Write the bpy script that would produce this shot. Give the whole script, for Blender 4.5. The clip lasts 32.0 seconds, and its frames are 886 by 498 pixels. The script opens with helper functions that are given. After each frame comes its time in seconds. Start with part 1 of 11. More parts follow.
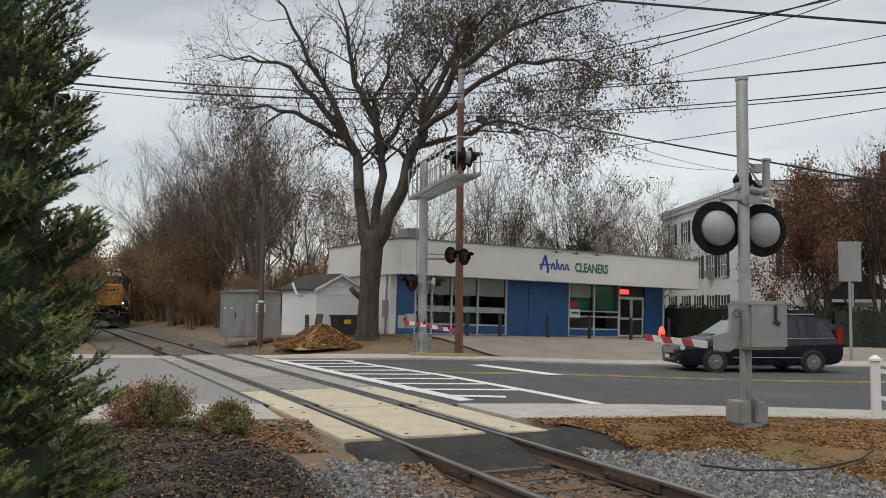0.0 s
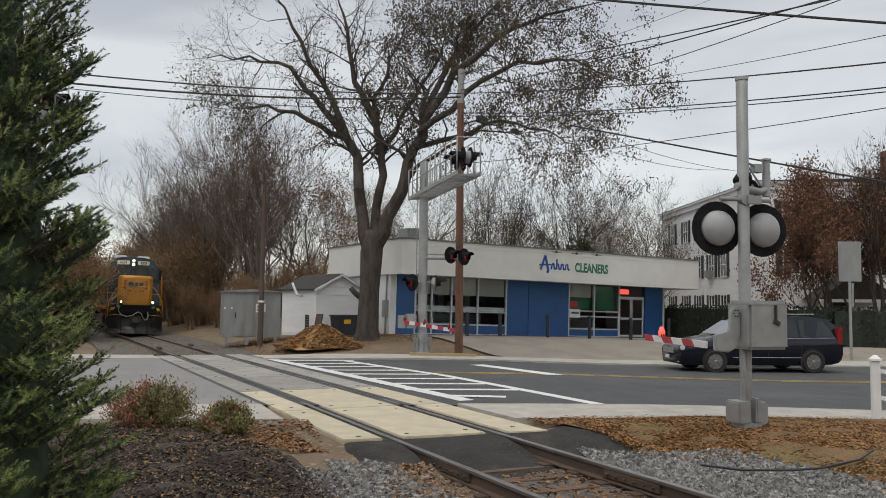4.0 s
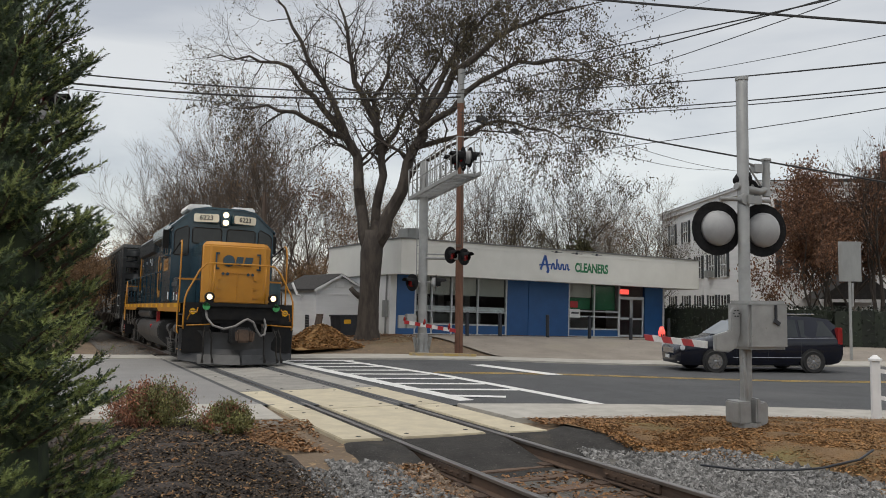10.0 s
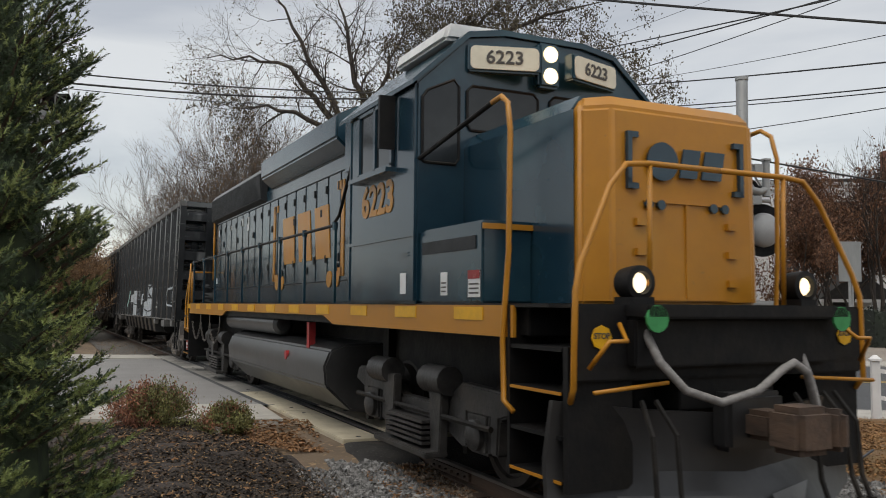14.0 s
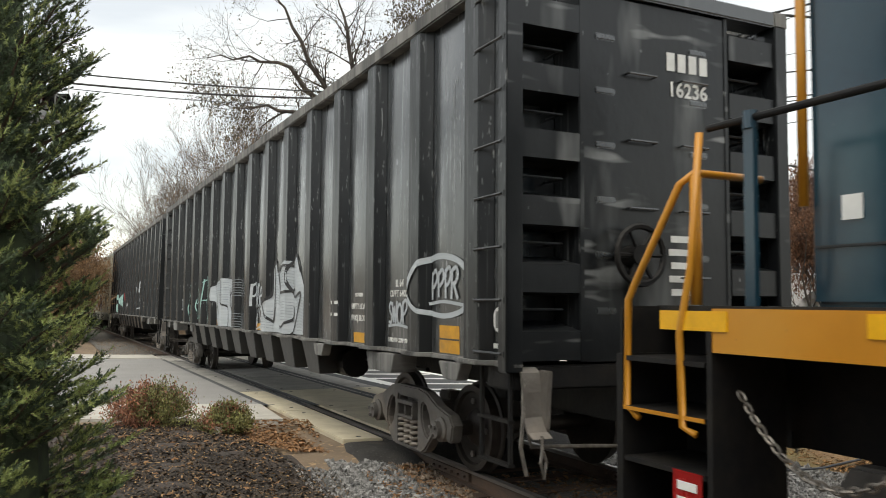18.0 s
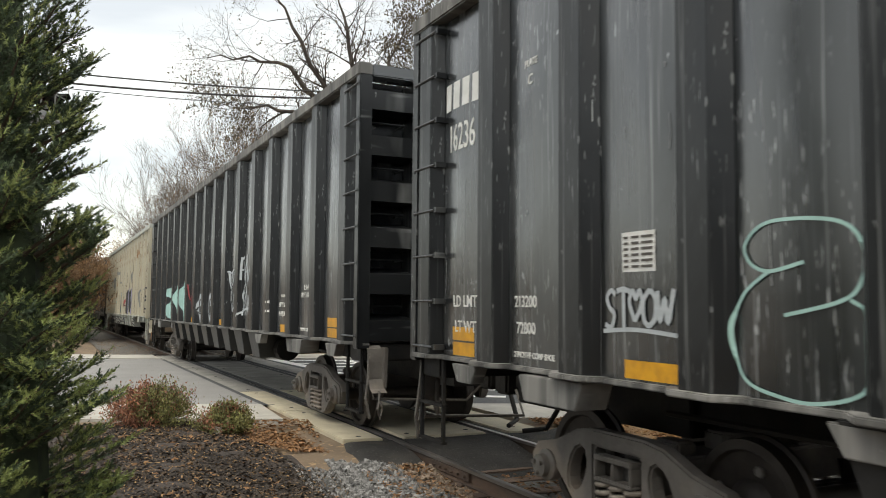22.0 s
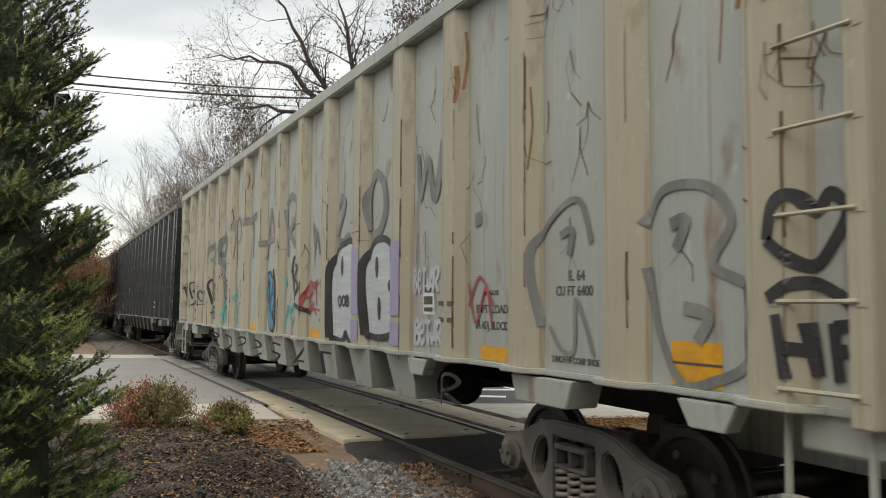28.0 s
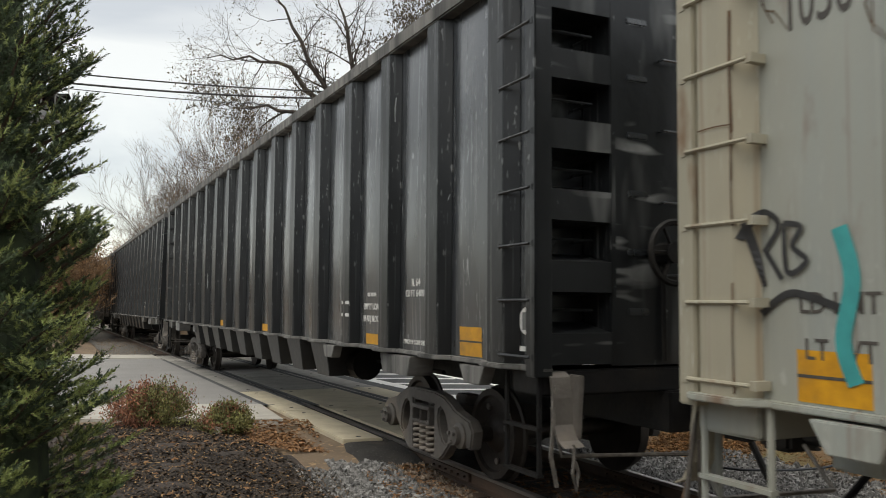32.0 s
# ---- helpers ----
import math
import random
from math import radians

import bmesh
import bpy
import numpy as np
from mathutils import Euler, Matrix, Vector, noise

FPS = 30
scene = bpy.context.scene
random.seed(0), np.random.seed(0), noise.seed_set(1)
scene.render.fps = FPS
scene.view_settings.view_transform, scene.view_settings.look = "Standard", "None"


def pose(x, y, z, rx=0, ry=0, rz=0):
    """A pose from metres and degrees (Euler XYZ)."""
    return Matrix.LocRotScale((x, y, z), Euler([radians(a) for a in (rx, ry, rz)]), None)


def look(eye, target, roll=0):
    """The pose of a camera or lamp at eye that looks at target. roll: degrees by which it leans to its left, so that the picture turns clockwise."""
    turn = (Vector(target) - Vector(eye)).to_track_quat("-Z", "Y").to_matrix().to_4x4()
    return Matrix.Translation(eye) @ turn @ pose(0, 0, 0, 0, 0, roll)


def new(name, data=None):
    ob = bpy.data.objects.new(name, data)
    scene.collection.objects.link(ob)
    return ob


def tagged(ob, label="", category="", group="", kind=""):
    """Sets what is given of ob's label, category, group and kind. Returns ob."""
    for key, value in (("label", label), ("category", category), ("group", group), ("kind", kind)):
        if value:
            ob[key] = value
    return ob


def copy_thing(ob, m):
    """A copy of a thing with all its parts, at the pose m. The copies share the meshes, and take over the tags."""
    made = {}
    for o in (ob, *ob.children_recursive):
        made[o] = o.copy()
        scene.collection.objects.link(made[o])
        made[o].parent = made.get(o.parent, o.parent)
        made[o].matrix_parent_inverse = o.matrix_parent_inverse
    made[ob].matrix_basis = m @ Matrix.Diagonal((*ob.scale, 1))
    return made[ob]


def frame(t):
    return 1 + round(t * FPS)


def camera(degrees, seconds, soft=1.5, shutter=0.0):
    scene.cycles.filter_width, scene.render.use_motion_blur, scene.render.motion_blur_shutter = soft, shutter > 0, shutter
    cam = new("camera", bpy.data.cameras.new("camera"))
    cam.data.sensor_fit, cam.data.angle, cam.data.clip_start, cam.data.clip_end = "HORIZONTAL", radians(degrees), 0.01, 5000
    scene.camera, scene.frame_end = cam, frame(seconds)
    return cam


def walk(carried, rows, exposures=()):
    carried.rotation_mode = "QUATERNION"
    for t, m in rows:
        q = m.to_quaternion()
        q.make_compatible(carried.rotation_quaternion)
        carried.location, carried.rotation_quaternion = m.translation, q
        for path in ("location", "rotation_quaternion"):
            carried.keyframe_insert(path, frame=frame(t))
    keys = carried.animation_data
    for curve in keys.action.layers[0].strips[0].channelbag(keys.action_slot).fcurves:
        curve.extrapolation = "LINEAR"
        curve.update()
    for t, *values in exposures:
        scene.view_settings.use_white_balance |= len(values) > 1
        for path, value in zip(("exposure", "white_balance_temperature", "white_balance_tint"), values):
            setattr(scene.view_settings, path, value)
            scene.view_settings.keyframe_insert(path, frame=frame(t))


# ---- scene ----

# ---------------------------------------------------------------- camera, light
# World: the top of the rails by the camera is z = 0, the track runs along y, the train comes towards -y.
EYE = (0.0, 0.0, 1.768)
cam = camera(56.45, 32.0, soft=0.95, shutter=0.15)
VIEW = look(EYE, (4.34716, 8.98207, 2.41941), 0.536)
walk(cam, [(0.0, VIEW), (32.0, VIEW)],
     exposures=((0.0, -0.04, 6850, 9), (14.0, -0.04, 6850, 9), (16.6, 0.70, 7170, 6), (25.5, 0.70, 7170, 6), (28.0, 0.48, 7300, 7), (29.2, 0.32, 7100, 7), (32.0, 0.36, 7100, 7)))

world = bpy.data.worlds.new("overcast_sky")
scene.world = world
world.use_nodes = True
wt = world.node_tree
wt.nodes.clear()
w_out = wt.nodes.new("ShaderNodeOutputWorld")
w_sky = wt.nodes.new("ShaderNodeTexSky")
w_sky.sky_type, w_sky.sun_disc = "NISHITA", False
w_sky.sun_elevation, w_sky.sun_rotation = radians(66), radians(229)
w_skybg = wt.nodes.new("ShaderNodeBackground")
w_skybg.inputs["Strength"].default_value = 0.05
wt.links.new(w_sky.outputs[0], w_skybg.inputs["Color"])
w_co = wt.nodes.new("ShaderNodeTexCoord")
w_map = wt.nodes.new("ShaderNodeMapping")
w_map.inputs["Scale"].default_value = (1.0, 1.0, 3.6)
w_map.inputs["Rotation"].default_value = (0.0, radians(-9), 0.5)
w_noise = wt.nodes.new("ShaderNodeTexNoise")
w_noise.inputs["Scale"].default_value, w_noise.inputs["Detail"].default_value = 2.6, 5.0
w_noise.inputs["Roughness"].default_value, w_noise.inputs["Distortion"].default_value = 0.5, 0.4
w_ramp = wt.nodes.new("ShaderNodeValToRGB")
w_ramp.color_ramp.elements[0].position, w_ramp.color_ramp.elements[0].color = 0.36, (0.57, 0.58, 0.605, 1)
w_ramp.color_ramp.elements[1].position, w_ramp.color_ramp.elements[1].color = 0.62, (0.86, 0.86, 0.85, 1)
w_cloud = wt.nodes.new("ShaderNodeBackground")
w_cloud.inputs["Strength"].default_value = 0.72
w_add = wt.nodes.new("ShaderNodeAddShader")
wt.links.new(w_co.outputs["Generated"], w_map.inputs["Vector"])
wt.links.new(w_map.outputs[0], w_noise.inputs["Vector"])
wt.links.new(w_noise.outputs["Fac"], w_ramp.inputs["Fac"])
wt.links.new(w_ramp.outputs[0], w_cloud.inputs["Color"])
wt.links.new(w_skybg.outputs[0], w_add.inputs[0])
wt.links.new(w_cloud.outputs[0], w_add.inputs[1])
wt.links.new(w_add.outputs[0], w_out.inputs["Surface"])

sun_data = bpy.data.lights.new("sun", "SUN")
sun_data.energy, sun_data.angle, sun_data.color = 1.7, radians(60), (1.0, 0.96, 0.9)
sun = new("sun", sun_data)
sun.matrix_world = look((-7, -6, 21), (0, 0, 0))


# ---------------------------------------------------------------- materials
def material(name, colour, second=None, rough=0.7, metal=0.0, scale=6.0, amount=0.5, bump=0.0, bump_scale=None,
             stretch=(1, 1, 1), spots=None, spot_scale=30.0, spot_cut=0.62, emit=0.0, each=0.0, spec=0.5, coat=0.0,
             stains=None, stain_scale=0.8, stain_cut=0.55, islands=False):
    """Two colours mixed by noise, a second scale of spots, broad stains, relief, and a change from object to object."""
    m = bpy.data.materials.new(name)
    m.use_nodes = True
    nt = m.node_tree
    n, l = nt.nodes, nt.links
    b = n["Principled BSDF"]
    second = second or tuple(c * 0.7 for c in colour)
    co = n.new("ShaderNodeTexCoord")
    mp = n.new("ShaderNodeMapping")
    mp.inputs["Scale"].default_value = stretch
    l.new(co.outputs["Object"], mp.inputs["Vector"])
    nz = n.new("ShaderNodeTexNoise")
    nz.inputs["Scale"].default_value, nz.inputs["Detail"].default_value = scale, 6.0
    nz.inputs["Roughness"].default_value = 0.62
    l.new(mp.outputs[0], nz.inputs["Vector"])
    rp = n.new("ShaderNodeValToRGB")
    rp.color_ramp.elements[0].position, rp.color_ramp.elements[1].position = 0.5 - 0.25 * amount, 0.5 + 0.25 * amount
    rp.color_ramp.elements[0].color, rp.color_ramp.elements[1].color = (*second, 1), (*colour, 1)
    l.new(nz.outputs["Fac"], rp.inputs["Fac"])
    out = rp.outputs[0]

    def over(colour2, sc, cut, soft, vec):
        nonlocal out
        z = n.new("ShaderNodeTexNoise")
        z.inputs["Scale"].default_value, z.inputs["Detail"].default_value = sc, 5.0
        l.new(vec, z.inputs["Vector"])
        r = n.new("ShaderNodeMapRange")
        r.inputs["From Min"].default_value, r.inputs["From Max"].default_value = cut, cut + soft
        l.new(z.outputs["Fac"], r.inputs["Value"])
        mx = n.new("ShaderNodeMix")
        mx.data_type = "RGBA"
        l.new(r.outputs[0], mx.inputs["Factor"])
        l.new(out, mx.inputs["A"])
        mx.inputs["B"].default_value = (*colour2, 1)
        out = mx.outputs["Result"]

    if stains:
        over(stains, stain_scale, stain_cut, 0.2, mp.outputs[0])
    if spots:
        over(spots, spot_scale, spot_cut, 0.06, mp.outputs[0])
    if each:
        oi = n.new("ShaderNodeNewGeometry" if islands else "ShaderNodeObjectInfo")
        r = n.new("ShaderNodeMapRange")
        r.inputs["To Min"].default_value, r.inputs["To Max"].default_value = 1 - each, 1 + each
        l.new(oi.outputs["Random Per Island" if islands else "Random"], r.inputs["Value"])
        hs = n.new("ShaderNodeHueSaturation")
        l.new(r.outputs[0], hs.inputs["Value"])
        l.new(out, hs.inputs["Color"])
        out = hs.outputs[0]
    l.new(out, b.inputs["Base Color"])
    rr = n.new("ShaderNodeMapRange")
    rr.inputs["To Min"].default_value, rr.inputs["To Max"].default_value = max(0.03, rough - 0.12), min(1, rough + 0.12)
    l.new(nz.outputs["Fac"], rr.inputs["Value"])
    l.new(rr.outputs[0], b.inputs["Roughness"])
    b.inputs["Metallic"].default_value = metal
    b.inputs["Specular IOR Level"].default_value = spec
    b.inputs["Coat Weight"].default_value = coat
    if bump:
        bz = n.new("ShaderNodeTexNoise")
        bz.inputs["Scale"].default_value, bz.inputs["Detail"].default_value = bump_scale or scale * 4, 5.0
        l.new(mp.outputs[0], bz.inputs["Vector"])
        bp = n.new("ShaderNodeBump")
        bp.inputs["Strength"].default_value, bp.inputs["Distance"].default_value = bump, 0.02
        l.new(bz.outputs["Fac"], bp.inputs["Height"])
        l.new(bp.outputs[0], b.inputs["Normal"])
    if emit:
        b.inputs["Emission Color"].default_value = (*colour, 1)
        b.inputs["Emission Strength"].default_value = emit
    return m


def glass(name, tint=(0.6, 0.7, 0.7), rough=0.03):
    m = bpy.data.materials.new(name)
    m.use_nodes = True
    b = m.node_tree.nodes["Principled BSDF"]
    b.inputs["Base Color"].default_value = (*tint, 1)
    b.inputs["Roughness"].default_value = rough
    b.inputs["Transmission Weight"].default_value = 1.0
    b.inputs["IOR"].default_value = 1.3
    return m


ASPHALT = material("asphalt", (0.085, 0.088, 0.092), (0.06, 0.062, 0.066), 0.85, scale=1.2, bump=0.5, bump_scale=90, spots=(0.13, 0.13, 0.13), spot_scale=60, spot_cut=0.64, stains=(0.11, 0.11, 0.112), stain_scale=0.25)
PALE_ROAD = material("pale_grey_road", (0.27, 0.265, 0.258), (0.22, 0.215, 0.21), 0.85, scale=0.6, bump=0.4, bump_scale=80, spots=(0.14, 0.135, 0.13), spot_scale=8, spot_cut=0.68, stains=(0.25, 0.245, 0.235), stain_scale=0.3)
OLD_ASPHALT = material("worn_asphalt", (0.31, 0.275, 0.235), (0.24, 0.21, 0.18), 0.9, scale=0.7, bump=0.5, bump_scale=70, spots=(0.10, 0.09, 0.08), spot_scale=9, spot_cut=0.66, stains=(0.28, 0.25, 0.2), stain_scale=0.35)
BLACKTOP = material("dark_asphalt_patch", (0.060, 0.057, 0.054), (0.030, 0.029, 0.028), 0.92, spec=0.2, scale=3, amount=0.9, bump=1.0, bump_scale=45, spots=(0.13, 0.122, 0.112), spot_scale=34, spot_cut=0.63, stains=(0.085, 0.075, 0.062), stain_scale=1.6)
CONCRETE = material("pavement_concrete", (0.46, 0.44, 0.40), (0.36, 0.345, 0.31), 0.88, scale=2.2, bump=0.3, bump_scale=60, spots=(0.22, 0.2, 0.17), spot_scale=24, spot_cut=0.68, stains=(0.32, 0.3, 0.27), stain_scale=0.7)
PANEL_NEAR = material("pale_concrete_panel", (0.55, 0.49, 0.36), (0.45, 0.40, 0.30), 0.85, scale=2.5, bump=0.3, bump_scale=50, spots=(0.25, 0.21, 0.15), spot_scale=18, spot_cut=0.68, each=0.08)
PANEL_FAR = material("grey_concrete_panel", (0.34, 0.325, 0.295), (0.25, 0.24, 0.22), 0.85, scale=2.0, bump=0.3, bump_scale=50, spots=(0.15, 0.14, 0.12), spot_scale=14, spot_cut=0.66, each=0.10)
RUBBER = material("rubber_flangeway", (0.022, 0.021, 0.02), (0.035, 0.032, 0.03), 0.75, scale=6, bump=0.3)
RAIL_STEEL = material("rusty_rail_side", (0.13, 0.085, 0.06), (0.07, 0.05, 0.04), 0.75, metal=0.3, scale=7, bump=0.4, stretch=(1, 0.3, 1))
RAIL_TOP = material("worn_rail_head", (0.34, 0.32, 0.30), (0.24, 0.22, 0.21), 0.36, metal=0.85, scale=4, stretch=(6, 0.3, 1))
TIE_WOOD = material("weathered_tie_timber", (0.16, 0.105, 0.075), (0.085, 0.06, 0.045), 0.95, scale=4, stretch=(0.5, 5, 5), bump=0.8, bump_scale=14, each=0.2)
GROUND = material("brown_dirt_ground", (0.20, 0.145, 0.095), (0.13, 0.095, 0.065), 0.95, scale=0.8, bump=0.8, bump_scale=14, spots=(0.32, 0.22, 0.12), spot_scale=11, spot_cut=0.6, stains=(0.17, 0.15, 0.075), stain_scale=0.13)
MULCH = material("black_mulch_bed", (0.062, 0.047, 0.038), (0.026, 0.020, 0.017), 0.9, scale=7, bump=1.0, bump_scale=26)
CHIP = material("mulch_chips", (0.060, 0.047, 0.037), (0.024, 0.019, 0.015), 0.85, scale=12, each=0.8, islands=True)
GRAVEL = material("ballast_bed", (0.15, 0.14, 0.125), (0.065, 0.06, 0.054), 0.92, scale=12, bump=1.0, bump_scale=30)
STONE = material("ballast_stone", (0.25, 0.246, 0.24), (0.105, 0.103, 0.10), 0.88, scale=14, bump=0.4, each=0.6, islands=True)
DIRTY_STONE = material("brown_ballast_stone", (0.26, 0.20, 0.15), (0.15, 0.11, 0.08), 0.9, scale=14, bump=0.4, each=0.45, islands=True)
DRY_GRASS = material("dry_lawn", (0.215, 0.130, 0.062), (0.13, 0.082, 0.042), 0.95, scale=2.4, bump=1.0, bump_scale=40, stains=(0.17, 0.15, 0.055), stain_scale=0.7)
BLADE = material("dry_grass_blades", (0.33, 0.20, 0.092), (0.20, 0.125, 0.056), 0.85, scale=5, each=0.45, islands=True)
FALLEN = material("fallen_leaves", (0.30, 0.165, 0.075), (0.17, 0.09, 0.045), 0.8, scale=9, each=0.5, islands=True)
MARKING = material("road_marking", (0.78, 0.78, 0.76), (0.66, 0.66, 0.64), 0.6, scale=9, spots=(0.4, 0.4, 0.39), spot_scale=30, spot_cut=0.7)
YELLOW_LINE = material("yellow_road_line", (0.62, 0.42, 0.10), (0.5, 0.34, 0.09), 0.65, scale=9, spots=(0.25, 0.2, 0.1), spot_scale=20, spot_cut=0.66)
BACKING_WALL = material("dark_backing_wall", (0.026, 0.025, 0.024), (0.016, 0.015, 0.015), 0.85, scale=2, stretch=(1, 1, 6), bump=0.5)
WOOD_CHIPS = material("leaf_pile", (0.42, 0.25, 0.10), (0.26, 0.15, 0.06), 0.9, scale=8, bump=1.0, bump_scale=20)

PILE_LEAF = material("heaped_leaves", (0.40, 0.23, 0.095), (0.22, 0.12, 0.05), 0.9, scale=6, each=0.6, islands=True)
LITTER = material("lawn_leaf_litter", (0.36, 0.20, 0.085), (0.19, 0.105, 0.045), 0.85, scale=5, each=0.6, islands=True)
WHITE_PAINT = material("white_paint", (0.78, 0.79, 0.78), (0.66, 0.67, 0.66), 0.5, scale=4)
SAFETY = material("bright_reflective_yellow", (0.78, 0.42, 0.01), (0.66, 0.35, 0.01), 0.35, scale=8)
RED_PAINT = material("red_paint", (0.48, 0.035, 0.04), (0.36, 0.03, 0.03), 0.45, scale=8)

# ---------------------------------------------------------------- mesh building
class Shape:
    """Collects faces of simple solids into one mesh."""

    def __init__(self):
        self.v, self.f, self.mi, self.now = [], [], [], 0

    def add(self, verts, faces):
        k = len(self.v)
        self.v.extend(verts)
        self.f.extend([tuple(k + i for i in f) for f in faces])
        self.mi.extend([self.now] * len(faces))
        return self

    def box(self, x0, y0, z0, x1, y1, z1):
        v = [(x, y, z) for z in (z0, z1) for y in (y0, y1) for x in (x0, x1)]
        return self.add(v, [(0, 2, 3, 1), (4, 5, 7, 6), (0, 1, 5, 4), (2, 6, 7, 3), (0, 4, 6, 2), (1, 3, 7, 5)])

    def block(self, m, sx, sy, sz, taper=1.0):
        """A box of that size about the pose m; taper narrows its top."""
        v = []
        for z in (-0.5, 0.5):
            k = taper if z > 0 else 1.0
            v += [tuple(m @ Vector((x * sx * k, y * sy * k, z * sz))) for y in (-0.5, 0.5) for x in (-0.5, 0.5)]
        return self.add(v, [(0, 2, 3, 1), (4, 5, 7, 6), (0, 1, 5, 4), (2, 6, 7, 3), (0, 4, 6, 2), (1, 3, 7, 5)])

    def tube(self, pts, radii, n=8, caps=True):
        """A round bar along points; radii one number or one for each point."""
        pts = [Vector(p) for p in pts]
        if not hasattr(radii, "__len__"):
            radii = [radii] * len(pts)
        verts, faces = [], []
        side = None
        for i, p in enumerate(pts):
            d = (pts[min(i + 1, len(pts) - 1)] - pts[max(i - 1, 0)])
            d = d.normalized() if d.length > 1e-9 else Vector((0, 0, 1))
            if side is None:
                side = d.orthogonal().normalized()
            else:
                side = (side - d * side.dot(d))
                side = side.normalized() if side.length > 1e-6 else d.orthogonal().normalized()
            other = d.cross(side)
            for k in range(n):
                a = 2 * math.pi * k / n
                verts.append(tuple(p + (side * math.cos(a) + other * math.sin(a)) * radii[i]))
        for i in range(len(pts) - 1):
            for k in range(n):
                a, b = i * n + k, i * n + (k + 1) % n
                faces.append((a, b, b + n, a + n))
        if caps:
            faces.append(tuple(range(n - 1, -1, -1)))
            faces.append(tuple((len(pts) - 1) * n + k for k in range(n)))
        return self.add(verts, faces)

    def prism(self, profile, a, b, axis="y"):
        """A closed outline pushed along an axis from a to b. The outline is in (x, z) for y, (y, z) for x, (x, y) for z."""
        def at(p, t):
            return {"y": (p[0], t, p[1]), "x": (t, p[0], p[1]), "z": (p[0], p[1], t)}[axis]
        n = len(profile)
        v = [at(p, a) for p in profile] + [at(p, b) for p in profile]
        f = [(i, (i + 1) % n, n + (i + 1) % n, n + i) for i in range(n)]
        f += [tuple(range(n - 1, -1, -1)), tuple(range(n, 2 * n))]
        return self.add(v, f)

    def lathe(self, profile, m=None, n=20):
        """A turned form about local z; profile of (radius, z)."""
        m = m or Matrix()
        v, f = [], []
        for r, z in profile:
            for k in range(n):
                a = 2 * math.pi * k / n
                v.append(tuple(m @ Vector((r * math.cos(a), r * math.sin(a), z))))
        for i in range(len(profile) - 1):
            for k in range(n):
                a, b = i * n + k, i * n + (k + 1) % n
                f.append((a, b, b + n, a + n))
        f.append(tuple(range(n - 1, -1, -1)))
        f.append(tuple((len(profile) - 1) * n + k for k in range(n)))
        return self.add(v, f)

    def mesh(self, name, materials, smooth=False, bevel=0.0):
        me = bpy.data.meshes.new(name)
        me.from_pydata(self.v, [], self.f)
        for mt in (materials if isinstance(materials, (list, tuple)) else [materials]):
            me.materials.append(mt)
        if any(self.mi):
            me.polygons.foreach_set("material_index", self.mi)
        bm = bmesh.new()
        bm.from_mesh(me)
        if len(self.f) < 60000:
            bmesh.ops.recalc_face_normals(bm, faces=bm.faces)
        if bevel:
            edges = [e for e in bm.edges if len(e.link_faces) == 2 and e.calc_face_angle() > 0.6]
            bmesh.ops.bevel(bm, geom=edges, offset=bevel, segments=2, affect="EDGES", clamp_overlap=True)
        bm.to_mesh(me)
        bm.free()
        if smooth:
            me.shade_smooth() if smooth is True else me.set_sharp_from_angle(angle=radians(smooth))
            if smooth is not True:
                me.polygons.foreach_set("use_smooth", [True] * len(me.polygons))
        me.update()
        return me


def part(name, shape, mat, parent=None, label="", smooth=False, bevel=0.0, m=None):
    """Links a Shape (or a ready mesh) as one mesh object under a thing or a part."""
    ob = new(name, shape.mesh(name, mat, smooth, bevel) if isinstance(shape, Shape) else shape)
    if parent:
        ob.parent = parent
    if m is not None:
        ob.matrix_basis = m
    if label:
        ob["label"] = label
    return ob


def thing(name, label, category, m=None, group="", kind=""):
    ob = new(name)
    ob.empty_display_size = 0.2
    if m is not None:
        ob.matrix_basis = m
    return tagged(ob, label, category, group, kind)


def structure(name, shape, mat, label, category, smooth=False, kind="structure"):
    return tagged(part(name, shape, mat, None, "", smooth), label, category, "", kind)


def lettering(name, text, size, mat, parent, m, label="", bold=0.0, depth=0.004, width=1.0):
    """Letters of the built-in font as a mesh part, flat in local x (reading) and y (up)."""
    cu = bpy.data.curves.new(name, "FONT")
    cu.body, cu.size, cu.extrude, cu.offset = text, size, depth, bold
    cu.align_x, cu.align_y, cu.resolution_u = "CENTER", "CENTER", 3
    tmp = bpy.data.objects.new(name, cu)
    me = bpy.data.meshes.new_from_object(tmp)
    bpy.data.objects.remove(tmp)
    bpy.data.curves.remove(cu)
    me.materials.clear()
    me.materials.append(mat)
    me.transform(Matrix.Diagonal((width, 1, 1, 1)))
    return part(name, me, None, parent, label, m=m)


def smooth01(t):
    t = min(1.0, max(0.0, t))
    return t * t * (3 - 2 * t)


# ---------------------------------------------------------------- the lie of the land
TRACK = 4.943          # x of the track's middle
RUN = Vector((0.928, -0.372))   # the street's direction
OVER = Vector((0.372, 0.928))   # across the street, away from the camera


def street(u, v):
    return tuple(RUN * u + OVER * v)


def track_z(y):
    return -0.0075 * max(0.0, y - 14.0)


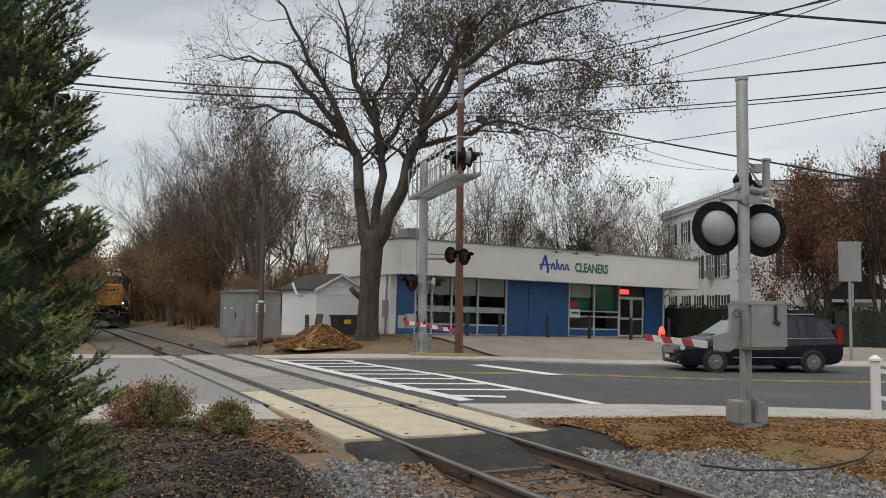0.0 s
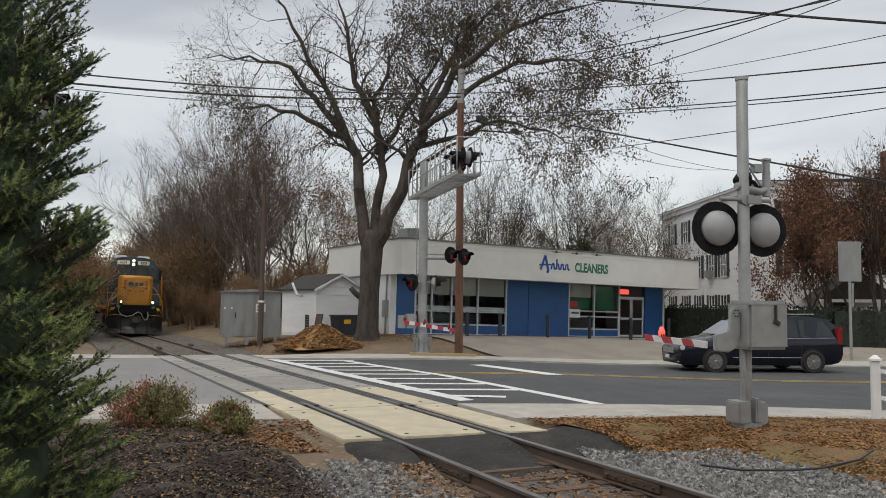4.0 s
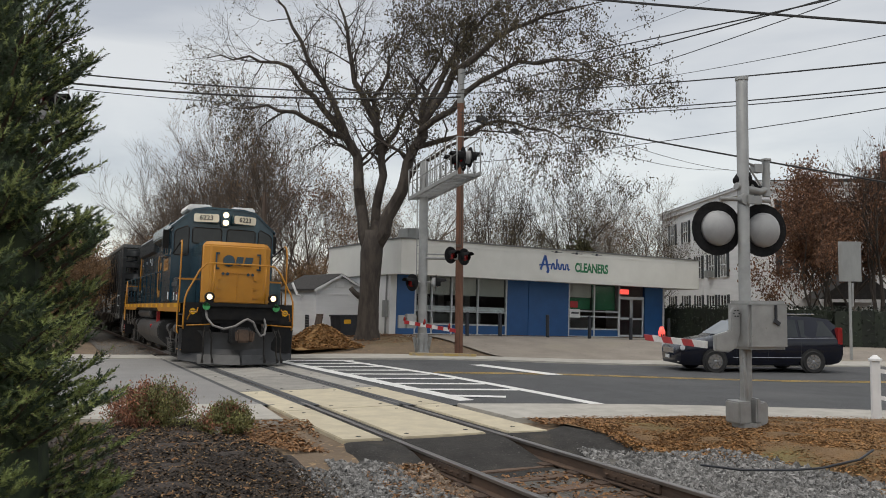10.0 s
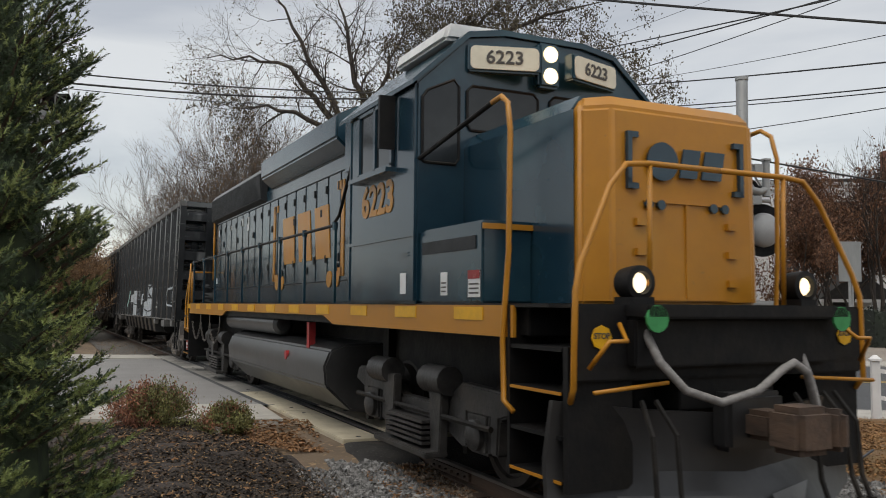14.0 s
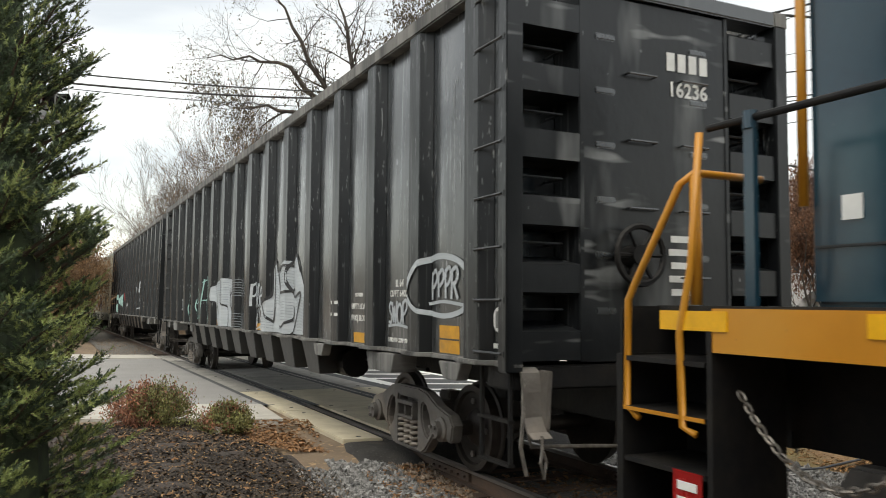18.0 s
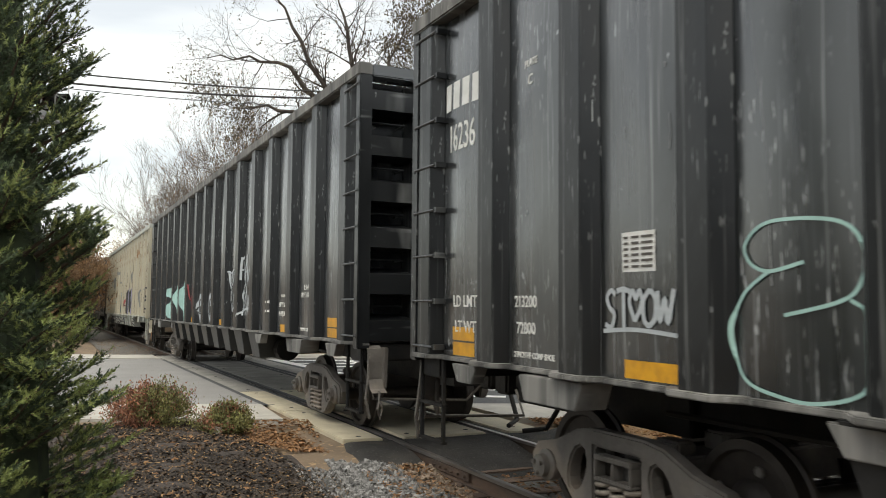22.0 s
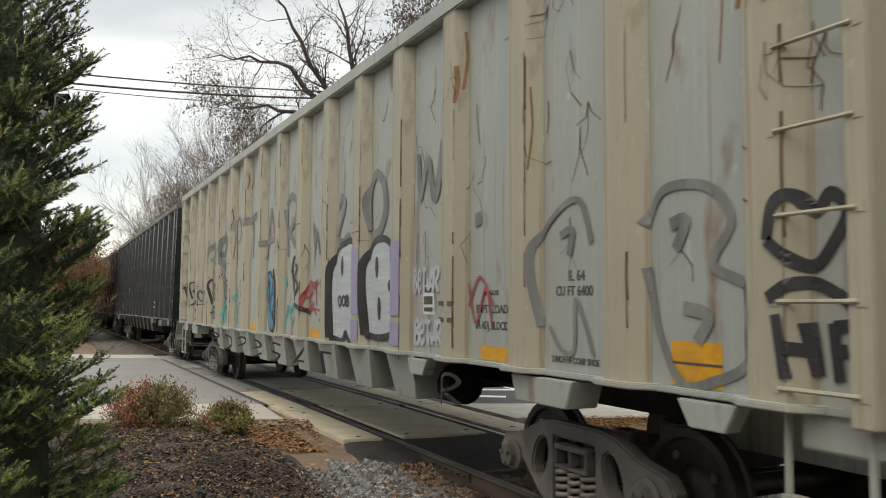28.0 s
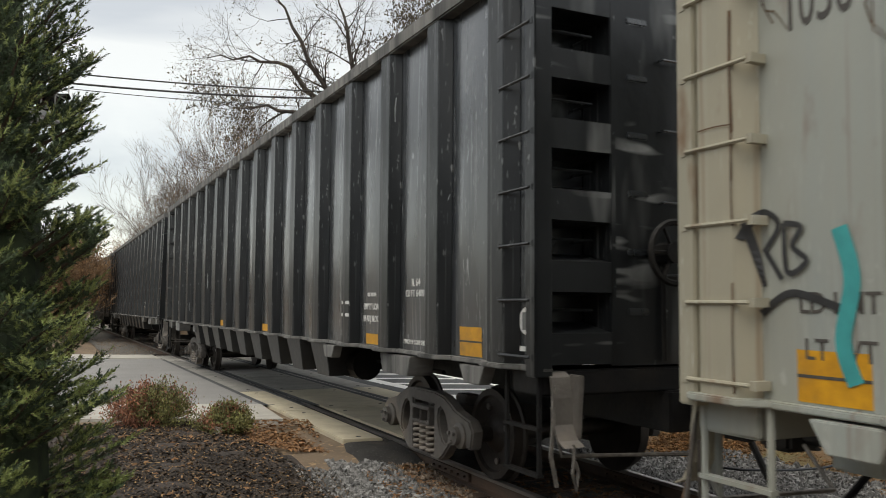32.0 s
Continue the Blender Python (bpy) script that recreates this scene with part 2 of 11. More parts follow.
def ground_z(x, y):
    v = 0.372 * x + 0.928 * y
    dip = -0.25 * smooth01((x - 8) / 12)
    site = 0.36 * smooth01((32 - x) / 19) * smooth01((x - 2) / 11)
    back = smooth01((v - 29.3) / 5.5)
    z = dip * (1 - back) + site * back
    near = 1 - smooth01((abs(x - TRACK) - 2.0) / 2.2)
    fall = track_z(y) * (1 - smooth01((abs(x - TRACK) - 2.5) / 6))
    bed = -0.21 * near * max(1 - smooth01((y - 8.2) / 1.6), smooth01((v - 29.0) / 1.2))
    bed -= 0.12 * smooth01((3.55 - x) / 0.2) * smooth01((x - 2.2) / 0.8) * smooth01((y - 8.2) / 1.6) * (1 - smooth01((v - 11.9) / 0.5))
    lawn = 0.07 * smooth01((x - 7.6) / 1.5) * (1 - smooth01((v - 12.3) / 0.4)) * smooth01((y + 6) / 4)
    mound = 0.05 * smooth01((2.6 - x) / 1.2) * (1 - smooth01((v - 12.0) / 0.5))
    return z + fall + bed + lawn + mound


def loft(shape, a, b, nu, nv, lift=0.0, skirt=0.0, rough=0.0, warp=0.0):
    """A sheet draped on the ground between two polylines, with a skirt down its edges if wanted."""
    def along(line, t):
        line = [Vector(p) for p in line]
        total = [0.0]
        for i in range(1, len(line)):
            total.append(total[-1] + (line[i] - line[i - 1]).length)
        d = t * total[-1]
        for i in range(1, len(line)):
            if d <= total[i] or i == len(line) - 1:
                k = (d - total[i - 1]) / max(1e-9, total[i] - total[i - 1])
                return line[i - 1].lerp(line[i], k)
    verts, faces = [], []
    for i in range(nu + 1):
        p, q = along(a, i / nu), along(b, i / nu)
        for j in range(nv + 1):
            w = p.lerp(q, j / nv)
            if warp and (j in (0, nv)):
                w = w + Vector((noise.noise((w.x * 1.7, w.y * 1.7, 3.1)), noise.noise((w.x * 1.7, w.y * 1.7, 8.4)))) * warp
            z = ground_z(w.x, w.y) + lift
            if rough:
                z += rough * noise.fractal((w.x * 2.2, w.y * 2.2, 0.3), 1.0, 2.0, 4)
            verts.append((w.x, w.y, z))
    n = nv + 1
    for i in range(nu):
        for j in range(nv):
            faces.append((i * n + j, (i + 1) * n + j, (i + 1) * n + j + 1, i * n + j + 1))
    shape.add(verts, faces)
    if skirt:
        rim = [i * n for i in range(nu + 1)], [i * n + nv for i in range(nu + 1)], list(range(n)), [nu * n + j for j in range(n)]
        for line in rim:
            top = [verts[k] for k in line]
            low = [(x, y, z - skirt) for x, y, z in top]
            m = len(top)
            shape.add(top + low, [(k, k + 1, m + k + 1, m + k) for k in range(m - 1)])
    return shape


def graded(lo, hi, step, far):
    out = list(np.arange(lo, hi + 1e-6, step))
    d, e = out[0], out[-1]
    k = step
    while d > -far:
        k *= 1.45
        d -= k
        e += k
        out.insert(0, d)
        out.append(e)
    return [float(q) for q in out]


def build_ground():
    xs, ys = graded(-14, 46, 0.8, 1600), graded(-8, 60, 0.8, 1600)
    s = Shape()
    nx = len(xs)
    s.add([(x, y, ground_z(x, y) - 0.05) for y in ys for x in xs],
          [(j * nx + i, j * nx + i + 1, (j + 1) * nx + i + 1, (j + 1) * nx + i) for j in range(len(ys) - 1) for i in range(nx - 1)])
    structure("ground", s, GROUND, "brown dirt ground with dead leaves", "ground", True)

    structure("road", loft(Shape(), [street(-80, 14.4), street(130, 14.4)], [street(-80, 26.8), street(130, 26.8)], 210, 14),
              ASPHALT, "grey asphalt street with painted lines", "road", True)
    pale_l = loft(Shape(), [street(-80, 14.42), (3.42, 14.2)], [street(-80, 26.85), (3.42, 27.55)], 90, 14, 0.012)
    structure("road", pale_l, PALE_ROAD, "pale grey street surface before the crossing", "road", True)
    near_l = loft(Shape(), [street(-60, 12.6), (3.30, 12.25)], [street(-60, 14.4), (3.42, 14.15)], 60, 3, 0.02, 0.2)
    structure("pavement", near_l, CONCRETE, "pale concrete pavement beside the crossing", "pavement")
    near_r = loft(Shape(), [(6.55, 10.95), street(100, 12.75)], [(6.55, 12.9), street(100, 14.4)], 90, 3, 0.03, 0.2)
    structure("pavement", near_r, CONCRETE, "concrete pavement with a worn kerb", "pavement")
    far_l = loft(Shape(), [street(-60, 26.9), (3.45, 27.6)], [street(-60, 28.9), (3.45, 29.8)], 60, 3, 0.03, 0.2)
    structure("pavement", far_l, CONCRETE, "pale concrete pavement across the street", "pavement")
    far_r = loft(Shape(), [(6.5, 26.3), street(2.0, 26.85), street(120, 26.85)], [(6.5, 29.2), street(2.0, 28.9), street(120, 28.9)], 120, 3, 0.05, 0.2)
    structure("pavement", far_r, CONCRETE, "pale concrete pavement before the car park", "pavement")
    lot = loft(Shape(), [street(4.5, 28.92), street(70, 28.92)], [(14.6, 33.6), street(70, 44)], 60, 16, 0.02)
    structure("car_park", lot, OLD_ASPHALT, "worn brownish asphalt car park", "car park", True)

    # unseen dark walls added to close the place behind the camera and darken reflections
    for a, b, h in (((-22, 9), (-16, 1), 5.6), ((-16, 1), (-4, -14), 5.8), ((-4, -14), (14, -22), 5.2)):
        a, b = Vector(a), Vector(b)
        m = pose(*((a + b) / 2), h / 2 - 0.4, 0, 0, math.degrees(math.atan2((b - a).y, (b - a).x)))
        structure("wall_south", Shape().block(m, (b - a).length, 0.3, h), BACKING_WALL, "unseen dark wall added behind the camera for reflections", "wall")
    # foreground beds
    structure("mulch_bed", loft(Shape(), [(-9, 3.0), (-9, 12.9)], [(3.0, 3.0), (2.75, 6.2), (2.8, 9.0), (2.55, 11.6), (2.2, 12.3)], 60, 60, 0.0, rough=0.05),
              MULCH, "bed of black bark mulch", "mulch bed", True)
    structure("ballast", loft(Shape(), [(2.9, -6), (2.9, 8.2), (3.2, 8.8)], [(TRACK, -6), (TRACK, 7.8), (TRACK, 8.2)], 40, 12, 0.01, rough=0.02, warp=0.15),
              GRAVEL, "grey crushed stone ballast under the track", "gravel", True)
    structure("ballast", loft(Shape(), [(TRACK, -6), (TRACK, 7.8), (TRACK, 8.2)], [(7.6, -6), (7.9, 6.5), (8.1, 8.1), (7.3, 8.8)], 40, 12, 0.01, rough=0.02, warp=0.2),
              GRAVEL, "grey crushed stone ballast under the track", "gravel", True)
    structure("ballast", loft(Shape(), [(2.2, 29.9), (2.6, 140)], [(7.4, 29.5), (7.4, 140)], 60, 10, 0.02, rough=0.02, warp=0.2),
              GRAVEL, "brown dusty ballast beyond the street", "gravel", True)
    structure("lawn", loft(Shape(), [(7.2, -6), (7.7, 6.5), (7.4, 8.6), (6.9, 10.3)], [(40, -6), (38, -4), (16, 7.5), (7.2, 11.0)], 50, 50, 0.02, rough=0.03, warp=0.15),
              DRY_GRASS, "dry brown lawn strewn with leaves", "grass", True)
    for near, far in (([(3.2, 8.75), (4.13, 8.15)], [(3.5, 10.05), (4.13, 10.0)]), ([(4.26, 8.1), (5.0, 8.0), (5.62, 8.1)], [(4.26, 10.0), (5.62, 9.95)]), ([(5.77, 8.2), (6.6, 8.5), (7.55, 9.2)], [(5.77, 9.9), (6.4, 9.85), (7.3, 10.5)])):
        structure("asphalt_apron", loft(Shape(), near, far, 16, 8, -0.008, rough=0.008),
                  BLACKTOP, "black asphalt apron at the end of the crossing", "asphalt", True)


RAIL_PROFILE = [(-0.07, -0.172), (0.07, -0.172), (0.07, -0.158), (0.012, -0.142), (0.009, -0.045), (0.036, -0.036), (0.036, -0.006), (0.028, 0.0),
                (-0.028, 0.0), (-0.036, -0.006), (-0.036, -0.036), (-0.009, -0.045), (-0.012, -0.142), (-0.07, -0.158)]


def build_track():
    for side in (-1, 1):
        x = TRACK + side * 0.7525
        ys = [-6.0, 0.0, 6.0, 14.0, 30.0, 60.0, 100.0, 160.0]
        s = Shape()
        n = len(RAIL_PROFILE)
        v = [(x + px, y, pz + track_z(y)) for y in ys for px, pz in RAIL_PROFILE]
        for i in range(len(ys) - 1):
            for k in range(n):
                s.now = 1 if k in (5, 6, 7, 8, 9) else 0
                s.f.append((i * n + k, i * n + (k + 1) % n, (i + 1) * n + (k + 1) % n, (i + 1) * n + k))
                s.mi.append(s.now)
        s.v = v
        rail = tagged(part("rail", s, [RAIL_STEEL, RAIL_TOP]), "rusty steel rail with a worn bright head", "rail", "rails", "structure")
        for yj in ((8.35, 7.75) if side < 0 else (7.1, 6.4))[:1] + ((34.0,) if side < 0 else (36.0,)):
            j = Shape()
            j.box(x - 0.045, yj - 0.46, -0.13, x - 0.012, yj + 0.46, -0.045)
            j.box(x + 0.012, yj - 0.46, -0.13, x + 0.045, yj + 0.46, -0.045)
            for k in range(6):
                yy = yj - 0.38 + k * 0.152
                j.tube([(x - 0.075, yy, -0.088), (x + 0.075, yy, -0.088)], 0.016, 6)
            part("joint_bar", j, RAIL_STEEL, rail, "rusty bolted joint bar", bevel=0.0)
    tie = Shape().block(pose(0, 0, -0.09), 2.6, 0.23, 0.18).mesh("tie", TIE_WOOD, False, 0.012)
    plate = Shape().box(-0.19, -0.09, 0.0, 0.19, 0.09, 0.018).mesh("tie_plate", RAIL_STEEL)
    spots = [0.2 + 0.56 * i for i in range(16)] + [30.6 + 0.56 * i for i in range(50)]
    for y in spots:
        if 8.7 < y < 30.3:
            continue
        t = tagged(part("railway_tie", tie, None, None, m=pose(TRACK + random.uniform(-.05, .05), y, -0.185 + track_z(y), 0, 0, random.uniform(-1.5, 1.5))),
                   "weathered brown timber railway tie", "railway tie", "ties", "structure")
        if y < 9:
            for side in (-1, 1):
                part("tie_plate", plate, None, t, m=pose(side * 0.7525, 0, 0.0))


def build_crossing():
    base = thing("level_crossing", "concrete panel level crossing with rubber flangeways", "level crossing", pose(TRACK, 0, 0), kind="structure")
    seams = [10.0, 13.24, 16.48, 19.9, 23.2, 26.5, 29.7]
    for i in range(6):
        a, b = seams[i] + 0.012, seams[i + 1] - 0.012
        for x0, x1, skew in ((-1.40, -0.88, 0.16), (-0.60, 0.60, 0.07), (0.92, 1.50, -0.1)):
            mat = PANEL_NEAR if i < 2 else PANEL_FAR
            k = 0.14 if i == 0 else 0.0
            s = Shape()
            za, zb = track_z(a) + 0.004, track_z(b) + 0.004
            sk = (skew - 0.0) if i == 0 else 0.0
            top = [(x0, a + sk + k * 0.3, za), (x1, a + sk - k * 0.3, za), (x1, b, zb), (x0, b, zb)]
            s.add(top + [(x, y, z - 0.2) for x, y, z in top], [(0, 1, 2, 3), (7, 6, 5, 4), (0, 4, 5, 1), (1, 5, 6, 2), (2, 6, 7, 3), (3, 7, 4, 0)])
            p = part("panel", s, mat, base, bevel=0.012)
            pin = Shape()
            for yy in (a + 0.35, b - 0.35):
                for xx in ((x0 + 0.15, x1 - 0.15) if x1 - x0 > 1 else ((x0 + x1) / 2,)):
                    zz = za + (zb - za) * (yy - a) / (b - a)
                    pin.tube([(xx, yy, zz - 0.02), (xx, yy, zz + 0.004)], 0.035, 8)
            part("lifting_eye", pin, RUBBER, p)
    for x0, x1 in ((-0.875, -0.795), (-0.71, -0.605), (0.605, 0.71), (0.795, 0.915)):
        s = Shape()
        s.add([(x, y, track_z(y) + z) for y in (9.85, 14, 29.8) for x, z in ((x0, -0.022), (x1, -0.022), (x1, -0.2), (x0, -0.2))],
              [(i * 4 + k, i * 4 + (k + 1) % 4, i * 4 + 4 + (k + 1) % 4, i * 4 + 4 + k) for i in range(2) for k in range(4)] + [(3, 2, 1, 0), (8, 9, 10, 11)])
        part("flangeway", s, RUBBER, base, "black rubber flangeway strip")


def strip(name, line, width, mat, label, lift=0.008):
    a, b = [], []
    for i, p in enumerate(line):
        d = (Vector(line[min(i + 1, len(line) - 1)]) - Vector(line[max(i - 1, 0)])).normalized()
        nrm = Vector((-d.y, d.x)) * width / 2
        a.append(tuple(Vector(p) + nrm))
        b.append(tuple(Vector(p) - nrm))
    length = sum((Vector(line[i + 1]) - Vector(line[i])).length for i in range(len(line) - 1))
    return structure(name, loft(Shape(), a, b, max(4, int(length * 1.5)), 1, lift), mat, label, "road marking")


def build_markings():
    strip("hatch_border", [(6.70, 26.5), (6.86, 20.0), (7.0, 13.4)], 0.32, MARKING, "white painted border of the hatched area")
    strip("hatch_border", [(8.60, 24.6), (9.05, 18.6), (8.95, 13.3), (8.95, 11.75)], 0.26, MARKING, "white painted border of the hatched area")
    for k in range(9):
        y0 = 25.6 - 1.42 * k
        strip("hatch_stripe", [(6.75 if k < 8 else 7.0, y0), (8.85 - (0.9 if k == 8 else 0), y0 - 0.95 + (0.35 if k == 8 else 0))], 0.30, MARKING, "white painted hatch stripe", 0.011)
    strip("stop_line", [(11.75, 21.9), (12.05, 18.1)], 0.5, MARKING, "white painted stop line")
    for off in (0.0, 0.28):
        strip("centre_line", [street(1.3, 21.35 + off), street(120, 21.6 + off)], 0.11, YELLOW_LINE, "yellow painted centre line")


build_ground()
build_track()
build_crossing()
build_markings()


# ---------------------------------------------------------------- loose ground cover
def scatter(name, mat, label, category, regions, make, seed, sink=0.0):
    """Many small pieces spread over four-cornered regions, as one object of stuff."""
    rnd = random.Random(seed)
    s = Shape()
    for quad, count in regions:
        a, b, c, d = [Vector(q) for q in quad]
        for _ in range(count):
            u, v = rnd.random(), rnd.random()
            p = (a.lerp(b, u)).lerp(d.lerp(c, u), v)
            make(s, p.x, p.y, ground_z(p.x, p.y) - sink, rnd)
    me = bpy.data.meshes.new(name)
    me.from_pydata(s.v, [], s.f)
    me.materials.append(mat)
    tagged(new(name, me), label, category, "", "stuff")


def pebble(lo, hi):
    def make(s, x, y, z, rnd):
        r = rnd.uniform(lo, hi)
        m = Matrix.Translation((x, y, z + r * 0.35)) @ Euler((rnd.uniform(0, 6), rnd.uniform(0, 6), rnd.uniform(0, 6))).to_matrix().to_4x4()
        k = [rnd.uniform(0.55, 1.2) * r for _ in range(6)]
        v = [(k[0], rnd.uniform(-.3, .3) * r, 0), (-k[1], 0, rnd.uniform(-.3, .3) * r), (0, k[2], rnd.uniform(-.3, .3) * r), (rnd.uniform(-.3, .3) * r, -k[3], 0), (0, 0, k[4] * 0.8), (0, 0, -k[5] * 0.8)]
        s.add([tuple(m @ Vector(q)) for q in v], [(0, 2, 4), (2, 1, 4), (1, 3, 4), (3, 0, 4), (2, 0, 5), (1, 2, 5), (3, 1, 5), (0, 3, 5)])
    return make


def chip(lo, hi, aspect=0.35, lift=0.015):
    def make(s, x, y, z, rnd):
        r = rnd.uniform(lo, hi)
        m = Matrix.Translation((x, y, z + lift * rnd.uniform(0.6, 1.8))) @ Euler((rnd.uniform(-.6, .6), rnd.uniform(-.6, .6), rnd.uniform(0, 6.3))).to_matrix().to_4x4()
        w = r * aspect * rnd.uniform(0.6, 1.5)
        v = [(-r, -w, 0), (r * 0.9, -w * 0.8, r * .1), (r, w, 0), (-r * 0.8, w, r * 0.12), (0, 0, -r * 0.15)]
        s.add([tuple(m @ Vector(q)) for q in v], [(0, 1, 2, 3), (0, 4, 1), (1, 4, 2), (2, 4, 3), (3, 4, 0)])
    return make


def dead_leaf(lo, hi):
    def make(s, x, y, z, rnd):
        r = rnd.uniform(lo, hi)
        m = Matrix.Translation((x, y, z + 0.02)) @ Euler((rnd.uniform(-.5, .5), rnd.uniform(-.5, .5), rnd.uniform(0, 6.3))).to_matrix().to_4x4()
        v = [(-r, 0, 0), (0, -r * 0.5, r * .3), (r, 0, 0), (0, r * 0.5, r * .35)]
        s.add([tuple(m @ Vector(q)) for q in v], [(0, 1, 2), (0, 2, 3)])
    return make


def blade(lo, hi):
    def make(s, x, y, z, rnd):
        h = rnd.uniform(lo, hi)
        a = rnd.uniform(0, 6.3)
        lean = rnd.uniform(0.2, 1.6) * h
        dx, dy = math.cos(a), math.sin(a)
        w = rnd.uniform(0.004, 0.008)
        s.add([(x - dy * w, y + dx * w, z), (x + dy * w, y - dx * w, z), (x + dx * lean, y + dy * lean, z + h)], [(0, 1, 2)])
    return make


def ground_cover():
    near_l = ((2.85, 6.4), (3.9, 6.4), (3.7, 8.9), (3.1, 9.6))
    tween = ((4.25, 5.5), (5.65, 5.5), (5.65, 8.3), (4.25, 8.2))
    right = ((5.8, 5.0), (8.0, 5.2), (8.0, 8.2), (6.3, 9.0))
    right2 = ((5.75, 5.6), (7.7, 5.6), (7.9, 7.6), (6.0, 8.3))
    scatter("ballast_stones", STONE, "loose grey crushed ballast stones", "gravel", [(near_l, 6500), (right, 4500), (right2, 3500), (((2.5, 6.5), (3.2, 6.5), (3.3, 9.0), (2.6, 9.4)), 1700)], pebble(0.011, 0.030), 3)
    scatter("ballast_stones", DIRTY_STONE, "brown dusty ballast stones beside the rails", "gravel", [(((3.6, 7.0), (4.2, 7.0), (4.2, 8.9), (3.6, 9.0)), 900), (((2.3, 30.2), (7.2, 30.0), (7.3, 50), (2.5, 50)), 5200)], pebble(0.018, 0.045), 4)
    scatter("ballast_stones", DIRTY_STONE, "brown dusty ballast stones between the rails", "gravel", [(tween, 4200)], pebble(0.018, 0.040), 14, 0.035)
    scatter("mulch_chips", CHIP, "black bark chips on the mulch bed", "mulch", [(((-0.2, 6.0), (2.8, 6.0), (2.7, 9.0), (-0.4, 9.0)), 16000), (((-0.6, 9.0), (2.7, 9.0), (2.5, 12.2), (-0.8, 12.5)), 12000)], chip(0.008, 0.030), 5)
    scatter("bark_crumbs", BLADE, "tan bark crumbs and dead needles on the mulch", "litter", [(((0.2, 6.0), (2.8, 6.0), (2.7, 9.0), (0.2, 9.0)), 2600), (((0.2, 9.0), (2.7, 9.0), (2.5, 12.2), (0.2, 12.5)), 2600)], chip(0.006, 0.020, 0.3, 0.022), 8)
    scatter("fallen_leaves", FALLEN, "dry brown fallen leaves", "leaves", [
        (((-0.2, 6.2), (2.9, 6.2), (2.6, 12.2), (-0.4, 12.3)), 380), (((2.5, 10.6), (3.3, 9.9), (3.6, 12.0), (2.5, 12.3)), 1300), (((3.2, 7.4), (4.2, 7.2), (4.1, 8.9), (3.3, 8.9)), 700),
        (((7.0, 9.0), (16, 5.0), (16, 8.2), (7.3, 10.9)), 3400), (((6.6, 10.3), (9.5, 9.2), (9.5, 9.9), (6.7, 11.0)), 1500), (((4.2, 6.0), (5.7, 6.0), (5.7, 8.3), (4.2, 8.3)), 600),
        (((7.0, 30.4), (14.5, 29.8), (14, 34), (7.5, 38)), 5000), (((14.5, 33.2), (30, 34.0), (30, 34.4), (14.5, 33.5)), 700)], dead_leaf(0.022, 0.05), 6)
    scatter("leaf_litter", LITTER, "brown dead leaves matted in the dry lawn", "leaves", [(((7.1, 8.8), (13, 5.6), (13, 8.9), (7.2, 10.8)), 15000), (((8.0, 5.4), (11, 4.4), (12, 7.0), (8.2, 8.2)), 9000), (((7.5, 7.6), (11.0, 6.0), (12.5, 6.2), (7.2, 9.3)), 8000), (((7.6, 7.2), (12.5, 5.2), (13.5, 7.4), (7.4, 9.8)), 12000), (((7.0, 8.7), (8.4, 8.0), (8.6, 9.8), (7.0, 10.2)), 2500), (((13, 5.6), (20, 2.6), (20, 6.0), (13, 8.9)), 5000)], dead_leaf(0.014, 0.038), 9)
    scatter("ballast_stones", STONE, "coarse grey ballast stones beside the rail", "gravel", [(right, 4600), (right2, 5600), (near_l, 1500)], pebble(0.024, 0.052), 10)
    scatter("grass_blades", BLADE, "dry brown grass blades", "grass", [(((7.2, 8.6), (13, 5.6), (13, 8.9), (7.3, 10.8)), 15000), (((8.0, 5.6), (11, 4.6), (12, 7.0), (8.2, 8.0)), 6000), (((13, 5.6), (22, 2.0), (22, 5.2), (13, 8.9)), 4000)], blade(0.02, 0.06), 7)


# ---------------------------------------------------------------- plants
BARK = material("grey_brown_bark", (0.074, 0.061, 0.051), (0.035, 0.028, 0.024), 0.95, scale=5, stretch=(1, 1, 0.25), bump=1.0, bump_scale=9)
TWIG = material("grey_brown_twigs", (0.046, 0.037, 0.032), (0.03, 0.024, 0.021), 0.95, scale=3)
WOODS = material("bare_woods_bark", (0.150, 0.120, 0.098), (0.095, 0.075, 0.062), 0.95, scale=1.5, each=0.25)
BRUSH = material("russet_brush_twigs", (0.27, 0.18, 0.11), (0.18, 0.115, 0.07), 0.95, scale=1.5, each=0.3)
OLIVE_LEAF = material("olive_brown_leaves", (0.105, 0.085, 0.048), (0.06, 0.048, 0.028), 0.8, scale=2, each=0.4, islands=True)
RUSSET_LEAF = material("russet_leaves", (0.185, 0.090, 0.045), (0.105, 0.050, 0.030), 0.8, scale=1.5, each=0.45, islands=True)
RED_LEAF = material("dull_red_leaves", (0.17, 0.05, 0.042), (0.11, 0.035, 0.03), 0.8, scale=2, each=0.4, islands=True)
TAN_LEAF = material("tan_brush_leaves", (0.24, 0.145, 0.07), (0.15, 0.088, 0.045), 0.85, scale=0.8, each=0.45, islands=True)
EVERGREEN_LEAF = material("olive_evergreen_leaves", (0.085, 0.080, 0.030), (0.045, 0.045, 0.018), 0.7, scale=2, each=0.45, islands=True)
HEDGE_LEAF = material("dark_hedge_leaves", (0.015, 0.022, 0.012), (0.008, 0.012, 0.007), 0.7, scale=3, each=0.45, islands=True)
NEEDLE = material("spruce_needles", (0.070, 0.108, 0.046), (0.040, 0.067, 0.031), 0.6, scale=3, each=0.45, islands=True)
